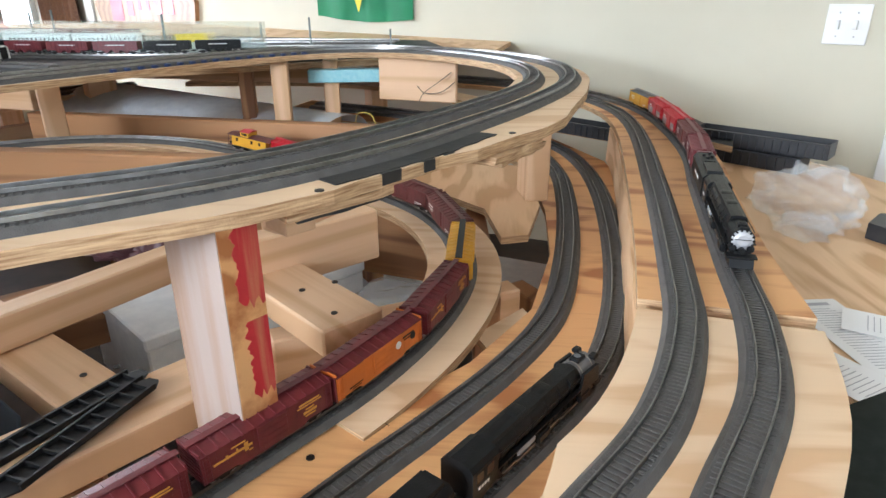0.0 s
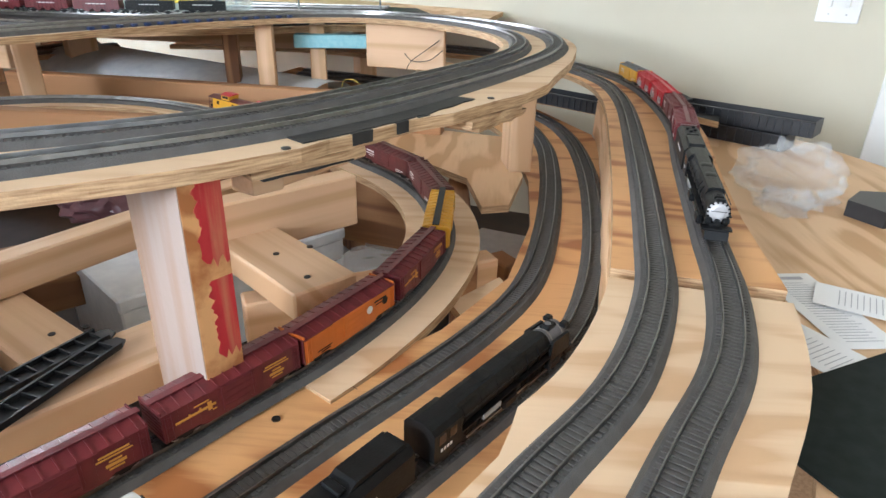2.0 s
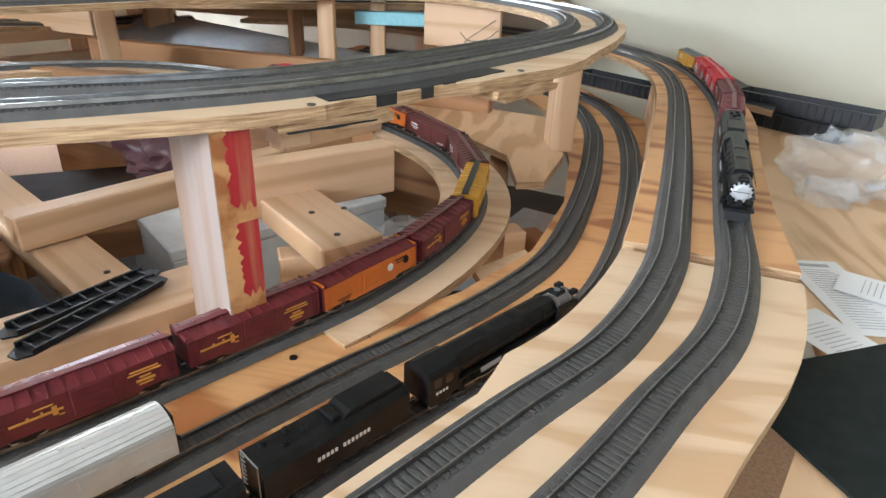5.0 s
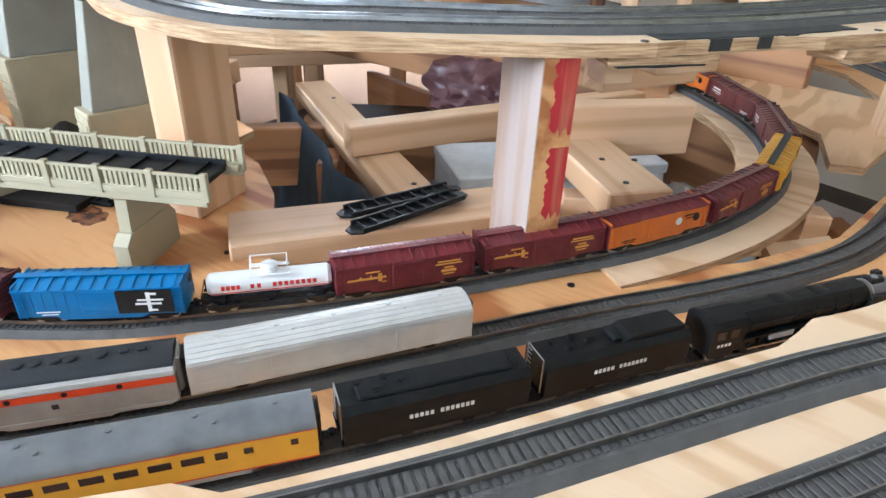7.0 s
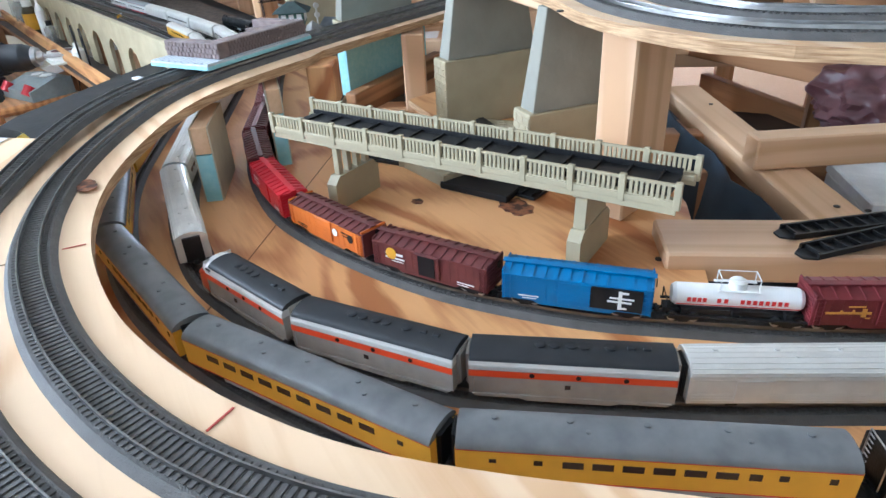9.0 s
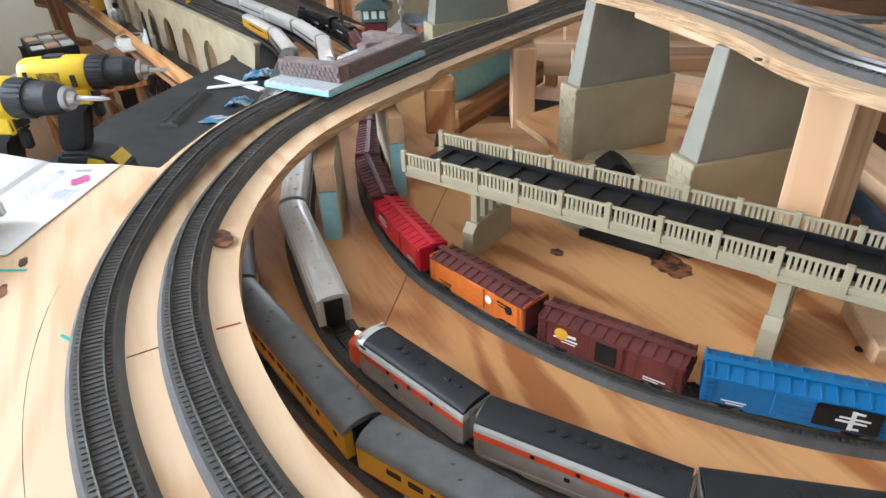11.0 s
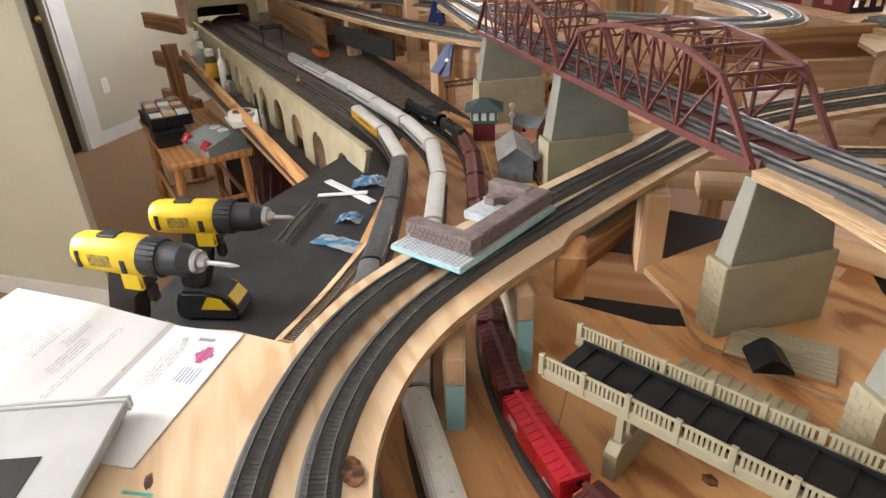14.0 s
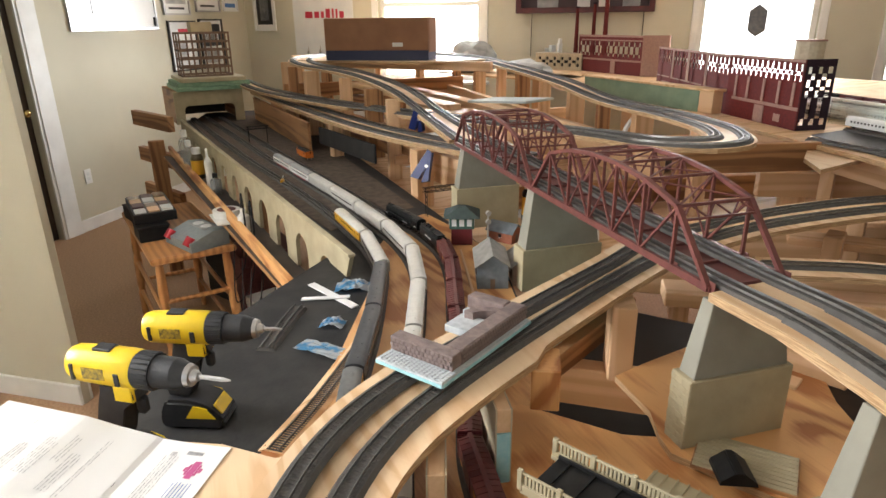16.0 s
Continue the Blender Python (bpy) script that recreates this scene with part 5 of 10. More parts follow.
# freight train on the lower track and the ramp
a0 = LINE_A.near(-0.494, 0.428)
GAP = 0.1495
blue_car = box_car(LINE_A, a0, BLUE, BLUE, "blue box car with a black door panel", letters=LETTER_WHITE, style=0)
for yy in (-1, 1):
    bm = bmesh.new()
    x0, x1 = (0.0145, 0.062) if yy < 0 else (-0.062, -0.0145)
    box(bm, x0, x1, yy * 0.0185, yy * 0.0202, 0.0135, 0.0365)
    part("door_panel", bm, BLACK, blue_car, "black panel with a white emblem")
    c = (x0 + x1) / 2 + 0.004 * -yy
    bars(blue_car, LETTER_WHITE, yy * 0.0203, [(c - 0.0022, c + 0.0012, 0.0150, 0.0350), (c - 0.012, c + 0.010, 0.0222, 0.0242), (c - 0.010, c + 0.012, 0.0262, 0.0280), (c + 0.001, c + 0.007, 0.0322, 0.0345), (c + 0.001, c + 0.006, 0.0155, 0.0175)], side_name="emblem")
tank_car(LINE_A, a0 + GAP - 0.006)
SPOT = {2: LINE_A.near(-0.313, 0.635), 3: LINE_A.near(-0.228, 0.757), 4: LINE_A.near(-0.145, 0.876)}
for k in range(5, 12):
    SPOT[k] = SPOT[4] + (k - 4) * 0.148
for k, mat, roof, lab, st in ((2, MAROON, MAROON, "maroon box car with gold lettering", 1), (3, MAROON, MAROON, "maroon box car with gold lettering", 1), (4, ORANGE, MAROON, "orange refrigerator car with a maroon roof", 0), (5, MAROON, MAROON, "maroon box car with gold lettering", 1),
                              (6, YELLOW, YELLOW, "yellow box car with a brown running board", 0), (7, BROWN, BROWN, "oxide red box car with a dark door", 2), (8, BROWN, BROWN, "oxide red box car with white lettering", 2), (9, ORANGE, BROWN, "orange refrigerator car with a brown roof", 0), (10, RED, RED, "red box car with a grey lower side", 0)):
    car = box_car(LINE_A, SPOT[k], mat, roof, lab, letters=LETTER_GOLD if mat is MAROON else (LETTER_WHITE if mat in (BROWN, RED) else BLACK), style=st)
    if k == 6:
        bm = bmesh.new()
        box(bm, -0.072, 0.072, -0.0048, 0.0048, 0.0442, 0.0455)
        part("running_board_cover", bm, DARK_ROOF, car, "dark brown roof walk")
    if mat is ORANGE:
        for yy in (-1, 1):
            for xx in (0.026, 0.052):
                disc(car, "herald", LETTER_WHITE if xx < 0.03 else BLACK, -yy * xx, yy * 0.0190, 0.026, 0.0046)
            block("end_panel", roof, min(yy * 0.0690, yy * 0.0720), max(yy * 0.0690, yy * 0.0720), -0.0178, 0.0178, 0.0100, 0.0390, 0, car)
    if mat is RED:
        for yy in (-1, 1):
            bm = bmesh.new()
            box(bm, -0.066, -0.017, yy * 0.0184, yy * 0.0192, 0.0110, 0.0240)
            part("lower_panel", bm, CAR_GREY, car, "grey lower side panel")
caboose(LINE_A, SPOT[10] + 0.132)
nyc = box_car(LINE_A, a0 - GAP - 0.002, BROWN, BROWN, "oxide red box car with its door open", letters=LETTER_WHITE, style=2)
for yy in (-1, 1):
    bm = bmesh.new()
    # solid black panel painted in for the shade inside an open door
    box(bm, -0.010, 0.010, yy * 0.0196, yy * 0.0206, 0.0125, 0.0355)
    part("open_doorway", bm, BLACK, nyc, "black panel drawn as a shaded doorway")
    disc(nyc, "herald", YELLOW, yy * 0.045, yy * 0.0190, 0.0285, 0.0068, "round yellow herald")
org = box_car(LINE_A, a0 - 2 * GAP - 0.006, ORANGE, BROWN, "orange refrigerator car with an oxide red roof", letters=BLACK, style=0)
for yy in (-1, 1):
    for xx, mm in ((0.022, LETTER_WHITE), (0.050, BLACK)):
        disc(org, "herald", mm, -yy * xx, yy * 0.0190, 0.0265, 0.0048)
    bm = bmesh.new()
    box(bm, yy * 0.0690, yy * 0.0720, -0.0178, 0.0178, 0.0100, 0.0390)
    part("end_panel", bm, BROWN, org)
box_car(LINE_A, a0 - 3 * GAP - 0.010, RED, RED, "bright red box car with white lettering", letters=LETTER_WHITE, style=2)
for k in range(4, 11):
    box_car(LINE_A, a0 - k * GAP - 0.012, BROWN if k != 5 else MAROON, BROWN, "maroon ribbed freight car")
tender(LINE_A, a0 - 11 * GAP - 0.02, "black tender with a plain coal bunker")
steam_engine(LINE_A, a0 - 12 * GAP - 0.09, "black steam engine at the head of the freight train", way=-1, front=LOCO)

# passenger train with the two tenders on the outer lower track
cE = LINE_C.near(0.020, 0.792)
steam_engine(LINE_C, cE, "black articulated steam engine with a grey smokebox", front=SMOKE_GREY, length=0.236, plate=False)
tender(LINE_C, LINE_C.near(-0.098, 0.632), "black tender with white lettering", 0.136)
tender(LINE_C, LINE_C.near(-0.186, 0.510), "black water tender with white lettering", 0.142, style=1)
UPWIN = [(-0.105, -0.100, 0.0235, 0.0270), (-0.075, -0.069, 0.0235, 0.0280)] + [(-0.056 + i * 0.0195, -0.042 + i * 0.0195, 0.0225, 0.0285) for i in range(6)] + [(0.062, 0.070, 0.0225, 0.0285), (0.080, 0.086, 0.0235, 0.0285), (0.110, 0.115, 0.0235, 0.0285)]
UPWIN2 = [(-0.098 + i * 0.0205, -0.084 + i * 0.0205, 0.0225, 0.0285) for i in range(9)] + [(0.100, 0.105, 0.0235, 0.0275)]
c1 = LINE_C.near(-0.318, 0.334)
for k in range(9):
    if k in (5, 6):
        coach(LINE_C, c1 - k * 0.2635, SLATE, SLATE, "dark slate grey passenger coach", windows=UPWIN2, skirt=DARK_ROOF, length=0.256)
    elif k == 7:
        coach(LINE_C, c1 - k * 0.2635, SILVER_DARK, SILVER, "plain dull silver passenger coach", windows=UPWIN2, length=0.256)
    else:
        # coach 8's roof is grey too; SILVER paints in its sky reflection
        coach(LINE_C, c1 - k * 0.2635, YELLOW, SILVER if k == 8 else GREY_ROOF, "yellow passenger coach with a grey roof and red lines", stripe=RED, windows=UPWIN if k % 2 == 0 else UPWIN2, skirt=CAR_GREY, length=0.256)

# silver train on the middle lower track
SWIN = [(-0.105 + i * 0.0212, -0.091 + i * 0.0212, 0.0205, 0.0255) for i in range(10)]
BAG = [(-0.075, -0.069, 0.0240, 0.0275), (-0.066, -0.060, 0.0240, 0.0275), (0.052, 0.058, 0.0240, 0.0275), (0.062, 0.068, 0.0240, 0.0275)]
tip = LINE_B.near(-0.755, 0.143)
for k in range(3):
    diesel_unit(LINE_B, tip + 0.082 + k * 0.1665, "silver cab diesel with an orange nose and black roof" if k == 0 else "silver diesel booster with an orange band and black roof", cab=k == 0)
coach(LINE_B, tip + 3 * 0.1665 + 0.118, SILVER, SILVER, "fluted silver baggage car behind the diesels", windows=BAG, ribs=True, length=0.232, doors=(-0.068, 0.060))
for k in range(9):
    coach(LINE_B, tip - 0.165 - k * 0.248, SILVER, SILVER, "fluted silver passenger coach" if k % 2 else "fluted silver baggage car", windows=SWIN if k % 2 else BAG, ribs=True, length=0.240, doors=() if k % 2 else (-0.068, 0.060))
for k in (9, 10):
    coach(LINE_B, tip - 0.165 - k * 0.248, CAR_WHITE, CAR_GREY, "white passenger coach with a red window band", stripe=RED, windows=SWIN, length=0.240, skirt=RED)

# freight train on the middle level
e0 = LINE_E.near(0.262, 0.968)
steam_engine(LINE_E, e0 - 0.125, "black steam engine with a silver smokebox", way=1)
tender(LINE_E, e0 - 0.125 - 0.203, "black tender behind the steam engine", 0.145)
for k, (mat, roof, lab) in enumerate(((MAROON, MAROON, "maroon box car behind the tender"), (BROWN, BROWN, "oxide red box car"), (RED, RED, "red box car with a grey lower side"), (RED, RED, "red box car with a grey lower side"), (YELLOW, GREY_ROOF, "yellow box car with a grey roof"))):
    car = box_car(LINE_E, e0 - 0.485 - k * GAP, mat, roof, lab, letters=LETTER_WHITE, style=2)
    if mat is RED:
        for yy in (-1, 1):
            bm = bmesh.new()
            box(bm, 0.017 if yy > 0 else -0.066, 0.066 if yy > 0 else -0.017, yy * 0.0184, yy * 0.0192, 0.0110, 0.0240)
            part("lower_panel", bm, CAR_GREY, car, "grey lower side panel")
            bm = bmesh.new()
            box(bm, -0.052 if yy > 0 else 0.020, -0.020 if yy > 0 else 0.052, yy * 0.0184, yy * 0.0192, 0.0110, 0.0240)
            part("lower_panel", bm, CAR_GREY, car, "grey lower side panel")

# ---- lumber, posts and piers that carry the layout ----
RED_PAINT = material("red_brushed_paint", (0.46, 0.022, 0.03), 0.5, second=(0.50, 0.20, 0.10), scale=34, stretch=(2.2, 2.2, 0.14), low=0.52, high=0.72, bump=0.4, bump_scale=150)
WHITEWASH = material("thin_white_paint_on_pine", (0.36, 0.285, 0.245), 0.65, second=(0.30, 0.175, 0.105), scale=26, stretch=(1.6, 1.6, 0.10), low=0.42, high=0.72, bump=0.3, bump_scale=120)
PIER_GREY = material("grey_cast_pier", (0.285, 0.275, 0.225), 0.75, second=(0.225, 0.215, 0.178), scale=12, bump=0.5, bump_scale=60)
PIER_CREAM = material("cream_cast_stone", (0.42, 0.36, 0.235), 0.75, second=(0.34, 0.29, 0.185), scale=14, bump=0.4, bump_scale=70)
BRIDGE_RED = material("oxide_red_bridge_plastic", (0.17, 0.050, 0.042), 0.5, second=(0.13, 0.04, 0.034), scale=60)
IVORY = material("ivory_plastic", (0.40, 0.345, 0.225), 0.5, second=(0.38, 0.33, 0.215), scale=50)
FOAM_BLUE = material("pale_blue_foam_board", (0.30, 0.60, 0.66), 0.8, second=(0.38, 0.66, 0.70), scale=90, bump=0.4, bump_scale=500)
FOAM_FACE = material("scuffed_foam_facing", (0.55, 0.47, 0.33), 0.8, second=(0.45, 0.38, 0.27), scale=16)
SCREW = material("dark_screw_head", (0.05, 0.045, 0.04), 0.4, 0.8)


def lumber(name, a, b, width, height, mat=PINE, label="pale pine stud lying under the layout", roll=0.0, category="lumber", bevel=0.0025):
    """A straight board from a to b (centres of its ends)."""
    a, b = Vector(a), Vector(b)
    d = (b - a)
    bm = bmesh.new()
    box(bm, -d.length / 2, d.length / 2, -width / 2, width / 2, -height / 2, height / 2, bevel)
    ob = part(name, bm, mat)
    x = d.normalized()
    side = Vector((0, 0, 1)).cross(x)
    side = side.normalized() if side.length > 1e-4 else Vector((0, 1, 0))
    up = x.cross(side)
    c = (a + b) / 2
    ob.matrix_world = Matrix(((x.x, side.x, up.x, c.x), (x.y, side.y, up.y, c.y), (x.z, side.z, up.z, c.z), (0, 0, 0, 1))) @ pose(0, 0, 0, roll)
    return tagged(ob, label, category, "lumber of the bench")


def post(x, y, z0, z1, w, d, turn, mat=PINE, label="upright pine post under a track deck"):
    ob = lumber("post", (x, y, z0), (x, y, z1), w, d, mat, label, category="post")
    ob.matrix_world = pose(x, y, (z0 + z1) / 2, 0, 0, turn) @ pose(0, 0, 0, 0, -90, 0)
    return ob


def screws(spots, z):
    for x, y in spots:
        bm = bmesh.new()
        rod(bm, (x, y, z - 0.001), (x, y, z + 0.0006), 0.0042, n=12)
        box(bm, x - 0.003, x + 0.003, y - 0.0005, y + 0.0005, z + 0.0004, z + 0.0009)
        tagged(part("screw", bm, SCREW), "dark screw head sunk in the plywood", "screw", "screws in the wood")


# posts of the upper deck
red_post = thing("post", "pine post with one white and one red painted face", "post", pose(-0.257, 0.778, 0, 0, 0, -35), "lumber of the bench")
block("core", PINE, -0.0435, 0.0435, -0.0185, 0.0185, 0.80, UP_Z - 0.014, 0.002, red_post)
block("white_face", WHITEWASH, -0.0432, 0.0432, -0.0192, -0.0184, 0.80, UP_Z - 0.016, 0, red_post, label="white painted face")
block("bare_face", PLY_R, 0.0433, 0.0438, -0.0183, 0.0183, 0.80, UP_Z - 0.016, 0, red_post, label="bare orange wood face")
for z0, z1, y0 in ((0.80, 0.935, 0.003), (0.975, 1.046, -0.003), (1.066, UP_Z - 0.016, -0.006)):
    bm = bmesh.new()
    n = 26
    rim = [(y0 + 0.0045 * noise.noise((i * 0.55, z0 * 9, 0.0)) + 0.0025 * noise.noise((i * 1.9, z0 * 5, 3.0)), z0 + (z1 - z0) * i / n) for i in range(n + 1)]
    tip = [(0.0182 - (0.0182 - y0) * k / 8, z0 + 0.010 * noise.noise((k * 1.7, z0 * 7, 1.0)) - 0.004) for k in range(8)] if z0 > 0.9 else [(0.0182, z0)]
    prism(bm, rim + [(0.0182, z1)] + tip, 0.0438, 0.0443, "x")
    bm.normal_update()
    bmesh.ops.triangulate(bm, faces=[f for f in bm.faces if len(f.verts) > 4])
    part("red_patch", bm, RED_PAINT, red_post, "brushed red paint over the wood")
post(-0.645, 0.652, PLY_Z, UP_Z - 0.012, 0.094, 0.047, 14, PINE, "wide pale pine post under the upper deck")
post(-1.30, 0.70, 0.8755, 1.032, 0.085, 0.045, 60, PINE, "pine post with a small socket under the deck")
lumber("stud", (-1.47, 0.50, 0.833), (-1.16, 0.89, 0.833), 0.045, 0.085, PINE, "pine joist under the double track")
post(-1.16, 0.447, 0.962, 1.034, 0.075, 0.045, 60, PLY_R, "short reddish block screwed under the double track")
post(0.063, 1.515, 0.925, UP_Z - 0.013, 0.084, 0.045, 10)
post(-1.005, 1.645, 1.0, UP_Z - 0.013, 0.080, 0.045, 38)
post(-0.600, 2.02, 0.9, UP_Z - 0.013, 0.048, 0.045, 12)
post(-0.735, 2.12, 0.9, 1.10, 0.040, 0.04, 12, PINE_DARK)
post(-0.505, 2.20, 0.9, 1.12, 0.055, 0.045, 12)
lumber("board", (-0.345, 2.135, 1.075), (-0.120, 2.075, 1.075), 0.018, 0.118, PINE, "upright orange pine board under the upper deck", category="board")
for x, y, t in ((-0.88, 0.715, 8),):
    lumber("board", (x - 0.09, y, UP_Z - 0.006), (x + 0.1, y - 0.03, UP_Z - 0.012), 0.10, 0.018, PLY, "plywood joint plate under the upper deck", category="board")

# frame of studs below the loop
lumber("stud", (-0.655, 0.925, 0.908), (-0.36, 1.47, 0.908), 0.040, 0.050, label="pine stud on edge below the loop")
lumber("stud", (-1.03, 1.215, 0.862), (-0.40, 0.825, 0.862), 0.075, 0.038, label="flat pine stud with screws below the loop")
lumber("stud", (-0.535, 0.595, 0.902), (-0.325, 0.868, 0.902), 0.085, 0.036, label="flat pine plank holding two black track parts")
lumber("stud", (-0.372, 1.125, 0.926), (-0.178, 0.946, 0.926), 0.088, 0.036, label="flat pine plank screwed below the loop")
lumber("stud", (-0.385, 1.035, 0.955), (-0.205, 1.215, 0.955), 0.038, 0.080, label="pine stud on edge behind the painted post")
lumber("stud", (-0.30, 0.985, 0.86), (0.02, 1.16, 0.86), 0.038, 0.07, label="pine stud on edge below the plank")
lumber("stud", (-0.250, 0.905, 1.085), (-0.178, 1.035, 1.085), 0.036, 0.036, label="short pine block under the upper deck")
lumber("board", (-0.190, 0.885, 1.108), (-0.145, 0.955, 1.108), 0.05, 0.012, PLY, "small plywood scrap under the upper deck", category="board")
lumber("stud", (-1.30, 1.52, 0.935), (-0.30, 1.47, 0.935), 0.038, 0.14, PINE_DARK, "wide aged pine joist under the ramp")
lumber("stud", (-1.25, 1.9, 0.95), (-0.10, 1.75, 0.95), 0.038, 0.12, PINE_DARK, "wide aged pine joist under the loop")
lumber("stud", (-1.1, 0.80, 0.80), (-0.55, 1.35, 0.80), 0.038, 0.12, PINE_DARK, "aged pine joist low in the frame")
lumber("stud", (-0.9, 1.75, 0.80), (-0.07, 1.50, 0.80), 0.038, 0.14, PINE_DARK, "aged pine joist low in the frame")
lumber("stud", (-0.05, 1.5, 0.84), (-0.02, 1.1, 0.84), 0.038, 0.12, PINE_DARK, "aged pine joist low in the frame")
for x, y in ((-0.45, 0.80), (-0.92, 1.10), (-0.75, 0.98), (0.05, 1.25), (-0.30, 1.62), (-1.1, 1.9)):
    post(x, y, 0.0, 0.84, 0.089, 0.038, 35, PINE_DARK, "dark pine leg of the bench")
lumber("block", (-0.66, 1.565, 0.972), (-0.56, 1.54, 0.972), 0.05, 0.026, label="pine spacer block under the ramp")
sheet("board_post", [(-0.32, 1.84), (0.05, 1.74), (0.075, 1.45), (0.045, 1.29), (0.0, 1.275), (-0.03, 1.42), (-0.18, 1.58), (-0.33, 1.66)], 0.926, PLY_B, "plywood sheet under a post beside the loop")
sheet("board_ledge", [(-0.035, 1.02), (0.03, 1.10), (0.052, 1.05), (0.0, 0.945)], 0.8865, PLY, "plywood ledge beside the ramp", 0.012)
screws([(-0.262, 1.019), (-0.225, 1.046), (-0.205, 0.96)], 0.9445)
screws([(-0.72, 1.035), (-0.70, 1.06), (-0.50, 0.90), (-0.47, 0.92), (-0.90, 1.15)], 0.8815)
screws([(-0.182, 0.757), (-0.80, 0.16), (-0.62, 0.62), (-0.52, 0.58), (-0.72, 0.75)], PLY_Z + 0.0005)
screws([(-0.165, 0.800), (0.004, 1.045), (-0.70, 0.575)], UP_Z + 0.0005)

# blue cloth, storage and odd things below
CLOTH = material("dark_blue_cloth", (0.010, 0.020, 0.034), 0.9, second=(0.016, 0.030, 0.048), scale=20)
STYRO = material("white_styrofoam", (0.74, 0.76, 0.77), 0.8, second=(0.66, 0.68, 0.70), scale=40, bump=0.3, bump_scale=200)
# the voids' darkness below the layout is put into this shelf colour
UNDER = material("shade_dark_shelf", (0.075, 0.05, 0.035), 0.8, second=(0.045, 0.03, 0.022), scale=9)
TUB = material("black_gap_filler", (0.008, 0.008, 0.011), 0.5, second=(0.014, 0.014, 0.018), scale=12)
PINK = material("dull_pink_plastic_bag", (0.13, 0.055, 0.06), 0.4, second=(0.085, 0.034, 0.038), scale=20)
bm = bmesh.new()
for i in range(13):
    k = i / 12
    x, y = -1.04 + 0.60 * k, 1.16 - 0.375 * k
    for j in range(8):
        bm.verts.new((x - 0.02 * j * 0.25 + 0.012 * math.sin(i * 2.1 + j), y - 0.02 - 0.012 * j - 0.01 * math.cos(i * 1.7 + j * 0.6), 0.872 - j * 0.09))
bm.verts.ensure_lookup_table()
for i in range(12):
    for j in range(7):
        bm.faces.new([bm.verts[a] for a in (i * 8 + j, i * 8 + j + 1, (i + 1) * 8 + j + 1, (i + 1) * 8 + j)])
cl = part("hanging_cloth", bm, CLOTH, smooth=True)
cl.modifiers.new("thick", "SOLIDIFY").thickness = 0.004
tagged(cl, "dark blue cloth hanging from a stud", "cloth")


def plain_box(name, x, y, z, lx, ly, lz, turn, mat, label, category, lid=None):
    root = thing(name, label, category, pose(x, y, z, 0, 0, turn))
    block("body", mat, -lx / 2, lx / 2, -ly / 2, ly / 2, 0, lz * 0.86, 0.003, root)
    block("lid", lid or mat, -lx / 2 - 0.003, lx / 2 + 0.003, -ly / 2 - 0.003, ly / 2 + 0.003, lz * 0.86, lz, 0.003, root)
    return root


def crumple(name, x, y, z, rx, ry, rz, mat, label, category, seed=0, rough=0.35, cuts=3, flat=True):
    bm = bmesh.new()
    bmesh.ops.create_icosphere(bm, subdivisions=cuts, radius=1.0)
    for v in bm.verts:
        d = v.co.normalized()
        n = noise.noise(d * 2.1 + Vector((seed * 7.3, 0, 0))) + 0.6 * noise.noise(d * 5.3 + Vector((0, seed * 3.1, 0)))
        v.co = d * (1 + rough * n)
        v.co = Vector((v.co.x * rx, v.co.y * ry, max(v.co.z, -0.5) * rz + 0.5 * rz))
    ob = part(name, bm, mat, smooth=not flat)
    ob.matrix_world = pose(x, y, z)
    return tagged(ob, label, category)


# added black box: stands in for the dark opening and hides the floor
plain_box("storage_box", -1.60, 0.88, 0.5505, 0.55, 0.62, 0.16, 38, TUB, "black box added to darken the gap under the double track", "box")
plain_box("foam_box", -0.50, 1.33, 0.66, 0.42, 0.26, 0.16, 50, STYRO, "white styrofoam box stored under the layout", "box")
plain_box("foam_box", 0.045, 1.575, 0.55, 0.15, 0.17, 0.17, -20, STYRO, "small white styrofoam box below the lower tracks", "box")
plain_box("foam_box", -0.28, 1.62, 0.55, 0.36, 0.24, 0.14, 15, STYRO, "white styrofoam box stored under the layout", "box")
crumple("plastic_bag", -0.74, 1.48, 0.81, 0.14, 0.12, 0.085, PINK, "dull pink plastic bag under the loop", "bag", 3, 0.24, 5, False)
crumple("plastic_bag", -0.18, 1.30, 0.74, 0.09, 0.08, 0.05, material("clear_crumpled_film", (0.6, 0.6, 0.6), 0.2, alpha=0.35), "crumpled clear plastic film under the loop", "bag", 5)
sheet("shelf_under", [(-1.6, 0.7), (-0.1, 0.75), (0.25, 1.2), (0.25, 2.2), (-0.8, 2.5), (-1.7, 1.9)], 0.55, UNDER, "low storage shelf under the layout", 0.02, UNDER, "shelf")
crumple("cable_heap", -0.40, 1.12, 0.60, 0.07, 0.06, 0.04, BLACK, "heap of black cable and parts", "cables", 8, 0.6)

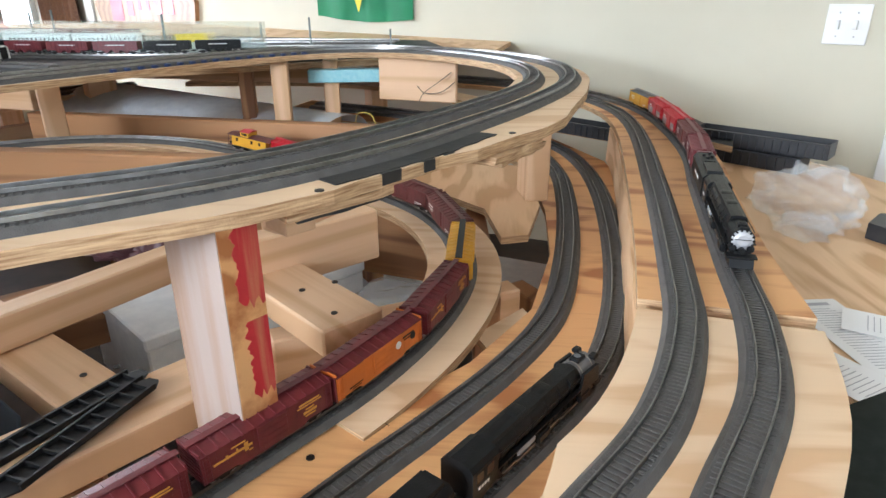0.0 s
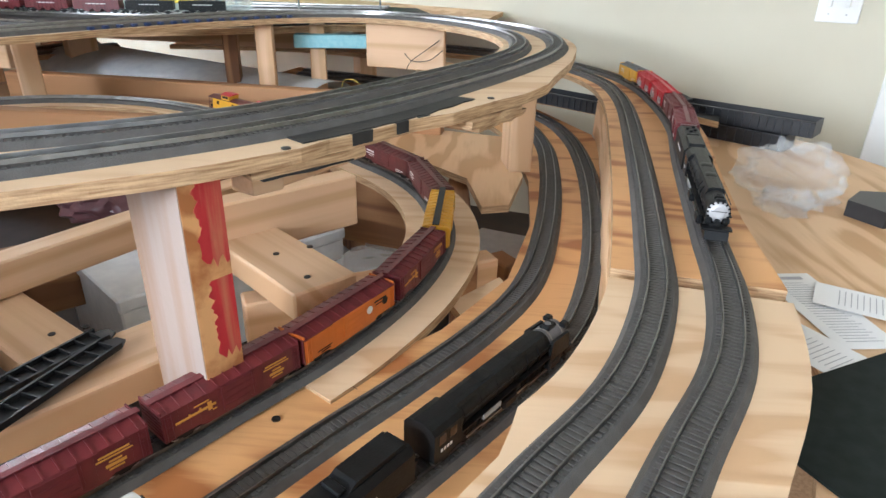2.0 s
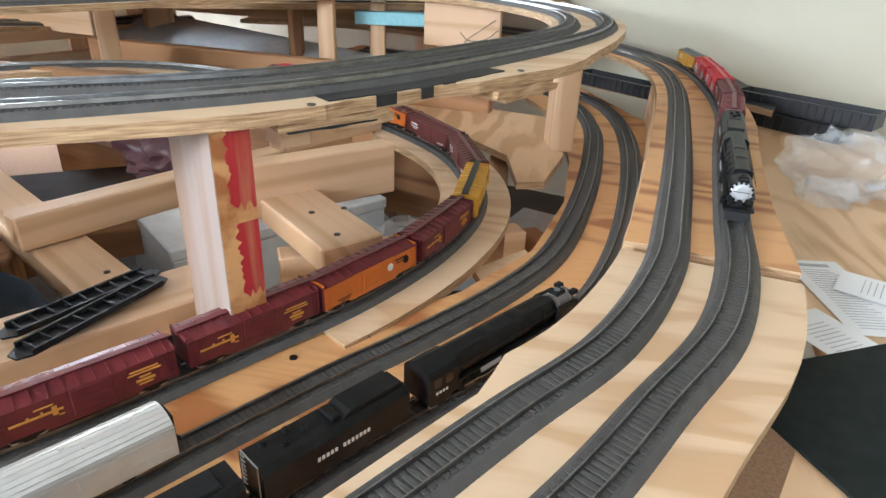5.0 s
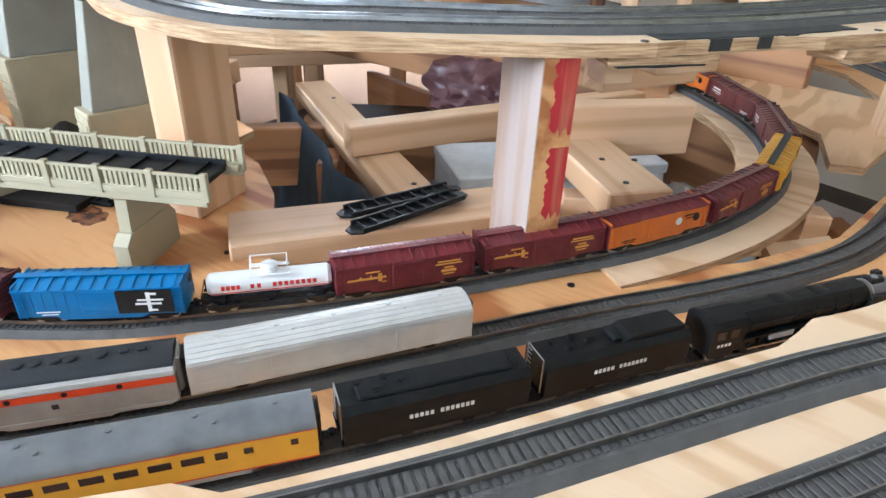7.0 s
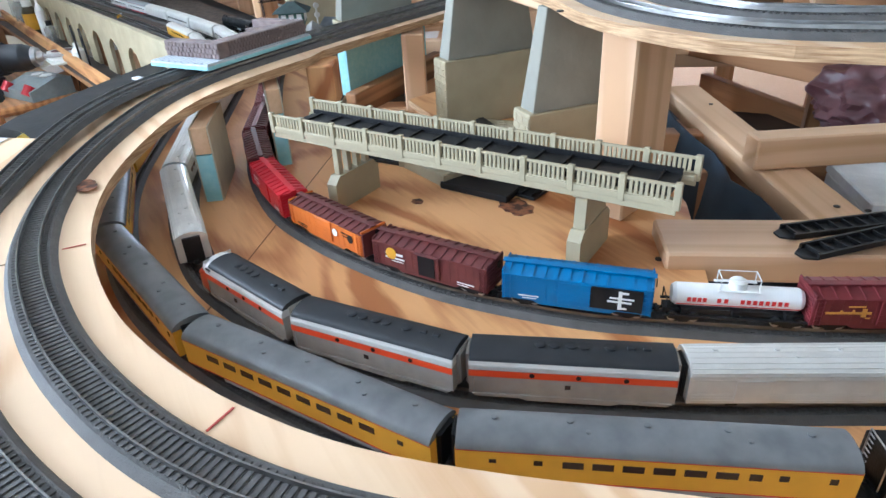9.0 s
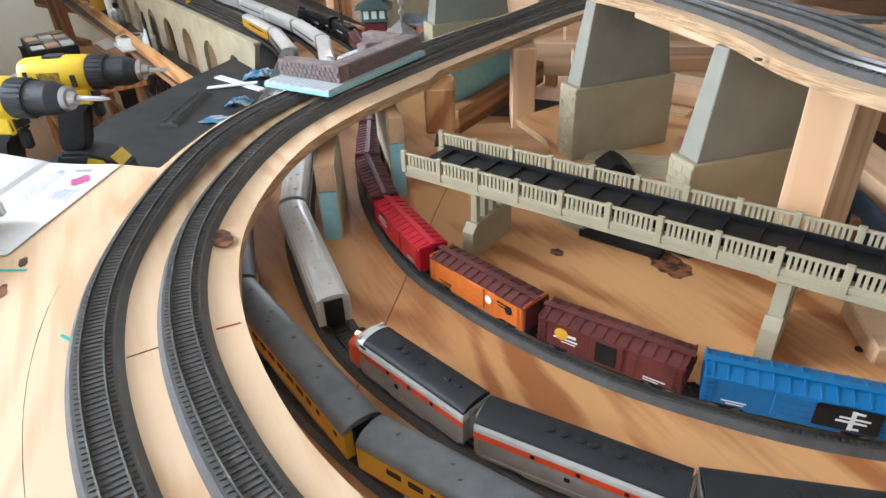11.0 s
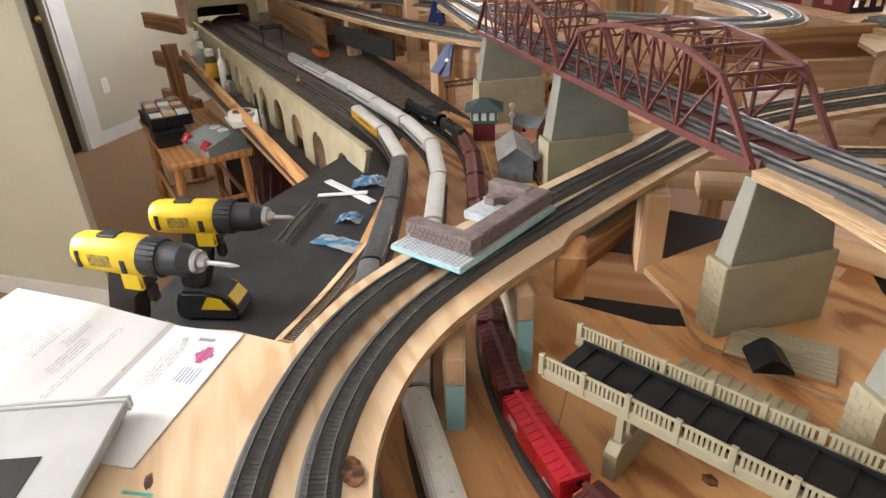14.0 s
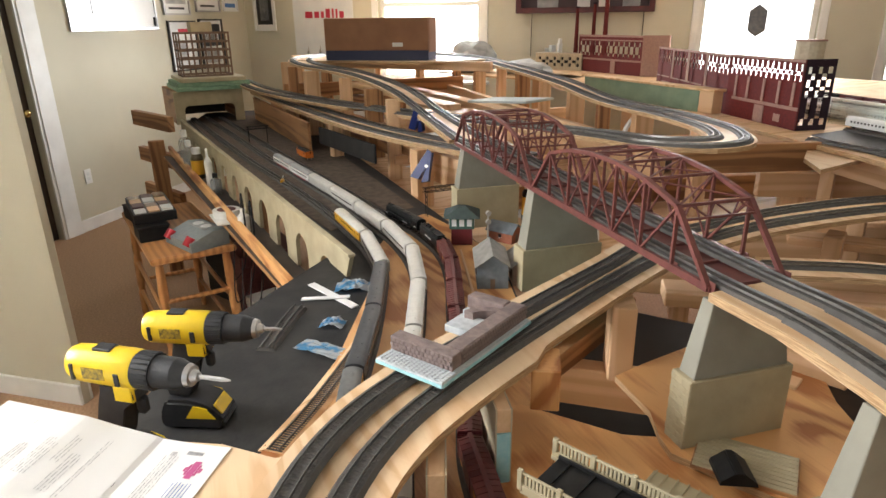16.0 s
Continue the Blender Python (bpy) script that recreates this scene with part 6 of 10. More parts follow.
# two black bridge track parts on the plank
for (xa, ya), (xb, yb) in (((-0.458, 0.695), (-0.392, 0.855)), ((-0.412, 0.662), (-0.368, 0.832))):
    d = Vector((xb - xa, yb - ya, 0))
    root = thing("girder_part", "black plastic girder part with ribs", "model part", Matrix.Translation(((xa + xb) / 2, (ya + yb) / 2, 0.9205 + (0.006 if xa > -0.45 else 0))) @ pose(0, 0, 0, 0, 0, math.degrees(math.atan2(d.y, d.x))), "black plastic girders")
    L = d.length / 2
    bm = bmesh.new()
    prism(bm, [(-L + 0.012, -0.013), (L - 0.012, -0.013), (L, -0.006), (L, 0.006), (L - 0.012, 0.013), (-L + 0.012, 0.013), (-L, 0.006), (-L, -0.006)], 0, 0.002)
    part("web", bm, BLACK, root)
    for y in (-0.012, 0.012):
        block("flange", BLACK, -L + 0.012, L - 0.012, y - 0.0015, y + 0.0015, 0.0018, 0.007, 0, root)
    for i in range(9):
        x = -L + 0.018 + i * (2 * L - 0.036) / 8
        block("rib", BLACK, x - 0.001, x + 0.001, -0.0105, 0.0105, 0.0018, 0.006, 0, root)

# ---- bridge piers ----


def pier(x, y, z0, zb, z1, length, width, turn, brick=True):
    root = thing("bridge_pier", "grey tapered bridge pier on a cream stone base", "bridge pier", pose(x, y, 0, 0, 0, turn), "bridge piers")
    bm = bmesh.new()
    box(bm, -length / 2, length / 2, -width / 2, width / 2, z0, zb, 0.0015)
    part("base", bm, PIER_CREAM, root)
    bm = bmesh.new()
    lb, wb, lt, wt = length / 2 - 0.008, width / 2 - 0.005, length / 2 - 0.028, width / 2 - 0.011
    va = [bm.verts.new((sx * lb, sy * wb, zb)) for sx, sy in ((-1, -1), (1, -1), (1, 1), (-1, 1))]
    vb = [bm.verts.new((sx * lt, sy * wt, z1)) for sx, sy in ((-1, -1), (1, -1), (1, 1), (-1, 1))]
    for i in range(4):
        bm.faces.new((va[i], va[(i + 1) % 4], vb[(i + 1) % 4], vb[i]))
    bm.faces.new(vb)
    bm.faces.new(va[::-1])
    bmesh.ops.bevel(bm, geom=bm.edges[:], offset=0.0012, segments=1, affect="EDGES")
    part("shaft", bm, PIER_GREY, root)
    if brick:
        rows = int((zb - z0) / 0.0115)
        for r in range(rows):
            y0 = -width / 2 + (0.0 if r % 2 else -0.009)
            while y0 < width / 2 - 0.002:
                a, b = max(y0 + 0.0006, -width / 2 + 0.0005), min(y0 + 0.0174, width / 2 - 0.0005)
                if b - a > 0.003:
                    key = ("stone", round(a, 4), round(b, 4))
                    ob = reuse("stone", key, lambda bm, a=a, b=b: box(bm, -0.0008, 0.0010, a, b, 0.0006, 0.0109, 0.0004), PIER_CREAM, root, pose(-length / 2, 0, z0 + r * 0.0115))
                y0 += 0.018
    return root


pier(-1.032, 0.702, 0.913, 1.030, BR_Z - 0.014, 0.185, 0.046, 84)
pier(-0.762, 0.672, 0.913, 1.010, 1.142, 0.185, 0.046, 80)
pier(-1.690, 0.800, 0.896, 1.005, BR_Z - 0.012, 0.215, 0.060, 84, False)
pier(-2.215, 0.850, 0.896, 1.03, BR_Z - 0.012, 0.215, 0.060, 84, False)

# ---- truss bridges ----


def truss_bridge(a, b, width, label):
    a, b = Vector(a), Vector(b)
    d = b - a
    L = d.length
    root = thing("truss_bridge", label, "model bridge", Matrix.Translation(a) @ pose(0, 0, 0, 0, 0, math.degrees(math.atan2(d.y, d.x))), "truss bridges")
    n = 7
    xs = [L * i / n for i in range(n + 1)]
    hs = [0, 0.100, 0.122, 0.131, 0.131, 0.122, 0.100, 0]
    t = 0.0032

    def beam(name, p, q, w=t, h=t):
        p, q = Vector(p), Vector(q)
        v = q - p
        bm = bmesh.new()
        box(bm, -v.length / 2, v.length / 2, -w, w, -h, h)
        ob = part(name, bm, BRIDGE_RED, root)
        x = v.normalized()
        s = Vector((0, 1, 0)) if abs(x.y) < 0.9 else Vector((1, 0, 0))
        up = x.cross(s).normalized()
        s = up.cross(x)
        c = (p + q) / 2
        ob.matrix_basis = Matrix(((x.x, s.x, up.x, c.x), (x.y, s.y, up.y, c.y), (x.z, s.z, up.z, c.z), (0, 0, 0, 1)))
        return ob
    for y in (0, -width):
        beam("bottom_chord", (0, y, 0), (L, y, 0), t, 0.006)
        for i in range(n):
            p, q = (xs[i], y, hs[i]), (xs[i + 1], y, hs[i + 1])
            beam("end_post" if i in (0, n - 1) else "top_chord", p, q, 0.0045, 0.0036)
        for i in range(1, n):
            beam("post", (xs[i], y, 0), (xs[i], y, hs[i]), 0.0030, 0.0022)
            if i < n - 1:
                m = n / 2
                p, q = ((xs[i], y, hs[i]), (xs[i + 1], y, 0)) if xs[i] + 1e-6 < L / 2 - L / n / 2 else ((xs[i], y, 0), (xs[i + 1], y, hs[i + 1]))
                beam("diagonal", p, q, 0.0022, 0.0018)
                if i in (2, 3, 4):
                    beam("diagonal", (xs[i], y, hs[i] if p[2] == 0 else 0), (xs[i + 1], y, hs[i + 1] if q[2] == 0 else 0), 0.0014, 0.0012)
        for i in range(n + 1):
            reuse("gusset_plate", "gusset plate", lambda bm: box(bm, -0.010, 0.010, -0.0048, -0.0032, -0.006, 0.010), BRIDGE_RED, root, pose(xs[i], y, 0))
    for i in range(1, n):
        beam("strut", (xs[i], 0, hs[i]), (xs[i], -width, hs[i]), 0.0024, 0.0024)
        if i < n - 1:
            beam("bracing", (xs[i], 0, hs[i]), (xs[i + 1], -width, hs[i + 1]), 0.0014, 0.0012)
            beam("bracing", (xs[i], -width, hs[i]), (xs[i + 1], 0, hs[i + 1]), 0.0014, 0.0012)
    for i in (1, n - 1):
        zz = hs[i] - 0.018
        x = xs[i] + (-1 if i == 1 else 1) * 0.018 * xs[1] / 0.1
        beam("portal_strut", (x, 0, zz), (x, -width, zz), 0.0018, 0.0018)
        for k in range(6):
            y0, y1 = -width * k / 6, -width * (k + 1) / 6
            za, zb2 = (hs[i], zz) if k % 2 else (zz, hs[i])
            xa, xb = (xs[i], x) if k % 2 else (x, xs[i])
            beam("portal_lacing", (xa, y0, za), (xb, y1, zb2), 0.0012, 0.0010)
    for i in range(n + 1):
        beam("floor_beam", (xs[i], 0, -0.002), (xs[i], -width, -0.002), 0.0030, 0.0045)
    block("floor_plate", BRIDGE_RED, 0, L, -width, 0, -0.0035, -0.0022, 0, root)
    return root


gp = [LINE_G.at(LINE_G.near(x, y))[0] for x, y in ((-1.05, 0.672), (-1.66, 0.73), (-2.28, 0.798))]
fp = [LINE_F.at(LINE_F.near(x, y))[0] for x, y in ((-1.05, 0.752), (-1.66, 0.815), (-2.28, 0.883))]
for i in range(2):
    g0, g1, f0, f1 = gp[i], gp[i + 1], fp[i], fp[i + 1]
    off = (g0 - f0).normalized() * 0.027
    truss_bridge((g0.x + off.x, g0.y + off.y, BR_Z - 0.001), (g1.x + off.x, g1.y + off.y, BR_Z - 0.001), (f0 - g0).length + 0.054, "oxide red arched truss bridge over the tracks")

# ---- ivory plastic bridge on the lower sheet ----
pb = thing("plastic_bridge", "ivory plastic road bridge with balustrades", "model bridge", pose(-0.7317, 0.4476, 0.9995, 0, 0, 26.3))
PL, PW = 0.272, 0.038
block("roadway", BLACK, -PL + 0.012, PL - 0.012, -0.027, 0.027, 0.0, 0.006, 0.0005, pb, label="black ribbed roadway")
for i in range(15):
    x = -PL + 0.03 + i * (2 * PL - 0.06) / 14
    block("cross_rib", BLACK, x - 0.0012, x + 0.0012, -0.0265, 0.0265, 0.006, 0.0085, 0, pb)
for y in (-1, 1):
    block("curb_rail", BLACK, -PL + 0.012, PL - 0.012, y * 0.027, y * 0.0295, 0.004, 0.0115, 0.0005, pb)
    block("sidewalk", IVORY, -PL, PL, y * 0.0295, y * (PW + 0.004), -0.002, 0.0045, 0.0005, pb)
    block("fascia", IVORY, -PL, PL, y * PW, y * (PW + 0.003), -0.010, 0.006, 0.0005, pb)
    block("handrail", IVORY, -PL, PL, y * PW, y * (PW + 0.0035), 0.0195, 0.0225, 0.0004, pb)
    for i in range(11):
        x = -PL + i * 2 * PL / 10
        block("rail_post", IVORY, x - 0.0035, x + 0.0035, y * (PW - 0.001), y * (PW + 0.0048), -0.004, 0.0245, 0.0005, pb)
    for i in range(10):
        for k in range(8):
            x = -PL + (i + 0.16 + k * 0.097) * 2 * PL / 10
            reuse("baluster", ("baluster", y), lambda bm, y=y: box(bm, -0.0016, 0.0016, y * (PW + 0.0004), y * (PW + 0.003), 0.005, 0.0197), IVORY, pb, pose(x, 0, 0))
for x in (-0.173, 0.173):
    block("bent_cap", IVORY, x - 0.008, x + 0.008, -0.036, 0.036, -0.014, -0.002, 0.001, pb)
    for y in (-0.028, -0.0095, 0.0095, 0.028) if x < 0 else ():
        block("bent_column", IVORY, x - 0.0045, x + 0.0045, y - 0.004, y + 0.004, -0.056, -0.013, 0.0005, pb)
    bm = bmesh.new()
    prism(bm, [(-0.046, -0.0995), (0.046, -0.0995), (0.046, -0.062), (0.036, -0.052), (-0.036, -0.052), (-0.046, -0.062)], x - 0.008, x + 0.008, "x")
    part("bent_footing", bm, IVORY, pb)
    if x > 0:
        bm = bmesh.new()
        prism(bm, [(-0.033, -0.0520), (0.033, -0.0520), (0.030, -0.0130), (-0.030, -0.0130)], x - 0.0065, x + 0.0065, "x")
        part("bent_wall", bm, IVORY, pb)

# small plates lying below the bridge
pl = thing("platform_base", "tan ribbed plastic platform base under the bridge", "model part", pose(-0.895, 0.530, 0.9005, 0, 0, 26))
block("body", IVORY, -0.08, 0.08, -0.028, 0.028, 0.014, 0.034, 0.001, pl)
for i in range(11):
    block("rib", IVORY, -0.076 + i * 0.0152 - 0.001, -0.076 + i * 0.0152 + 0.001, -0.0285, 0.0285, 0.016, 0.036, 0.0003, pl)
for x in (-0.07, 0.07):
    block("foot", IVORY, x - 0.006, x + 0.006, -0.025, 0.025, 0, 0.0145, 0.0005, pl)
for x, y, a in ((-0.775, 0.572, 20), (-0.985, 0.487, 30)):
    bp = thing("roof_plate", "black ridged plastic plate lying on the plywood", "model part", pose(x, y, 0.9004, 0, 0, a))
    block("plate", BLACK, -0.045, 0.045, -0.025, 0.025, 0, 0.005, 0.0006, bp)
    for i in range(6):
        block("ridge", BLACK, -0.04 + i * 0.016 - 0.0012, -0.04 + i * 0.016 + 0.0012, -0.024, 0.024, 0.005, 0.0085, 0.0004, bp)

# tan planked platform parts and a black block lying on the sheet
tp = thing("planked_platform", "tan planked model platform lying on the plywood", "model part", pose(-0.955, 0.668, 0.9135, 0, 0, 38))
block("base", PINE_DARK, -0.07, 0.07, -0.045, 0.045, 0, 0.006, 0.0006, tp)
for i in range(9):
    y = -0.04 + i * 0.01
    block("plank", IVORY, -0.068, 0.068, y - 0.0042, y + 0.0042, 0.006, 0.0078, 0.0004, tp)
bk = thing("roof_part", "black ridged plastic roof part", "model part", pose(-0.940, 0.628, 0.9220, 0, 0, 62))
bm = bmesh.new()
prism(bm, [(-0.026, 0), (0.026, 0), (0.024, 0.006), (0.006, 0.020), (-0.008, 0.020), (-0.025, 0.006)], -0.026, 0.026, "y")
part("shell", bm, BLACK, bk)
block("ridge", BLACK, -0.006, 0.004, -0.027, 0.027, 0.0195, 0.0215, 0.0004, bk)
tp2 = thing("planked_platform", "tan planked model platform under the road bridge", "model part", pose(-0.90, 0.505, PLY_Z, 0, 0, 5))
block("base", IVORY, -0.06, 0.06, -0.022, 0.022, 0, 0.018, 0.0006, tp2)
for i in range(6):
    block("plank", IVORY, -0.058 + i * 0.0195, -0.040 + i * 0.0195, -0.021, 0.021, 0.018, 0.0195, 0.0004, tp2)
block("track_part", BLACK, -0.055, 0.055, -0.02, 0.02, 0, 0.010, 0.001, None, pose(-0.800, 0.525, PLY_Z, 0, 0, 25))
tagged(bpy.data.objects["track_part"], "black plastic track part on the plywood", "model part")

# knots in the plywood
KNOT = material("wood_knot", (0.30, 0.115, 0.045), 0.6, second=(0.055, 0.02, 0.01), scale=70, low=0.46, high=0.58, bump=0.3)
for x, y, r, z, e in ((-0.727, 0.535, 0.030, PLY_Z, 0.72), (-0.822, 0.435, 0.010, PLY_Z, 0.8), (-0.889, 0.050, 0.020, 1.0045, 0.55), (-0.48, 0.645, 0.015, UP_Z, 0.4), (-0.405, 0.115, 0.024, PLY_Z, 0.7), (-0.955, -0.135, 0.010, DECK_Z - 0.0005, 0.45), (-0.905, -0.150, 0.013, DECK_Z - 0.0005, 0.35)):
    bm = bmesh.new()
    prism(bm, [(x + r * (1 + 0.38 * noise.noise((i * 0.7, x * 9, 0))) * math.cos(i * math.tau / 22), y + e * r * (1 + 0.38 * noise.noise((i * 0.7, 3, y * 9))) * math.sin(i * math.tau / 22)) for i in range(22)], z - 0.001, z + 0.00025)
    tagged(part("wood_knot", bm, KNOT), "dark reddish knot in the plywood", "wood knot", "knots", "structure")

# foam legs under the curve
for x, y, L, t, a, ZT in ((-1.060, 0.222, 0.125, 0.026, -22, 0.110), (-1.135, 0.345, 0.125, 0.024, -14, 0.124)):
    root = thing("foam_support", "foam board leg with a pale blue cut edge", "foam block", pose(x, y, PLY_Z, 0, 0, a), "foam legs")
    block("core", FOAM_BLUE, -L / 2, L / 2, -t / 2 + 0.002, t / 2 - 0.002, 0, ZT - 0.04, 0, root)
    for s in (-1, 1):
        block("facing", FOAM_FACE, -L / 2, L / 2 - 0.001, s * (t / 2 - 0.002), s * t / 2, 0, ZT, 0, root)
    block("top_block", PINE, -L / 2, L / 2 - 0.001, -t / 2 + 0.0022, t / 2 - 0.0022, ZT - 0.039, ZT, 0.001, root)

# side of the middle deck beside the lower tracks
bm = bmesh.new()
sweep(bm, LINE_D, [(-0.043, -0.0135), (-0.048, -0.0135), (-0.050, -0.0995), (-0.043, -0.0995)], LINE_D.near(0.3, 1.9), LINE_D.near(0.17, 0.86), every=3, wobble=lambda s, k: 0.003 * noise.noise((s * 14, k * 3.0, 0)))
tagged(part("deck_riser", bm, PLY_B), "ragged reddish plywood riser below the deck", "plywood riser", kind="structure")
bm = bmesh.new()
sweep(bm, LINE_G, [(-0.022, 0.0002), (-0.047, 0.0002), (-0.047, 0.0014), (-0.022, 0.0014)], 2.206, 2.46, every=1, wobble=lambda s, k: 0.004 * noise.noise((s * 45, 1.0, 0)) if k in (1, 2) else 0.0)
tagged(part("black_paint_strip", bm, BLACK_BOARD), "chipped black painted edge of the upper deck", "painted strip", kind="structure")
# scraps of plywood screwed on below the deck's edge, one with a black ragged face
low_seed = 0.4
for a, b, inner, outer, top, low, mat in ((2.155, 2.275, -0.012, -0.051, 0.0137, 0.0215, PLY_EDGE), (2.165, 2.262, -0.020, -0.0515, 0.0218, 0.0235, BLACK_BOARD), (2.405, 2.535, -0.015, -0.074, 0.0137, 0.0225, PLY_EDGE), (2.43, 2.56, -0.015, -0.069, 0.0227, 0.0310, PLY_EDGE)):
    bm = bmesh.new()
    sweep(bm, LINE_G, [(inner, -top), (outer, -top), (outer, -low), (inner, -low)], a, b, every=1, wobble=lambda s, k: 0.004 * noise.noise((s * 40, k // 2 * 3.0, low_seed)) if k in (1, 2) else 0.0)
    tagged(part("plywood_scrap", bm, mat), "ragged plywood scrap below the upper deck's edge", "plywood scrap", "deck scraps", "structure")
    low_seed += 1.7
for a, b in ((2.258, 2.288), (2.312, 2.332), (2.340, 2.364)):
    bm = bmesh.new()
    sweep(bm, LINE_G, [(-0.0480, 0.0012), (-0.0512, 0.0010), (-0.0512, -0.0105), (-0.0480, -0.0105)], a, b, every=1, wobble=lambda s, k: 0.0008 * noise.noise((s * 90, k, 0)))
    tagged(part("paint_blotch", bm, BLACK_BOARD), "black paint blotch on the deck's edge", "paint blotch", "paint blotches", "structure")
block("short_block", PINE, -0.016, 0.016, -0.018, 0.018, 1.100, UP_Z - 0.024, 0.001, None, pose(-0.205, 0.835, 0, 0, 0, 50))
tagged(bpy.data.objects["short_block"], "short pine block under the upper deck", "lumber", "lumber of the bench")
TEAL = material("teal_chalk", (0.05, 0.42, 0.36), 0.8)
for xa, ya, xb, yb in ((-0.93, -0.165, -0.905, -0.175), (-0.935, -0.131, -0.95, -0.158), (-0.80, -0.10, -0.775, -0.085), (-0.90, -0.16, -0.915, -0.18)):
    lumber("chalk_mark", (xa, ya, DECK_Z + 0.0004), (xb, yb, DECK_Z + 0.0004), 0.003, 0.0006, TEAL, "teal chalk stroke on the plywood", category="chalk mark", bevel=0)
PENCIL = material("red_pencil", (0.45, 0.06, 0.04), 0.7)
for (xa, ya), (xb, yb), z in (((-0.426, 0.078), (-0.437, 0.097), DECK_Z), ((-0.741, 0.017), (-0.739, 0.037), DECK_Z)):
    lumber("pencil_mark", (xa, ya, z + 0.0004), (xb, yb, z + 0.0004), 0.0016, 0.0006, PENCIL, "red pencil mark across the plywood", category="pencil mark", bevel=0)
SEAM = material("dark_board_joint", (0.16, 0.085, 0.04), 0.9)
for (xa, ya), (xb, yb), z in (((-0.712, 0.117), (-1.12, 0.45), PLY_Z), ((-0.740, -0.053), (-0.741, -0.027), DECK_Z), ((-0.165, 0.845), (-0.115, 0.805), PLY_Z + 0.003)):
    ob = lumber("board_joint", (xa, ya, z + 0.0003), (xb, yb, z + 0.0003), 0.0009, 0.0006, SEAM, "dark joint between two plywood sheets", category="joint", bevel=0)
    tagged(ob, kind="structure")

# boards and foam below the climbing deck
lumber("blue_foam_panel", (-1.375, 0.57, 0.962), (-1.50, 0.83, 0.962), 0.025, 0.115, FOAM_BLUE, "pale blue foam panel under the climbing deck", category="foam panel", bevel=0.001)
lumber("stud", (-1.33, 0.56, 0.895), (-1.47, 0.86, 0.915), 0.030, 0.05, PINE_DARK, "sloping pine brace below the foam panel")
lumber("stud", (-1.27, 0.93, 0.93), (-1.05, 1.02, 0.93), 0.06, 0.045, PINE, "short pine block beside the pier")
lumber("stud", (-1.23, 0.86, 0.90), (-1.08, 0.93, 0.90), 0.05, 0.03, PINE, "short pine offcut beside the pier")
# made-up board in place of the dark depth behind the studs
lumber("stud", (-1.75, 2.25, 0.45), (-0.55, 1.90, 0.45), 0.04, 0.30, PINE_DARK, "wide dark board added deep in the frame to darken the gap")

# ---- tools and papers beside the deck ----
PAPER = material("white_paper", (0.84, 0.84, 0.83), 0.7, second=(0.80, 0.80, 0.79), scale=8)
INK = material("grey_print", (0.42, 0.42, 0.44), 0.8)
INK_RED = material("magenta_print", (0.50, 0.10, 0.25), 0.8)
INK_BLUE = material("blue_print", (0.12, 0.22, 0.50), 0.8)
TOOL_YELLOW = material("yellow_tool_plastic", (0.82, 0.58, 0.02), 0.35, second=(0.76, 0.53, 0.02), scale=60)
TOOL_BLACK = material("black_tool_rubber", (0.012, 0.013, 0.016), 0.55, second=(0.020, 0.021, 0.024), scale=80, bump=0.2, bump_scale=400)
worktop = [(-1.128, 0.022), (-1.185, -0.040), (-1.36, -0.36), (-1.25, -0.60), (-0.75, -0.62), (-0.52, -0.30), (-0.43, -0.093)]
for d in np.arange(LINE_E.near(-0.46, -0.032), LINE_E.near(-1.10, 0.095), 0.03):
    p, t = LINE_E.at(d)
    q = Vector((-t.y, t.x, 0)).normalized() * (OUTER_EDGE(LINE_D.near(p.x, p.y)) + 0.0007)
    worktop.append((p.x + q.x, p.y + q.y))
sheet("board_side", worktop, DECK_Z - 0.0005, PLY, "plywood worktop beside the curved deck", 0.018)


def paper_sheet(x, y, z, w, h, turn, label, lines, curl=0.0, group="papers"):
    root = thing("paper_sheet", label, "paper", pose(x, y, z, 0, 0, turn), group)
    bm = bmesh.new()
    nx = 8
    up, down = [], []
    for i in range(nx + 1):
        k = i / nx
        zz = curl * (k - 0.5) ** 2 * 4 if k > 0.5 else 0.0
        up.append((-w / 2 + w * k, zz + 0.0005))
        down.append((-w / 2 + w * k, zz))
    prism(bm, up + down[::-1], -h / 2, h / 2, "y")
    part("sheet", bm, PAPER, root)
    for name, mat, items in lines:
        bm = bmesh.new()
        for x0, x1, y0, y1 in items:
            box(bm, x0, x1, y0, y1, 0.0007, 0.0009)
        part(name, bm, mat, root)
    return root


random.seed(4)
# the letter stays bent from its folds: flat at the near end, rising towards the far one
letter = thing("letter", "white printed letter with a magenta stamp, bent by its folds", "paper", Matrix(((0.848, -0.53, 0, -1.160), (-0.53, -0.848, 0, -0.036), (0, 0, 1, DECK_Z + 0.0008), (0, 0, 0, 1))), "papers")
FOLD = [(0.0, 0.0), (0.050, 0.0005), (0.098, 0.003), (0.106, 0.006), (0.170, 0.018), (0.200, 0.025), (0.210, 0.027), (0.330, 0.040)]
bm = bmesh.new()
prism(bm, [(b, z + 0.0005) for b, z in FOLD] + [(b, z) for b, z in FOLD[::-1]], -0.012, 0.216, "x")
part("sheet", bm, PAPER, letter)


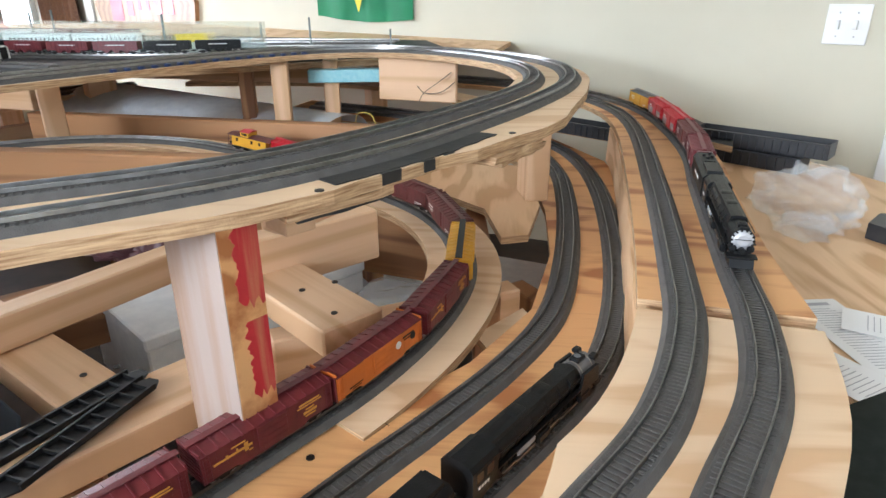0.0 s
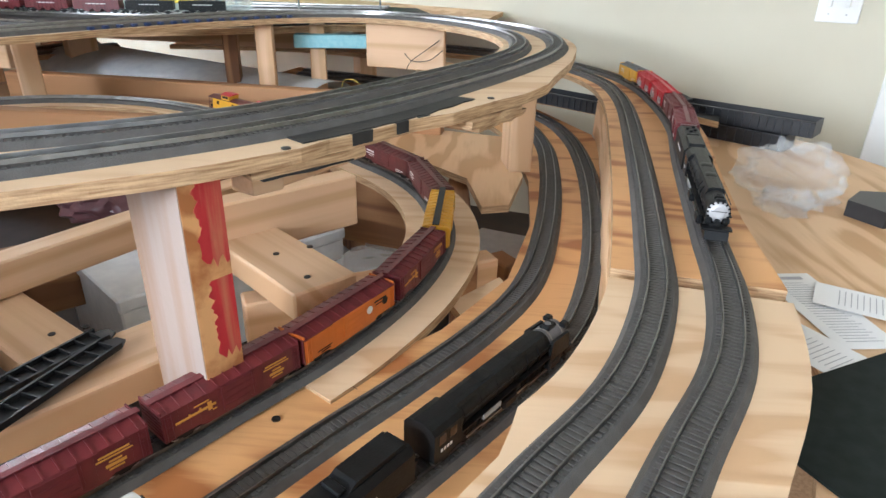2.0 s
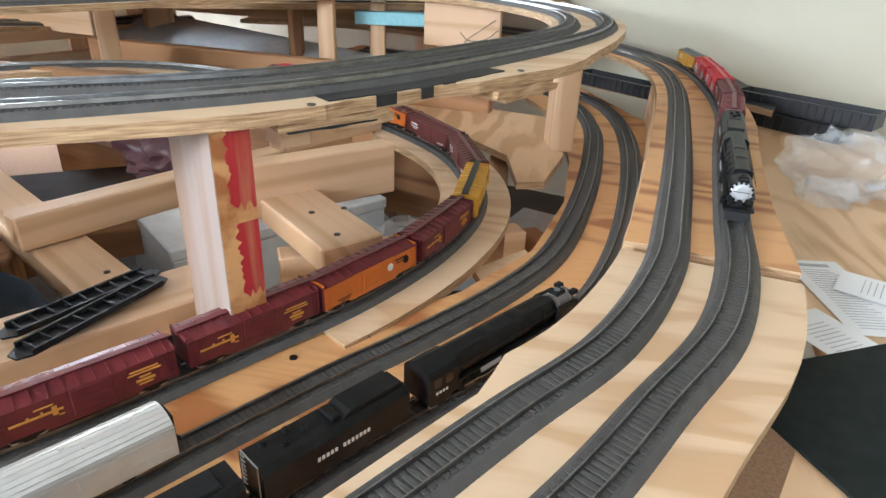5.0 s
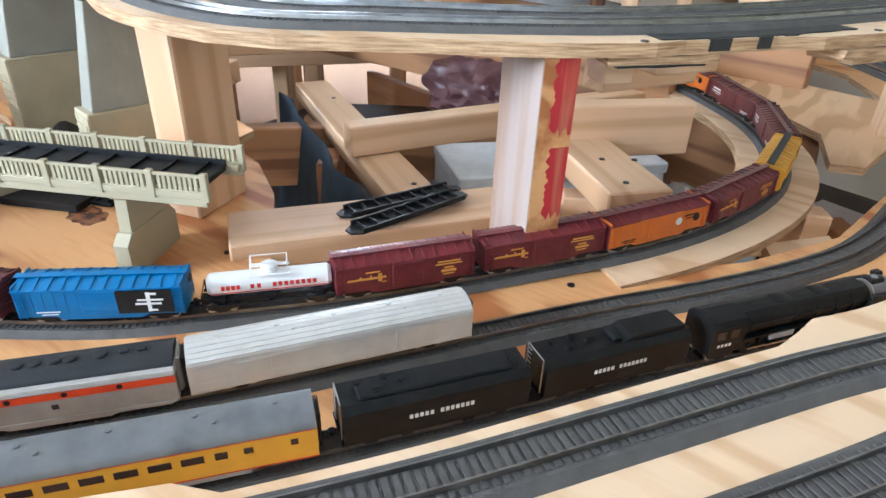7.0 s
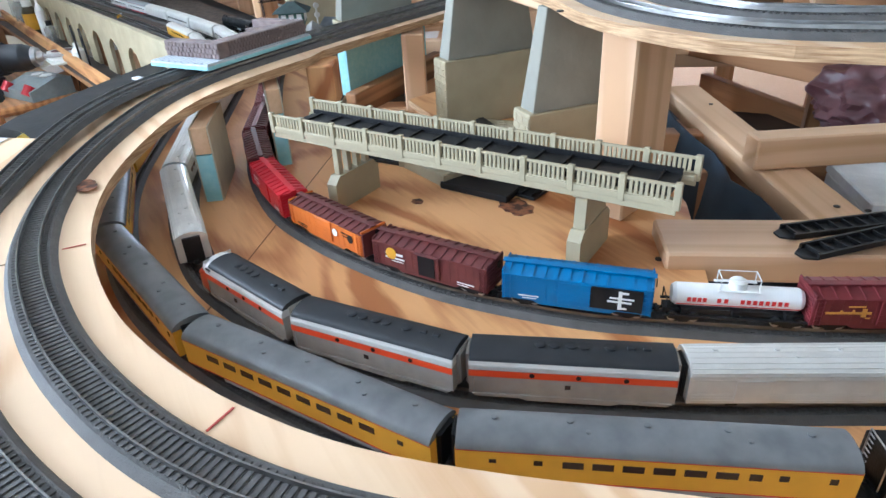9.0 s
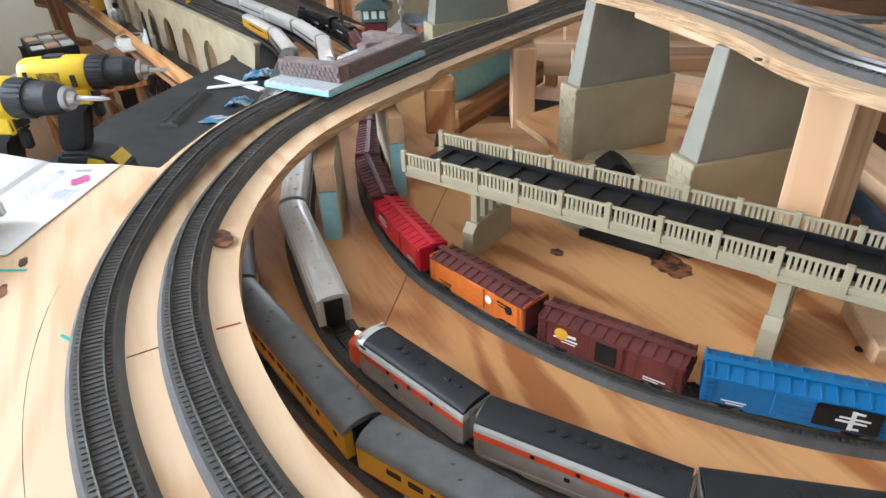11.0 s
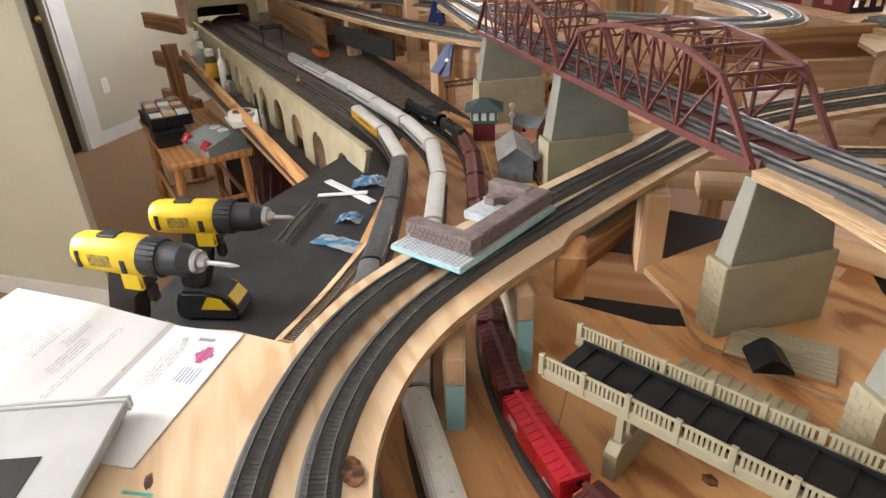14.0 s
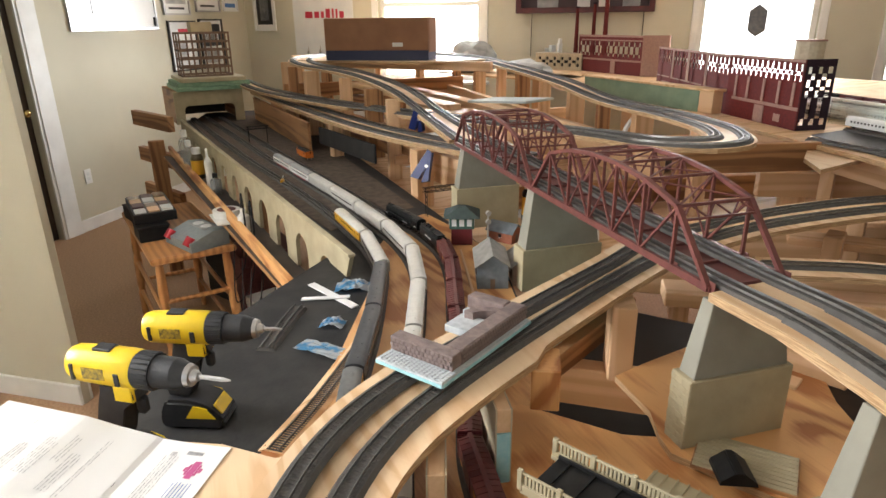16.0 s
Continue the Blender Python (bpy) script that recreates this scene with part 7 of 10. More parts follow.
def print_on_letter(name, mat, rows):
    """Bars of print: (a0, a1, b0, b1), a along the short side and b up the sheet."""
    bm = bmesh.new()
    for a0, a1, b0, b1 in rows:
        vs = [(a, b, float(np.interp(b, [f[0] for f in FOLD], [f[1] for f in FOLD])) + 0.0008) for a, b in ((a0, b0), (a1, b0), (a1, b1), (a0, b1))]
        lo = [bm.verts.new(v) for v in vs]
        hi = [bm.verts.new((v[0], v[1], v[2] + 0.0002)) for v in vs]
        bm.faces.new(lo[::-1])
        bm.faces.new(hi)
        for i in range(4):
            bm.faces.new((lo[i], lo[(i + 1) % 4], hi[(i + 1) % 4], hi[i]))
    tagged(part(name, bm, mat, letter), kind="stuff")


print_on_letter("barcode", INK, [(0.004 + k * 0.0021 % 0.0005, 0.0115, 0.029 + k * 0.0016, 0.0299 + k * 0.0016) for k in range(14)] + [(0.010 + k * 0.002, 0.0112 + k * 0.002, 0.064, 0.071) for k in range(4)])
rows = []
for b0, n, a0_, a1_ in ((0.058, 5, 0.015, 0.105), (0.104, 1, 0.070, 0.088), (0.150, 2, 0.010, 0.190), (0.166, 4, 0.050, 0.120), (0.186, 3, 0.020, 0.075), (0.206, 5, 0.035, 0.105), (0.236, 4, 0.055, 0.125), (0.262, 1, 0.012, 0.022)):
    for k in range(n):
        a = a0_ + random.uniform(0, 0.012)
        while a < a1_:
            w = random.uniform(0.003, 0.011)
            rows.append((a, min(a + w, a1_), b0 + k * 0.0042, b0 + k * 0.0042 + random.uniform(0.0004, 0.0009)))
            a += w + random.uniform(0.0012, 0.004)
print_on_letter("body_text", INK, rows)
print_on_letter("stamp", INK_RED, [(0.022, 0.054, 0.022, 0.031), (0.028, 0.048, 0.0315, 0.0345), (0.028, 0.048, 0.0185, 0.0215), (0.034, 0.042, 0.035, 0.0385), (0.034, 0.042, 0.0145, 0.018)])
print_on_letter("address_text", INK_BLUE, [(0.060 + random.uniform(0, 0.004), 0.088 + random.uniform(0, 0.006), 0.014 + k * 0.0046, 0.0148 + k * 0.0046) for k in range(6)])
case = thing("plastic_case", "grey clear plastic case with a dark square", "case", pose(-1.015, -0.275, DECK_Z + 0.0075, 0, 0, 74))
block("tray", material("grey_clear_plastic", (0.42, 0.42, 0.41), 0.25, second=(0.36, 0.36, 0.35), scale=12), -0.10, 0.10, -0.075, 0.075, 0, 0.012, 0.002, case)
block("lid", material("pale_clear_plastic", (0.55, 0.55, 0.54), 0.2, second=(0.48, 0.48, 0.47), scale=12), -0.102, 0.102, -0.077, 0.077, 0.0125, 0.016, 0.0015, case)
block("label_square", BLACK, -0.01, 0.05, -0.05, 0.0, 0.0162, 0.0168, 0, case)
for k in range(2):
    block("rim", material("milky_plastic", (0.62, 0.62, 0.61), 0.25), -0.105, 0.105, 0.072 + 0.006 * k, 0.076 + 0.006 * k, 0.003, 0.019, 0.001, case)


def drill(x, y, z, turn, label, bit, size):
    """A pistol-grip cordless drill standing on its battery; its chuck points along +x."""
    root = thing("cordless_drill", label, "drill", pose(x, y, z, 0, 0, turn) @ Matrix.Scale(size, 4), "cordless drills")
    zc = 0.165
    bm = bmesh.new()
    prof = [(-0.085, 0.015), (-0.082, 0.0215), (-0.074, 0.0245), (-0.06, 0.0255), (-0.02, 0.0265), (0.012, 0.0265), (0.018, 0.0245)]
    prev = None
    for px, r in prof:
        ring = [bm.verts.new((px, r * 0.92 * math.cos(a), zc + r * math.sin(a) * 1.02)) for a in [i * math.tau / 20 for i in range(20)]]
        if prev:
            for i in range(20):
                bm.faces.new((prev[i], prev[(i + 1) % 20], ring[(i + 1) % 20], ring[i]))
        else:
            bm.faces.new(ring)
        prev = ring
    bm.faces.new(prev)
    part("motor_housing", bm, TOOL_YELLOW, root, smooth=True)
    for s in (-1, 1):
        block("vent", TOOL_BLACK, -0.072, -0.066, s * 0.0205, s * 0.0240, zc - 0.013, zc + 0.010, 0.001, root)
        block("side_switch", TOOL_BLACK, -0.006, 0.002, s * 0.0228, s * 0.0255, zc - 0.014, zc + 0.004, 0.001, root)
        block("rating_label", material("black_print_label", (0.10, 0.08, 0.03), 0.5, second=(0.5, 0.33, 0.03), scale=160), -0.052, -0.020, s * 0.0236, s * 0.0244, zc - 0.008, zc + 0.008, 0, root)
    block("speed_switch", TOOL_BLACK, -0.045, -0.018, -0.009, 0.009, zc + 0.0235, zc + 0.0280, 0.001, root)
    bm = bmesh.new()
    rod(bm, (0.017, 0, zc), (0.042, 0, zc), 0.0250, 0.0235, n=26)
    part("torque_collar", bm, TOOL_BLACK, root)
    bm = bmesh.new()
    for i in range(22):
        a = i * math.tau / 22
        box(bm, 0.020, 0.040, 0.0236 * math.cos(a) - 0.0012, 0.0236 * math.cos(a) + 0.0012, zc + 0.0236 * math.sin(a) - 0.0012, zc + 0.0236 * math.sin(a) + 0.0012)
    tagged(part("collar_grip", bm, TOOL_BLACK, root), kind="stuff")
    bm = bmesh.new()
    rod(bm, (0.042, 0, zc), (0.070, 0, zc), 0.0212, 0.0205, n=24)
    rod(bm, (0.070, 0, zc), (0.086, 0, zc), 0.0205, 0.0150, n=24)
    part("chuck_sleeve", bm, TOOL_BLACK, root, smooth=True)
    bm = bmesh.new()
    rod(bm, (0.086, 0, zc), (0.092, 0, zc), 0.0155, 0.0135, n=20)
    rod(bm, (0.092, 0, zc), (0.100, 0, zc), 0.0090, 0.0060, n=16)
    part("chuck_jaw", bm, STEEL, root, smooth=True)
    bm = bmesh.new()
    rod(bm, (0.099, 0, zc), (0.099 + bit * 0.75, 0, zc), 0.0032, n=6)
    rod(bm, (0.099 + bit * 0.75, 0, zc), (0.099 + bit, 0, zc), 0.0032, 0.0012, n=6)
    part("bit", bm, STEEL, root)
    bm = bmesh.new()
    prism(bm, [(-0.040, zc - 0.018), (0.012, zc - 0.020), (0.014, zc - 0.040), (-0.012, zc - 0.052), (-0.022, 0.062), (-0.024, 0.050), (-0.064, 0.050), (-0.060, 0.064), (-0.046, zc - 0.05)], -0.0155, 0.0155, "y")
    bmesh.ops.bevel(bm, geom=bm.edges[:], offset=0.004, segments=2, affect="EDGES")
    part("grip", bm, TOOL_BLACK, root, smooth=True)
    block("grip_inlay", TOOL_YELLOW, -0.020, 0.010, -0.0168, 0.0168, zc - 0.044, zc - 0.019, 0.003, root)
    block("trigger", TOOL_BLACK, 0.002, 0.016, -0.007, 0.007, zc - 0.066, zc - 0.040, 0.004, root)
    bm = bmesh.new()
    prism(bm, [(-0.072, 0.0), (0.026, 0.0), (0.030, 0.014), (0.010, 0.040), (-0.020, 0.050), (-0.062, 0.050), (-0.074, 0.022)], -0.030, 0.030, "y")
    bmesh.ops.bevel(bm, geom=bm.edges[:], offset=0.005, segments=2, affect="EDGES")
    part("battery", bm, TOOL_BLACK, root, smooth=True)
    for s in (-1, 1):
        bm = bmesh.new()
        prism(bm, [(-0.030, 0.021), (0.018, 0.021), (0.004, 0.038), (-0.016, 0.043)], min(s * 0.0285, s * 0.0312), max(s * 0.0285, s * 0.0312), "y")
        part("battery_latch", bm, TOOL_YELLOW, root)
    bm = bmesh.new()
    prism(bm, [(0.0235, 0.0238), (0.0255, 0.0248), (0.0140, 0.0400), (0.0115, 0.0395)], -0.020, 0.020, "y")
    part("battery_front", bm, TOOL_YELLOW, root)
    return root


drill(-1.412, -0.051, 0.8965, 64, "yellow and black cordless drill with a thin bit", 0.030, 1.06)
drill(-1.304, -0.147, 0.8965, 54.5, "yellow and black cordless drill with a driver bit", 0.045, 1.10)

# ---- bits on the black yard board ----
BAGGY = material("blue_printed_plastic_bag", (0.10, 0.36, 0.62), 0.3, second=(0.62, 0.66, 0.68), scale=34, low=0.45, high=0.55)


def flat_bag(x, y, w, h, turn, label, seed, lift=0.004):
    bm = bmesh.new()
    n = 9
    vs = [[bm.verts.new((-w / 2 + w * i / n, -h / 2 + h * j / n, lift * (1 + 1.6 * noise.noise((i * 0.8 + seed, j * 0.9, 0))) * math.sin(math.pi * min(max(i / n, 0.05), 0.95)))) for j in range(n + 1)] for i in range(n + 1)]
    for i in range(n):
        for j in range(n):
            bm.faces.new((vs[i][j], vs[i + 1][j], vs[i + 1][j + 1], vs[i][j + 1]))
    bmesh.ops.solidify(bm, geom=bm.faces[:], thickness=0.0015)
    ob = part("parts_bag", bm, BAGGY)
    ob.matrix_world = pose(x, y, PLY_Z - 0.002, 0, 0, turn)
    return tagged(ob, label, "plastic bag", "parts bags")


flat_bag(-1.575, 0.170, 0.12, 0.045, 40, "flat blue and white plastic parts bag", 1)
flat_bag(-1.680, 0.215, 0.055, 0.04, 60, "small crumpled silver and blue parts bag", 4, 0.010)
flat_bag(-1.865, 0.310, 0.09, 0.06, 70, "crumpled blue and silver parts bag", 7, 0.012)
for a, b, w in (((-1.93, 0.215, 0.9), (-1.75, 0.285, 0.9), 0.020), ((-1.845, 0.175, 0.9), (-1.80, 0.285, 0.908), 0.014)):
    lumber("plastic_strip", (a[0], a[1], 0.899), (b[0], b[1], 0.899 + (0.006 if w < 0.016 else 0)), w, 0.004, material("white_styrene", (0.78, 0.78, 0.78), 0.4), "white plastic strip on the yard board", category="plastic strip", bevel=0.0006)
tl = Line([(-1.62, 0.060, PLY_Z - 0.004), (-1.75, 0.130, PLY_Z - 0.004), (-1.80, 0.160, PLY_Z - 0.004)], 0.008)
track(tl, "loose short piece of track on the yard board")
tl = Line([(-1.275, 0.030, PLY_Z - 0.004), (-1.37, 0.110, PLY_Z - 0.004), (-1.45, 0.170, PLY_Z - 0.004), (-1.58, 0.262, PLY_Z - 0.004)], 0.008)
track(tl, "bare track with black ties at the yard board's edge", roadbed=PLY_B, base=0.03)
sheet("board_yard_wood", [(-1.45, 0.30), (-1.62, 0.42), (-2.0, 0.58), (-2.02, 0.66), (-1.6, 0.60), (-1.35, 0.45), (-1.28, 0.36)], PLY_Z - 0.0015, PLY, "bare plywood strip between the yard tracks", 0.0024)

# cast stone wall and cobbled sheet laid over the tracks
STONE = material("cast_brown_stone", (0.24, 0.18, 0.165), 0.75, second=(0.15, 0.11, 0.105), scale=60, bump=0.5, bump_scale=200)
COBBLE = material("blue_grey_cobbles", (0.56, 0.60, 0.63), 0.7, second=(0.40, 0.44, 0.47), scale=70, bump=0.4, bump_scale=200)
rw = thing("stone_wall_casting", "cast brown stone wall with a curved arm", "model part", pose(-1.224, 0.323, 1.0689, 0, 0, 121) @ Matrix.Diagonal((0.787, 0.932, 0.905, 1)))
cs = thing("cobbled_sheet", "blue grey cobbled foam sheet across the tracks", "model part", pose(-1.221, 0.322, 1.0597, 0, 0, 121) @ Matrix.Diagonal((0.787, 0.932, 0.905, 1)))
block("sheet", COBBLE, -0.155, -0.082, -0.066, 0.066, 0, 0.009, 0.001, cs)
block("sheet", COBBLE, -0.0815, 0.155, -0.066, -0.022, 0, 0.009, 0.001, cs)
block("sheet", COBBLE, 0.112, 0.155, -0.0215, 0.056, 0, 0.009, 0.001, cs)
block("foam_edge", FOAM_BLUE, -0.1545, 0.1545, -0.0672, -0.0662, 0.0005, 0.0062, 0, cs, label="pale blue cut foam edge")
block("foam_edge", FOAM_BLUE, -0.1562, -0.1552, -0.0655, 0.0655, 0.0005, 0.0062, 0, cs, label="pale blue cut foam edge")
for i in range(40):
    for j in range(17):
        x, y = -0.150 + i * 0.0076 + (0.0038 if j % 2 else 0), -0.062 + j * 0.0076
        if abs(x) < 0.152 and (x < -0.088 or (y < -0.030)):
            reuse("cobble", "cobble", lambda bm: box(bm, -0.0033, 0.0033, -0.0033, 0.0033, 0, 0.0016, 0.0006), COBBLE, cs, pose(x, y, 0.009))


def arm(bm, x0, x1, y0, y1, z1=0.026):
    box(bm, x0, x1, y0, y1, 0, z1, 0.0015)


bm = bmesh.new()
arm(bm, -0.085, 0.150, -0.060, -0.030)
part("long_wall", bm, STONE, rw)
bm = bmesh.new()
arm(bm, -0.118, -0.088, -0.062, 0.062)
part("end_wall", bm, STONE, rw)
bm = bmesh.new()
arm(bm, 0.120, 0.150, -0.028, 0.050)
part("short_wall", bm, STONE, rw)
bm = bmesh.new()
arc_at = [(math.cos(math.pi / 2 * i / 12), math.sin(math.pi / 2 * i / 12)) for i in range(13)]
prism(bm, [(0.068 + 0.052 * c, -0.026 + 0.052 * q) for c, q in arc_at] + [(0.068 + 0.034 * c, -0.026 + 0.034 * q) for c, q in arc_at[::-1]], 0, 0.018)
bm.normal_update()
bmesh.ops.triangulate(bm, faces=[f for f in bm.faces if len(f.verts) > 4])
part("curved_wall", bm, STONE, rw)
block("cobble_slab", COBBLE, 0.020, 0.085, -0.012, 0.040, -0.010, 0.004, 0.001, rw)
random.seed(9)
for r in range(3):
    for i in range(27):
        x = -0.084 + i * 0.0087 + (0.004 if r % 2 else 0)
        if x < 0.148:
            reuse("stone", ("wallstone", (i + r) % 3), lambda bm, k=(i + r) % 3: box(bm, -0.0038, 0.0036, -0.0014, 0.0006 + 0.0004 * k, 0, 0.0075, 0.0008), STONE, rw, pose(x, -0.0612, 0.001 + r * 0.0083))
    for i in range(14):
        y = -0.060 + i * 0.0087 + (0.004 if r % 2 else 0)
        if y < 0.06:
            reuse("stone", ("wallstone_end", (i + r) % 3), lambda bm, k=(i + r) % 3: box(bm, -0.0014 - 0.0004 * k, 0.0006, -0.0038, 0.0036, 0, 0.0075, 0.0008), STONE, rw, pose(-0.1182, y, 0.001 + r * 0.0083))

# ---- model buildings in the yard ----
HUT_GREEN = material("green_model_paint", (0.06, 0.14, 0.11), 0.6, second=(0.04, 0.10, 0.08), scale=60)
SHED_GREY = material("weathered_grey_shed", (0.20, 0.22, 0.24), 0.7, second=(0.13, 0.15, 0.17), scale=50)
SHED_BROWN = material("weathered_brown_shed", (0.24, 0.15, 0.10), 0.7, second=(0.16, 0.10, 0.07), scale=50)
SHED_ROOF = material("grey_tin_roof", (0.26, 0.25, 0.23), 0.6, second=(0.18, 0.17, 0.16), scale=40)


def house(name, x, y, z, lx, ly, h, ridge, turn, wall, roof, label, windows=2, storey=0.0):
    root = thing(name, label, "model building", pose(x, y, z, 0, 0, turn), "model buildings")
    bm = bmesh.new()
    prism(bm, [(-ly / 2, 0), (ly / 2, 0), (ly / 2, h), (0, h + ridge), (-ly / 2, h)], -lx / 2, lx / 2, "x")
    part("wall", bm, wall, root)
    bm = bmesh.new()
    for s in (-1, 1):
        prism(bm, [(0, h + ridge + 0.0005), (s * (ly / 2 + 0.006), h - 0.002), (s * (ly / 2 + 0.006), h + 0.0005), (0, h + ridge + 0.003)], -lx / 2 - 0.006, lx / 2 + 0.006, "x")
    part("roof", bm, roof, root)
    for s in (-1, 1):
        for i in range(windows):
            wx = -lx / 2 + lx * (i + 0.5) / windows
            w = block("window", GLASS_DARK, wx - 0.005, wx + 0.005, s * (ly / 2), s * (ly / 2 + 0.0012), h * 0.45, h * 0.78, 0, root)
            block("window_frame", WHITE, wx - 0.006, wx + 0.006, s * (ly / 2), s * (ly / 2 + 0.0018), h * 0.42, h * 0.45, 0, w)
        dd = block("door", SHED_BROWN, s * (lx / 2), s * (lx / 2 + 0.0012), -0.006, 0.006, 0, 0.026, 0, root)
    return root


tower_hut = thing("signal_tower", "green signal tower with a hipped roof", "model building", pose(-2.075, 0.705, PLY_Z, 0, 0, -25) @ Matrix.Scale(1.42, 4), "model buildings")
block("lower_storey", MAROON, -0.024, 0.024, -0.022, 0.022, 0, 0.036, 0.001, tower_hut)
block("upper_storey", HUT_GREEN, -0.028, 0.028, -0.026, 0.026, 0.036, 0.062, 0.001, tower_hut)
for s in (-1, 1):
    for i in range(3):
        block("window", CAR_WHITE, -0.023 + i * 0.017, -0.012 + i * 0.017, s * 0.026, s * 0.0272, 0.043, 0.058, 0, tower_hut)
        block("window", CAR_WHITE, s * 0.028, s * 0.0292, -0.021 + i * 0.016, -0.011 + i * 0.016, 0.043, 0.058, 0, tower_hut)
bm = bmesh.new()
bmesh.ops.create_cone(bm, cap_ends=True, segments=4, radius1=0.054, radius2=0.012, depth=0.018, matrix=Matrix.Translation((0, 0, 0.071)) @ pose(0, 0, 0, 0, 0, 45))
part("roof", bm, material("dark_green_roof", (0.05, 0.075, 0.07), 0.7, second=(0.035, 0.05, 0.05), scale=60), tower_hut)
house("shed", -1.775, 0.655, PLY_Z, 0.135, 0.078, 0.058, 0.030, 158, SHED_GREY, SHED_ROOF, "weathered grey shed with a tin roof", 2)
house("shed", -1.752, 0.726, PLY_Z, 0.110, 0.046, 0.050, 0.020, 158, SHED_BROWN, SHED_ROOF, "weathered brown shed with a tin roof", 1)
house("station", -2.035, 0.830, PLY_Z, 0.085, 0.055, 0.034, 0.022, 30, material("orange_brick_hut", (0.36, 0.12, 0.06), 0.7, second=(0.28, 0.09, 0.05), scale=60), SHED_GREY, "small brick hut with a grey roof", 1)
cr = thing("coal_tower", "black openwork signal bridge of wire", "model part", pose(-2.37, 0.750, PLY_Z, 0, 0, 92))
bm = bmesh.new()
for x in (-0.05, 0.05):
    for y in (-0.008, 0.008):
        rod(bm, (x, y, 0), (x, y, 0.10), 0.0014, n=5)
    for k in range(5):
        rod(bm, (x, -0.008, k * 0.02), (x, 0.008, k * 0.02 + 0.02), 0.0008, n=4)
part("legs", bm, BLACK, cr)
bm = bmesh.new()
for y in (-0.008, 0.008):
    for z in (0.085, 0.10):
        rod(bm, (-0.06, y, z), (0.06, y, z), 0.0014, n=5)
    for k in range(12):
        rod(bm, (-0.06 + k * 0.01, y, 0.085 if k % 2 else 0.10), (-0.05 + k * 0.01, y, 0.10 if k % 2 else 0.085), 0.0007, n=4)
part("span", bm, BLACK, cr)
copy_thing(cr, pose(-4.05, 0.33, PLY_Z, 0, 0, 95))
sg = thing("signal_mast", "silver model signal mast with two lamps", "model part", pose(-1.992, 0.752, PLY_Z) @ Matrix.Scale(1.3, 4))
block("mast", SILVER, -0.0015, 0.0015, -0.0015, 0.0015, 0, 0.085, 0, sg)
for z in (0.062, 0.082):
    bm = bmesh.new()
    rod(bm, (-0.002, 0, z), (0.004, 0, z), 0.006, n=14)
    part("lamp_head", bm, SILVER, sg)
lumber("strip", (-1.69, 0.568, 0.902), (-2.0, 0.668, 0.902), 0.006, 0.006, PINE, "thin pine strip beside the yard track", category="strip", bevel=0.0005)

# ---- arched wall, shelf and things along the yard ----
TAN = material("tan_board", (0.50, 0.42, 0.27), 0.7, second=(0.42, 0.35, 0.22), scale=14)
aw0, aw1 = Vector((-1.925, 0.315, 0)), Vector((-4.75, -0.065, 0))
AL = (aw1 - aw0).length
aw = thing("arched_wall", "cream arched viaduct wall along the yard", "model wall", Matrix.Translation(aw0) @ pose(0, 0, 0, 0, 0, math.degrees(math.atan2(aw1.y - aw0.y, aw1.x - aw0.x))))
bm = bmesh.new()
n = 12
top_z, bot_z = 0.962, 0.775
pts_top, x = [], 0.0
va, vb = [], []
outline = [(-0.012, top_z), (AL, top_z), (AL, bot_z)]
for i in range(n - 1, -1, -1):
    c = (i + 0.75) * AL / n
    r = AL / n * 0.27
    outline.append((c + r, bot_z))
    for k in range(1, 8):
        a = math.pi * k / 8
        outline.append((c + r * math.cos(a), bot_z + 0.066 + r * math.sin(a)))
    outline.append((c - r, bot_z))
outline.append((0.09, bot_z))
prism(bm, outline, -0.012, 0.0, "y")
bm.normal_update()
bmesh.ops.triangulate(bm, faces=[f for f in bm.faces if len(f.verts) > 4])
part("arcade", bm, PIER_CREAM, aw)
block("coping", PIER_CREAM, -0.012, AL, -0.016, 0.004, top_z, top_z + 0.008, 0.001, aw)
sheet("shelf_yard", [(-2.05, 0.20), (-2.0, 0.31), (-4.8, -0.06), (-4.6, -0.19)], 0.775, material("dark_shelf", (0.05, 0.04, 0.035), 0.7, second=(0.08, 0.06, 0.05), scale=12), "dark shelf under the yard's edge", 0.018, PINE_DARK, "shelf")
lumber("fascia_board", (-1.99, 0.222, 0.785), (-4.7, -0.15, 0.785), 0.02, 0.070, PLY_R, "orange pine board along the shelf's edge", category="board")
for k, (x, y) in enumerate(((-4.62, -0.22), (-4.85, 0.10), (-3.6, 0.25), (-2.2, 0.45), (-4.6, 0.70))):
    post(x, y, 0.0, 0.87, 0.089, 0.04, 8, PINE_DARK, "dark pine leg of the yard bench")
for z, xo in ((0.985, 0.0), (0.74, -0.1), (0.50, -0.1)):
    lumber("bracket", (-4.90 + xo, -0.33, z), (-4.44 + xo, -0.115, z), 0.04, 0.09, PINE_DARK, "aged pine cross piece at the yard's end")


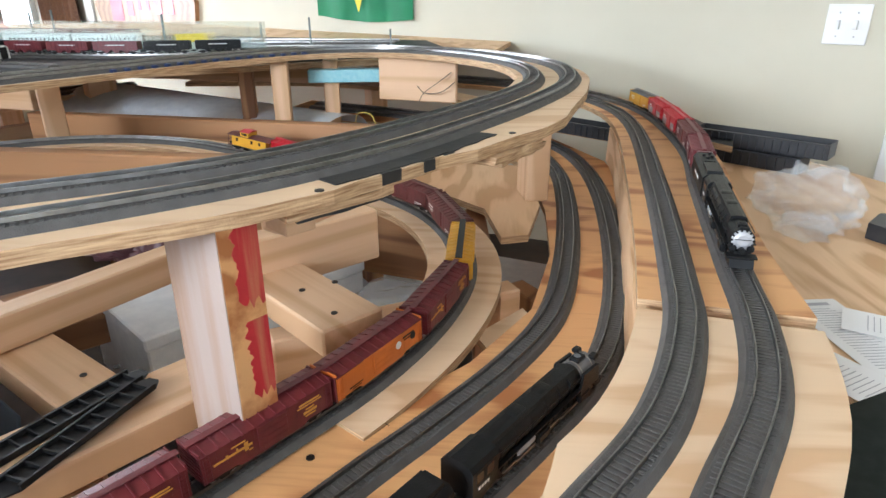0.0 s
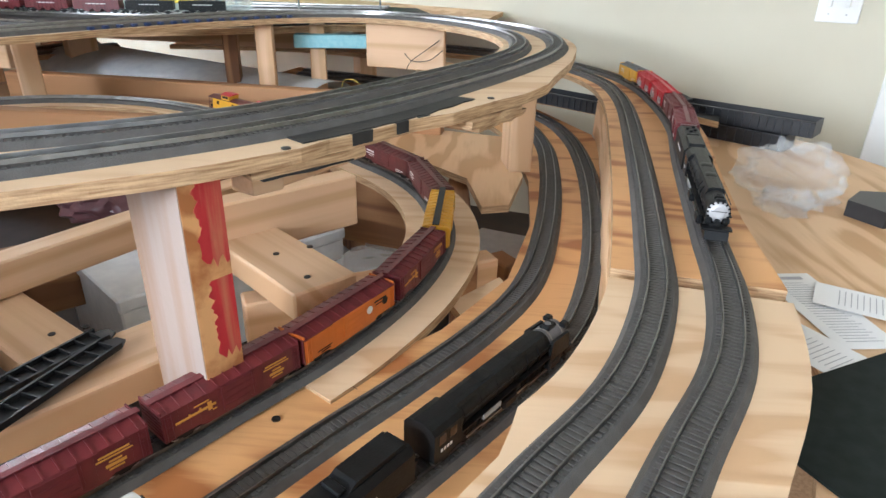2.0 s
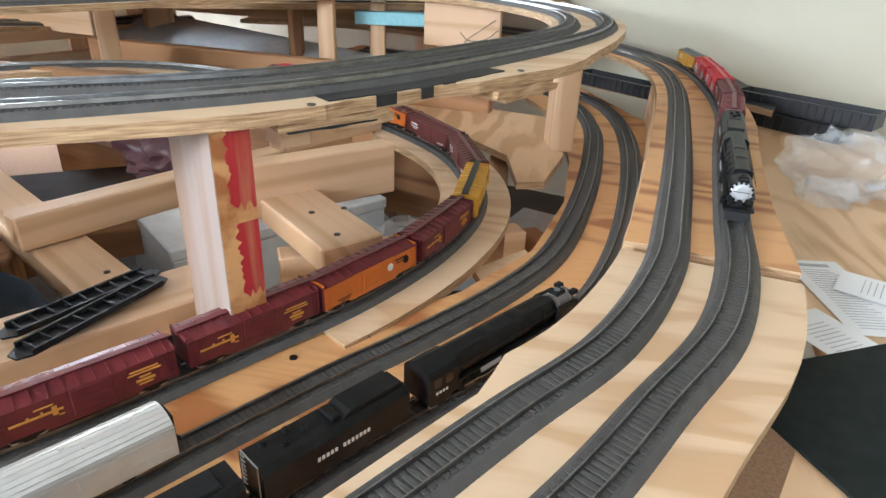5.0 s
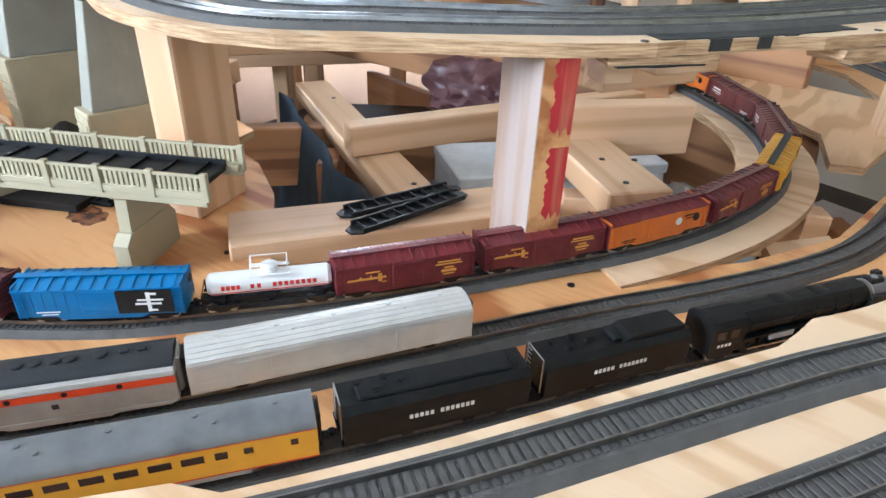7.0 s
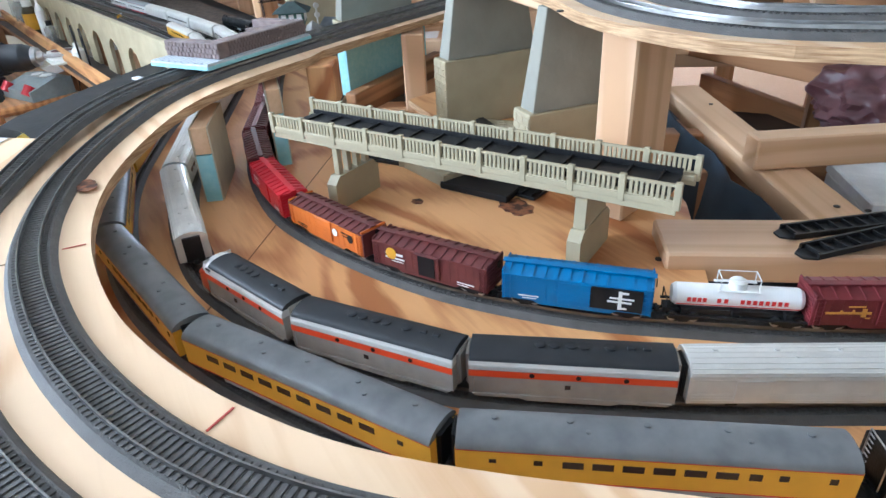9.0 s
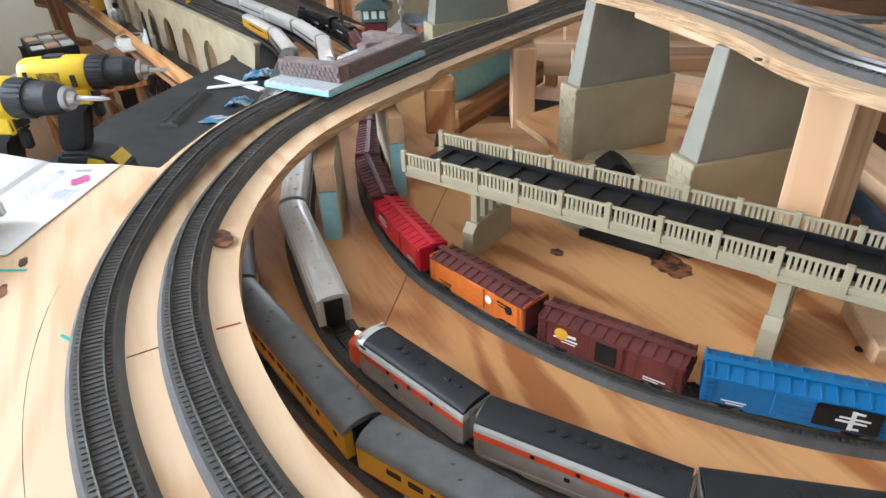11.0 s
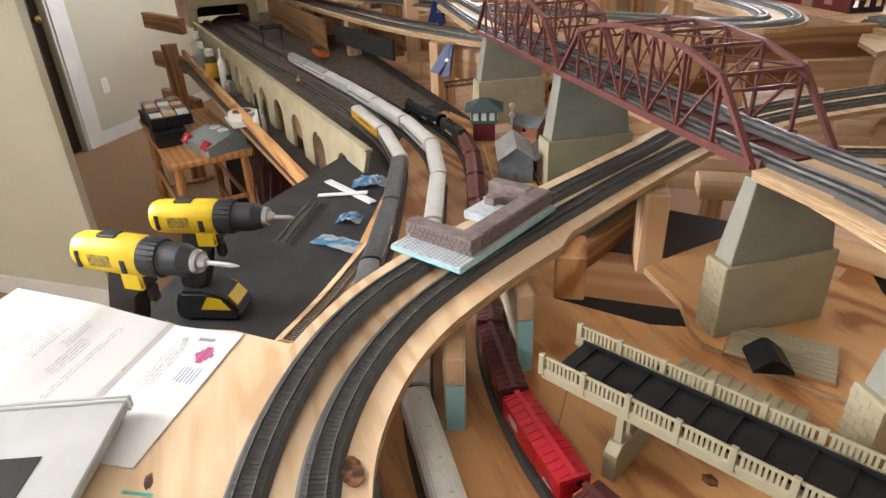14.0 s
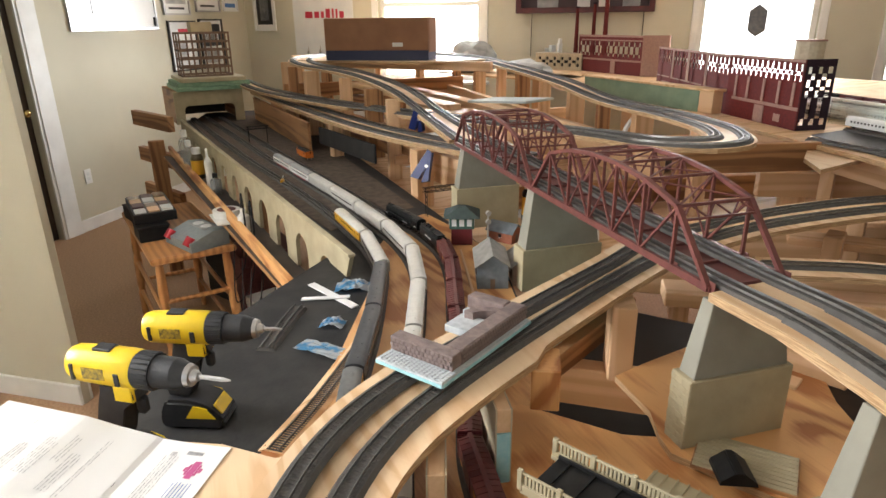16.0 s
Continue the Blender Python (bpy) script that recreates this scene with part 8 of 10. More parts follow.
def bottle(x, y, z, r, h, mat, cap, label, neck=0.4, band="yellow"):
    root = thing("bottle", label, "bottle", pose(x, y, z), "bottles on the shelf")
    bm = bmesh.new()
    rod(bm, (0, 0, 0), (0, 0, h * 0.68), r, n=18)
    rod(bm, (0, 0, h * 0.68), (0, 0, h * 0.82), r, r * neck, n=18)
    part("body", bm, mat, root, smooth=True)
    bm = bmesh.new()
    rod(bm, (0, 0, h * 0.80), (0, 0, h), r * neck * 1.15, n=14)
    part("cap", bm, cap, root, smooth=True)
    if band:
        bm = bmesh.new()
        rod(bm, (0, 0, h * 0.14), (0, 0, h * 0.60), r * 1.02, n=18)
        part("label_band", bm, YELLOW, root)
    return root


CLEAR = material("clear_bottle_plastic", (0.55, 0.57, 0.56), 0.15, alpha=0.35)
MUD = material("dark_brown_bottle", (0.06, 0.045, 0.02), 0.3)
bottle(-4.27, -0.055, 0.775, 0.036, 0.20, CLEAR, CAR_WHITE, "clear plastic bottle with a white cap", band=None)
bottle(-4.08, -0.040, 0.775, 0.034, 0.17, CLEAR, CAR_WHITE, "clear plastic bottle with a white cap", band=None)
bottle(-3.89, -0.005, 0.775, 0.032, 0.16, MUD, CAR_WHITE, "brown bottle with a yellow label and white cap", 0.6)
bottle(-3.61, 0.040, 0.775, 0.018, 0.20, CAR_WHITE, CAR_WHITE, "tall white squeeze bottle", 0.25, band=None)
bottle(-3.50, 0.060, 0.775, 0.026, 0.10, CLEAR, BLACK, "small clear jar with a dark cap", band=None)
bm = bmesh.new()
rod(bm, (0, 0, 0), (0, 0, 0.028), 0.055, n=28)
tr = thing("tape_roll", "white roll of masking tape on the shelf", "tape", pose(-3.08, 0.075, 0.782))
part("tape", bm, CAR_WHITE, tr, smooth=True)
bm = bmesh.new()
rod(bm, (0, 0, 0.0282), (0, 0, 0.0292), 0.038, n=20)
part("core", bm, BROWN, tr)
plain_box("paint_card", -3.05, 0.08, 0.7755, 0.17, 0.12, 0.006, 8, CAR_WHITE, "white card lying under the tape roll", "card")
bottle(-2.86, 0.125, 0.775, 0.022, 0.09, CAR_WHITE, CAR_WHITE, "small white glue pot", band=None)
for x, y in ((-2.80, 0.125), (-2.68, 0.145)):
    bm = bmesh.new()
    p = [Vector((x, y, 0.775)), Vector((x - 0.01, y, 0.90)), Vector((x - 0.05, y, 0.925)), Vector((x - 0.09, y, 0.90)), Vector((x - 0.09, y, 0.86))]
    for a, b in zip(p, p[1:]):
        rod(bm, a, b, 0.004, n=6)
    tagged(part("wire_hook", bm, BLACK), "black bent wire stand on the shelf", "wire stand", "wire stands")
sd = thing("screwdriver", "small screwdriver with a yellow handle on the yard", "screwdriver", pose(-3.05, 0.31, PLY_Z + 0.004, 0, 0, 170))
bm = bmesh.new()
rod(bm, (0, 0, 0.004), (0.035, 0, 0.004), 0.009, n=10)
part("handle", bm, YELLOW, sd, smooth=True)
bm = bmesh.new()
rod(bm, (0.035, 0, 0.004), (0.12, 0, 0.004), 0.0022, n=6)
part("shaft", bm, STEEL, sd)
for y in (-0.02, -0.05)[:1]:
    track(Line([(-5.2, y, PLY_Z - 0.003), (-4.0, y + 0.12, PLY_Z - 0.003), (-2.9, y + 0.27, PLY_Z - 0.003), (-2.3, y + 0.34, PLY_Z - 0.003)], 0.012), "weathered yard track beside the arched wall", roadbed=TIE)
YARD = material("brown_ballast", (0.125, 0.092, 0.070), 0.9, second=(0.075, 0.056, 0.043), scale=30, bump=0.5, bump_scale=300)
sheet("ballast_yard", [(-2.35, 0.36), (-2.5, 0.70), (-5.3, 0.66), (-5.3, 0.0), (-4.8, -0.055)], PLY_Z - 0.0022, YARD, "brown ballast covering the far yard", 0.0017, YARD)

# tunnel portal with foam and a skeleton building on top
pt = thing("tunnel_portal", "tan tunnel box with a wide arched mouth", "model tunnel", pose(-5.05, 0.135, PLY_Z, 0, 0, 8))
bm = bmesh.new()
ow, oh = 0.165, 0.12
outl = [(-0.225, 0), (-0.225, 0.215), (0.225, 0.215), (0.225, 0), (ow, 0)] + [(ow - 0.03 + 0.03 * math.cos(a), oh - 0.03 + 0.03 * math.sin(a)) for a in (0, 0.5, 1.0, 1.57)] + [(-ow + 0.03 + 0.03 * math.cos(a), oh - 0.03 + 0.03 * math.sin(a)) for a in (1.57, 2.1, 2.6, 3.14)] + [(-ow, 0)]
prism(bm, outl, -0.02, 0.0, "x")
bm.normal_update()
bmesh.ops.triangulate(bm, faces=[f for f in bm.faces if len(f.verts) > 4])
part("portal_face", bm, TAN, pt)
block("box", PINE_DARK, -0.55, -0.022, -0.225, 0.225, 0.15, 0.213, 0.002, pt)
for y in (-0.215, 0.215):
    block("side", PINE_DARK, -0.55, -0.022, y - 0.01, y + 0.01, 0, 0.149, 0.002, pt)
block("dark_back", BLACK, -0.56, -0.552, -0.22, 0.22, 0, 0.21, 0, pt)
fo = thing("foam_slabs", "stacked green foam slabs on the tunnel box", "foam block", pose(-5.26, 0.15, PLY_Z + 0.2155, 0, 0, 8))
FOAM_G = material("green_foam", (0.26, 0.40, 0.27), 0.8, second=(0.20, 0.33, 0.22), scale=40)
for k, (a, b) in enumerate(((0.24, 0.245), (0.225, 0.235), (0.23, 0.21))):
    block("slab", FOAM_G if k < 2 else TAN, -a, a, -b, b, k * 0.028, k * 0.028 + 0.026, 0.003, fo)
sk = thing("skeleton_building", "brown openwork model building under construction", "model building", pose(-5.24, 0.14, PLY_Z + 0.300, 0, 0, 8))
for k in range(6):
    for y in (-0.16, 0.16):
        block("floor_girder", SHED_BROWN, -0.11, 0.11, y - 0.006, y + 0.006, k * 0.055, k * 0.055 + 0.012, 0, sk)
    for x in (-0.11, 0.11):
        block("floor_girder", SHED_BROWN, x - 0.006, x + 0.006, -0.154, 0.154, k * 0.055, k * 0.055 + 0.012, 0, sk)
for x in (-0.11, 0, 0.11):
    for y in (-0.16, -0.08, 0, 0.08, 0.16):
        if abs(x) > 0.1 or abs(y) > 0.15:
            block("column", SHED_BROWN, x - 0.005, x + 0.005, y - 0.005, y + 0.005, 0.0125, 0.2745, 0, sk)
block("roof_hut", TAN, -0.06, 0.06, -0.07, 0.07, 0.288, 0.35, 0.003, sk)
lumber("retaining_board", (-5.0, 0.425, 0.985), (-3.70, 0.555, 0.975), 0.016, 0.15, PINE_DARK, "aged brown board behind the far yard", category="board")
box_car(Line([(-3.9, 0.43, PLY_Z), (-3.2, 0.535, PLY_Z)]), 0.40, ORANGE, DARK_ROOF, "orange and black model diesel switcher", letters=BLACK)

# ---- walls: windows, door, pictures ----
RM = Matrix(((UX, UY, 0, 0), (UY, -UX, 0, 0), (0, 0, 1, 0), (0, 0, 0, 1)))
DARK_RED = material("dark_red_stained_wood", (0.085, 0.014, 0.016), 0.4, second=(0.055, 0.010, 0.012), scale=30, stretch=(0.3, 1, 1))
GLASS = material("window_glass", (0.95, 0.97, 0.97), 0.02, transmit=1.0, spec=0.3)
FRAME_BLACK = material("black_picture_frame", (0.02, 0.02, 0.02), 0.35)
POSTER = material("white_poster_paper", (0.72, 0.73, 0.72), 0.5, second=(0.66, 0.68, 0.68), scale=7)
POSTER_RED = material("red_poster_print", (0.55, 0.03, 0.06), 0.5)
POSTER_GREY = material("grey_photo_print", (0.24, 0.25, 0.26), 0.5, second=(0.45, 0.45, 0.44), scale=9)
DOOR_BROWN = material("dark_brown_door", (0.05, 0.032, 0.022), 0.4, second=(0.035, 0.022, 0.015), scale=14, stretch=(1, 1, 0.1))
BRASS = material("brass", (0.62, 0.44, 0.16), 0.25, 1.0)


def rblock(name, mat, u0, u1, v0, v1, z0, z1, parent=None, label="", bevel=0.0):
    bm = bmesh.new()
    box(bm, u0, u1, v0, v1, z0, z1, bevel, m=RM)
    return part(name, bm, mat, parent, label)


for n, (v0, v1, z0, z1) in enumerate(WINDOWS):
    win = thing("window_%d" % (n + 1), "white framed window full of bright daylight", "window", kind="structure")
    for a, b, c, d in ((v0 - 0.07, v0, z0, z1), (v1, v1 + 0.07, z0, z1), (v0 - 0.07, v1 + 0.07, z1, z1 + 0.08)):
        rblock("casing", WHITE, U1 - 0.018, U1 - 0.0005, a, b, c, d, win, bevel=0.004)
    rblock("window_sill", WHITE, U1 - 0.07, U1 + 0.05, v0 - 0.09, v1 + 0.09, z0 - 0.03, z0 - 0.0005, win, bevel=0.005)
    for a, b, c, d in ((v0, v0 + 0.045, z0, z1), (v1 - 0.045, v1, z0, z1), (v0 + 0.045, v1 - 0.045, z0, z0 + 0.05), (v0 + 0.045, v1 - 0.045, z1 - 0.05, z1), (v0 + 0.045, v1 - 0.045, (z0 + z1) / 2 + 0.16, (z0 + z1) / 2 + 0.20)):
        rblock("window_frame", WHITE, U1 + 0.05, U1 + 0.09, a, b, c, d, win, bevel=0.003)
    pane = rblock("pane", GLASS, U1 + 0.066, U1 + 0.070, v0 + 0.045, v1 - 0.045, z0 + 0.05, z1 - 0.05, win)
    pane.visible_shadow = False
bd = material("bright_overcast_sky", (0.94, 0.97, 1.0), 1.0, emit=3.2)
tagged(rblock("backdrop", bd, U1 + 1.6, U1 + 1.62, V0 - 2.5, V1 + 3.0, -0.5, 4.2), "bright overcast sky outside the windows", "sky", kind="structure")
tagged(rblock("backdrop", bd, 2.0, U1 + 1.5, V1 + 1.6, V1 + 1.62, -0.5, 4.2), "bright overcast sky outside the windows", "sky", kind="structure")
bm = bmesh.new()
CURTAIN = material("brown_curtain_cloth", (0.20, 0.10, 0.055), 0.9, second=(0.14, 0.07, 0.04), scale=60, bump=0.3, bump_scale=500)
fold = [(5.98 + 0.85 * k / 40, V1 - 0.05 - 0.018 * math.cos(k * 0.95)) for k in range(41)]
prism(bm, fold + [(u, v + 0.004) for u, v in fold[::-1]], 0.2, 2.2)
bmesh.ops.transform(bm, verts=bm.verts, matrix=RM)
tagged(part("curtain", bm, CURTAIN, smooth=True), "brown curtain drawn aside from the window", "curtain")
tagged(rblock("trim", WHITE, 5.80, 5.95, V1 - 0.02, V1 - 0.0005, 0.0, 2.2, bevel=0.003), "white painted vertical trim on the wall", "trim", kind="structure")
casing = rblock("casing", WHITE, 0.20, 0.41, V1 - 0.025, V1 - 0.0005, 0.0, 1.14, bevel=0.004)
tagged(casing, "white painted panel edge on the wall", "trim", kind="structure")

# the door in the long wall
door = thing("door_1", "dark brown door with a brass knob in white casing", "door", kind="structure")
rblock("leaf", DOOR_BROWN, DOOR[0] + 0.004, DOOR[1] - 0.004, V0 - 0.085, V0 - 0.045, 0.006, DOOR[3] - 0.004, door, bevel=0.003)
for a, b in ((0.13, 0.42), (0.51, 0.80)):
    for c, d in ((0.2, 0.85), (1.05, 1.9)):
        rblock("panel", DOOR_BROWN, DOOR[0] + a, DOOR[0] + b, V0 - 0.046, V0 - 0.038, c, d, door, bevel=0.004)
bm = bmesh.new()
bmesh.ops.create_uvsphere(bm, u_segments=14, v_segments=9, radius=0.028)
bmesh.ops.transform(bm, verts=bm.verts, matrix=Matrix.Translation(room(DOOR[1] - 0.07, V0 - 0.005, 0.96)))
rod(bm, room(DOOR[1] - 0.07, V0 - 0.045, 0.96), room(DOOR[1] - 0.07, V0 - 0.01, 0.96), 0.012)
part("knob", bm, BRASS, door, "round brass knob", True)
for a, b, c, d in ((DOOR[0] - 0.12, DOOR[0] - 0.02, 0, 2.15), (DOOR[1] + 0.02, DOOR[1] + 0.17, 0, 2.15), (DOOR[0] - 0.02, DOOR[1] + 0.02, 2.07, 2.15)):
    rblock("casing", WHITE, a, b, V0 + 0.0005, V0 + 0.022, c, d, door, bevel=0.004)
for a, b in ((DOOR[0] - 0.02, DOOR[0]), (DOOR[1], DOOR[1] + 0.02)):
    rblock("jamb", WHITE, a, b, V0 - 0.0005, V0 + 0.014, 0, 2.07, door)
for n, (u0, u1, v0, v1) in enumerate(((DOOR[1] + 0.1705, U1 - 0.0005, V0 + 0.0005, V0 + 0.016), (2.2055, DOOR[0] - 0.1205, V0 + 0.0005, V0 + 0.016), (U1 - 0.016, U1 - 0.0005, V0 + 0.0165, V1), (2.154, 2.1695, -3.12, -2.353), (2.2055, 2.221, V0 + 0.017, -2.353))):
    tagged(rblock("baseboard", WHITE, u0, u1, v0, v1, 0.0005, 0.095, bevel=0.003), "white painted baseboard along the wall", "baseboard", kind="structure")
outlet = thing("outlet", "white wall outlet above the baseboard", "outlet")
rblock("plate", WHITE, 4.275, 4.345, V0 + 0.0005, V0 + 0.006, 0.36, 0.475, outlet, bevel=0.002)
for z in (0.385, 0.425):
    rblock("socket", POSTER, 4.295, 4.325, V0 + 0.006, V0 + 0.008, z, z + 0.028, outlet, bevel=0.001)
switch = thing("light_switch", "white double light switch plate on the wall", "switch")
rblock("plate", WHITE, 0.514, 0.626, V1 - 0.006, V1 - 0.0005, 1.157, 1.268, switch, bevel=0.002)
for u in (0.547, 0.593):
    rblock("toggle", WHITE, u - 0.005, u + 0.005, V1 - 0.018, V1 - 0.006, 1.200, 1.224, switch, bevel=0.001)
    for z in (1.180, 1.245):
        rblock("plate_screw", POSTER_GREY, u - 0.002, u + 0.002, V1 - 0.0072, V1 - 0.006, z - 0.002, z + 0.002, switch)
board = thing("whiteboard", "whiteboard with a thin grey frame", "whiteboard")
rblock("surface", material("whiteboard_enamel", (0.80, 0.82, 0.83), 0.2), 4.44, 5.39, V0 + 0.0005, V0 + 0.012, 1.52, 2.1, board)
STEELY = material("brushed_aluminium_trim", (0.45, 0.45, 0.46), 0.35, 0.9)
for a, b, c, d in ((4.42, 5.41, 1.495, 1.52), (4.42, 5.41, 2.1, 2.125), (4.42, 4.44, 1.52, 2.1), (5.39, 5.41, 1.52, 2.1)):
    rblock("frame_edge", STEELY, a, b, V0 + 0.0005, V0 + 0.02, c, d, board, bevel=0.002)
rblock("marker_stroke", FRAME_BLACK, 4.66, 4.675, V0 + 0.0122, V0 + 0.0128, 1.62, 1.80, board)
rblock("marker", FRAME_BLACK, 5.36, 5.385, V0 + 0.0122, V0 + 0.030, 1.525, 1.60, board, bevel=0.003)


def picture(axis, a0, a1, z0, z1, frame_mat, inner, bars_list, label):
    """A framed print on the long wall ('v') or the window wall ('u')."""
    root = thing("framed_print", label, "picture", group="prints on the walls")

    def bit(name, mat, p0, p1, q0, q1, d0, d1):
        if axis == "v":
            return rblock(name, mat, p0, p1, V0 + d0, V0 + d1, q0, q1, root)
        return rblock(name, mat, U1 - d1, U1 - d0, p0, p1, q0, q1, root)
    w = 0.014
    for p0, p1, q0, q1 in ((a0, a1, z0, z0 + w), (a0, a1, z1 - w, z1), (a0, a0 + w, z0 + w, z1 - w), (a1 - w, a1, z0 + w, z1 - w)):
        bit("frame_edge", frame_mat, p0, p1, q0, q1, 0.0005, 0.022)
    bit("print_sheet", POSTER, a0 + w, a1 - w, z0 + w, z1 - w, 0.0005, 0.008)
    dx, dz = a1 - a0, z1 - z0
    for m, x0, x1, y0, y1 in bars_list:
        bit("printed_patch", m, a0 + dx * x0, a0 + dx * x1, z0 + dz * y0, z0 + dz * y1, 0.0082, 0.0092)
    return root


PRINT_BLUE = material("blue_poster_print", (0.05, 0.16, 0.42), 0.5)
picture("v", 5.52, 5.90, 1.62, 2.10, STEELY, None, [(POSTER_GREY, 0.12, 0.88, 0.2, 0.5), (FRAME_BLACK, 0.2, 0.8, 0.10, 0.14)], "framed grey photograph print on the wall")
picture("v", 6.00, 6.40, 1.65, 2.12, STEELY, None, [(POSTER_RED, 0.15, 0.85, 0.25, 0.32), (POSTER_GREY, 0.2, 0.8, 0.4, 0.85), (FRAME_BLACK, 0.2, 0.8, 0.1, 0.14)], "framed print with a red band on the wall")
picture("v", 6.47, 6.74, 1.66, 2.05, POSTER, None, [(PRINT_BLUE, 0.15, 0.85, 0.1, 0.2), (PRINT_BLUE, 0.3, 0.5, 0.3, 0.8)], "white print with blue lettering bars")
picture("v", 5.54, 5.95, 1.12, 1.57, FRAME_BLACK, None, [(POSTER_RED, 0.35, 0.9, 0.74, 0.84), (POSTER_GREY, 0.15, 0.6, 0.2, 0.6)], "black framed poster with a red bar")
picture("v", 6.01, 6.40, 1.12, 1.585, FRAME_BLACK, None, [(FRAME_BLACK, 0.1, 0.9, 0.45, 0.9), (POSTER, 0.2, 0.8, 0.55, 0.7), (POSTER_GREY, 0.2, 0.8, 0.1, 0.35)], "black framed poster with a dark upper half")
picture("u", -4.09, -3.83, 1.46, 2.0, POSTER, None, [(FRAME_BLACK, 0.15, 0.85, 0.12, 0.9), (POSTER_GREY, 0.3, 0.7, 0.2, 0.6), (POSTER_RED, 0.25, 0.75, 0.75, 0.85)], "narrow framed dark print with a white mat")
banner = thing("banner", "white poster with a bold red word bar", "poster")
rblock("sheet", POSTER, U1 - 0.004, U1 - 0.0008, -3.62, -2.93, 1.02, 2.05, banner)
v = -3.48
for w, h in ((0.085, 0.065), (0.055, 0.065), (0.035, 0.065), (0.05, 0.092), (0.022, 0.092), (0.022, 0.088), (0.05, 0.065)):
    rblock("red_bar", POSTER_RED, U1 - 0.005, U1 - 0.004, v, v + w, 1.585, 1.585 + h, banner)
    v += w + 0.021
shelf = thing("display_case", "dark red wall display case with small models", "display case")
for a, b, c, d in ((-1.20, 0.09, 1.60, 1.65), (-1.20, 0.09, 2.02, 2.07), (-1.20, -1.15, 1.65, 2.02), (0.04, 0.09, 1.65, 2.02), (-1.15, 0.04, 1.82, 1.835)):
    rblock("frame_edge", DARK_RED, U1 - 0.11, U1 - 0.0005, a, b, c, d, shelf, bevel=0.003)
rblock("back_panel", material("dark_case_back", (0.06, 0.035, 0.04), 0.6), U1 - 0.012, U1 - 0.001, -1.15, 0.04, 1.65, 2.02, shelf)
for k, (vv, w, mm) in enumerate(((-1.0, 0.2, POSTER_GREY), (-0.62, 0.12, POSTER), (-0.42, 0.10, POSTER), (-0.2, 0.16, POSTER_GREY))):
    rblock("card", mm, U1 - 0.03, U1 - 0.02, vv, vv + w, 1.651, 1.73, shelf)
for v in (-1.05, 0.0):
    bm = bmesh.new()
    rod(bm, room(U1 - 0.02, v, 1.2), room(U1 - 0.02, v, 1.6), 0.004, n=6)
    tagged(part("cable", bm, BLACK), "thin dark cable hanging down the wall", "cable")
bm = bmesh.new()
prism(bm, [(0, 0.15), (0.075, 0.095), (0.075, -0.075), (0, -0.13), (-0.075, -0.075), (-0.075, 0.095)], 0, 0.012, "y")
bmesh.ops.transform(bm, verts=bm.verts, matrix=Matrix.Translation(room(U1 - 0.05, 0.985, 1.50)) @ Matrix.Rotation(math.atan2(UX, -UY), 4, "Z"))
rod(bm, room(U1 - 0.045, 0.985, 1.64), room(U1 - 0.045, 0.985, 2.08), 0.002, n=5)
tagged(part("window_ornament", bm, material("dim_stained_glass", (0.16, 0.17, 0.19), 0.4, second=(0.10, 0.11, 0.13), scale=30)), "grey hexagonal ornament hanging in the window", "ornament")

# flag and wooden sign on the wall behind the loop
FLAG = material("green_flag_cloth", (0.015, 0.21, 0.085), 0.8, second=(0.012, 0.17, 0.07), scale=9, bump=0.3, bump_scale=600)
flag = thing("flag", "green cloth flag with a yellow point", "flag")
bm = bmesh.new()
low = [(2.29 + 0.68 * k / 24, V1 - 0.012 - 0.007 * math.sin(k * 0.8)) for k in range(25)]
top = [[bm.verts.new(room(u, v, z - (0.02 * math.cos((u - 2.6) * 4.5) if z < 1.25 else 0))) for u, v in low] for z in (1.19, 1.30, 1.45, 1.75)]
for r0, r1 in zip(top, top[1:]):
    for k in range(24):
        bm.faces.new((r0[k], r0[k + 1], r1[k + 1], r1[k]))
part("cloth", bm, FLAG, flag, smooth=True)
bm = bmesh.new()
prism(bm, [(2.645, 1.215), (2.58, 1.36), (2.71, 1.36)], V1 - 0.024, V1 - 0.022, "y")
bmesh.ops.transform(bm, verts=bm.verts, matrix=RM)
part("emblem", bm, material("yellow_flag_cloth", (0.80, 0.66, 0.06), 0.8), flag, "yellow pointed emblem")
SIGN = wood("varnished_sign_wood", (0.36, 0.20, 0.10), (0.21, 0.10, 0.045), grain=(0.3, 1, 1), rings=5, distort=8, knots=0.5)
sign = thing("wooden_sign", "varnished live-edge wooden sign with red bars", "sign")
bm = bmesh.new()
out = [(4.22, 1.06), (4.5, 1.03), (5.0, 0.98), (5.35, 0.98), (5.60, 1.02), (5.70, 1.22), (5.58, 1.45), (5.0, 1.50), (4.35, 1.48), (4.18, 1.25)]
prism(bm, out, V1 - 0.03, V1 - 0.0008, "y")
bmesh.ops.transform(bm, verts=bm.verts, matrix=RM)
part("board", bm, SIGN, sign)
u = 5.42
for w, h, l in ((0.20, 0.24, -0.08), (0.10, 0.10, -0.04), (0.05, 0.20, 0.0), (0.05, 0.20, 0.0), (0.10, 0.16, -0.02), (0.09, 0.10, -0.02)):
    rblock("red_bar", POSTER_RED, u - w, u, V1 - 0.0325, V1 - 0.03, 1.19 + l, 1.19 + l + h, sign, bevel=0.0008)
    u -= w + 0.075

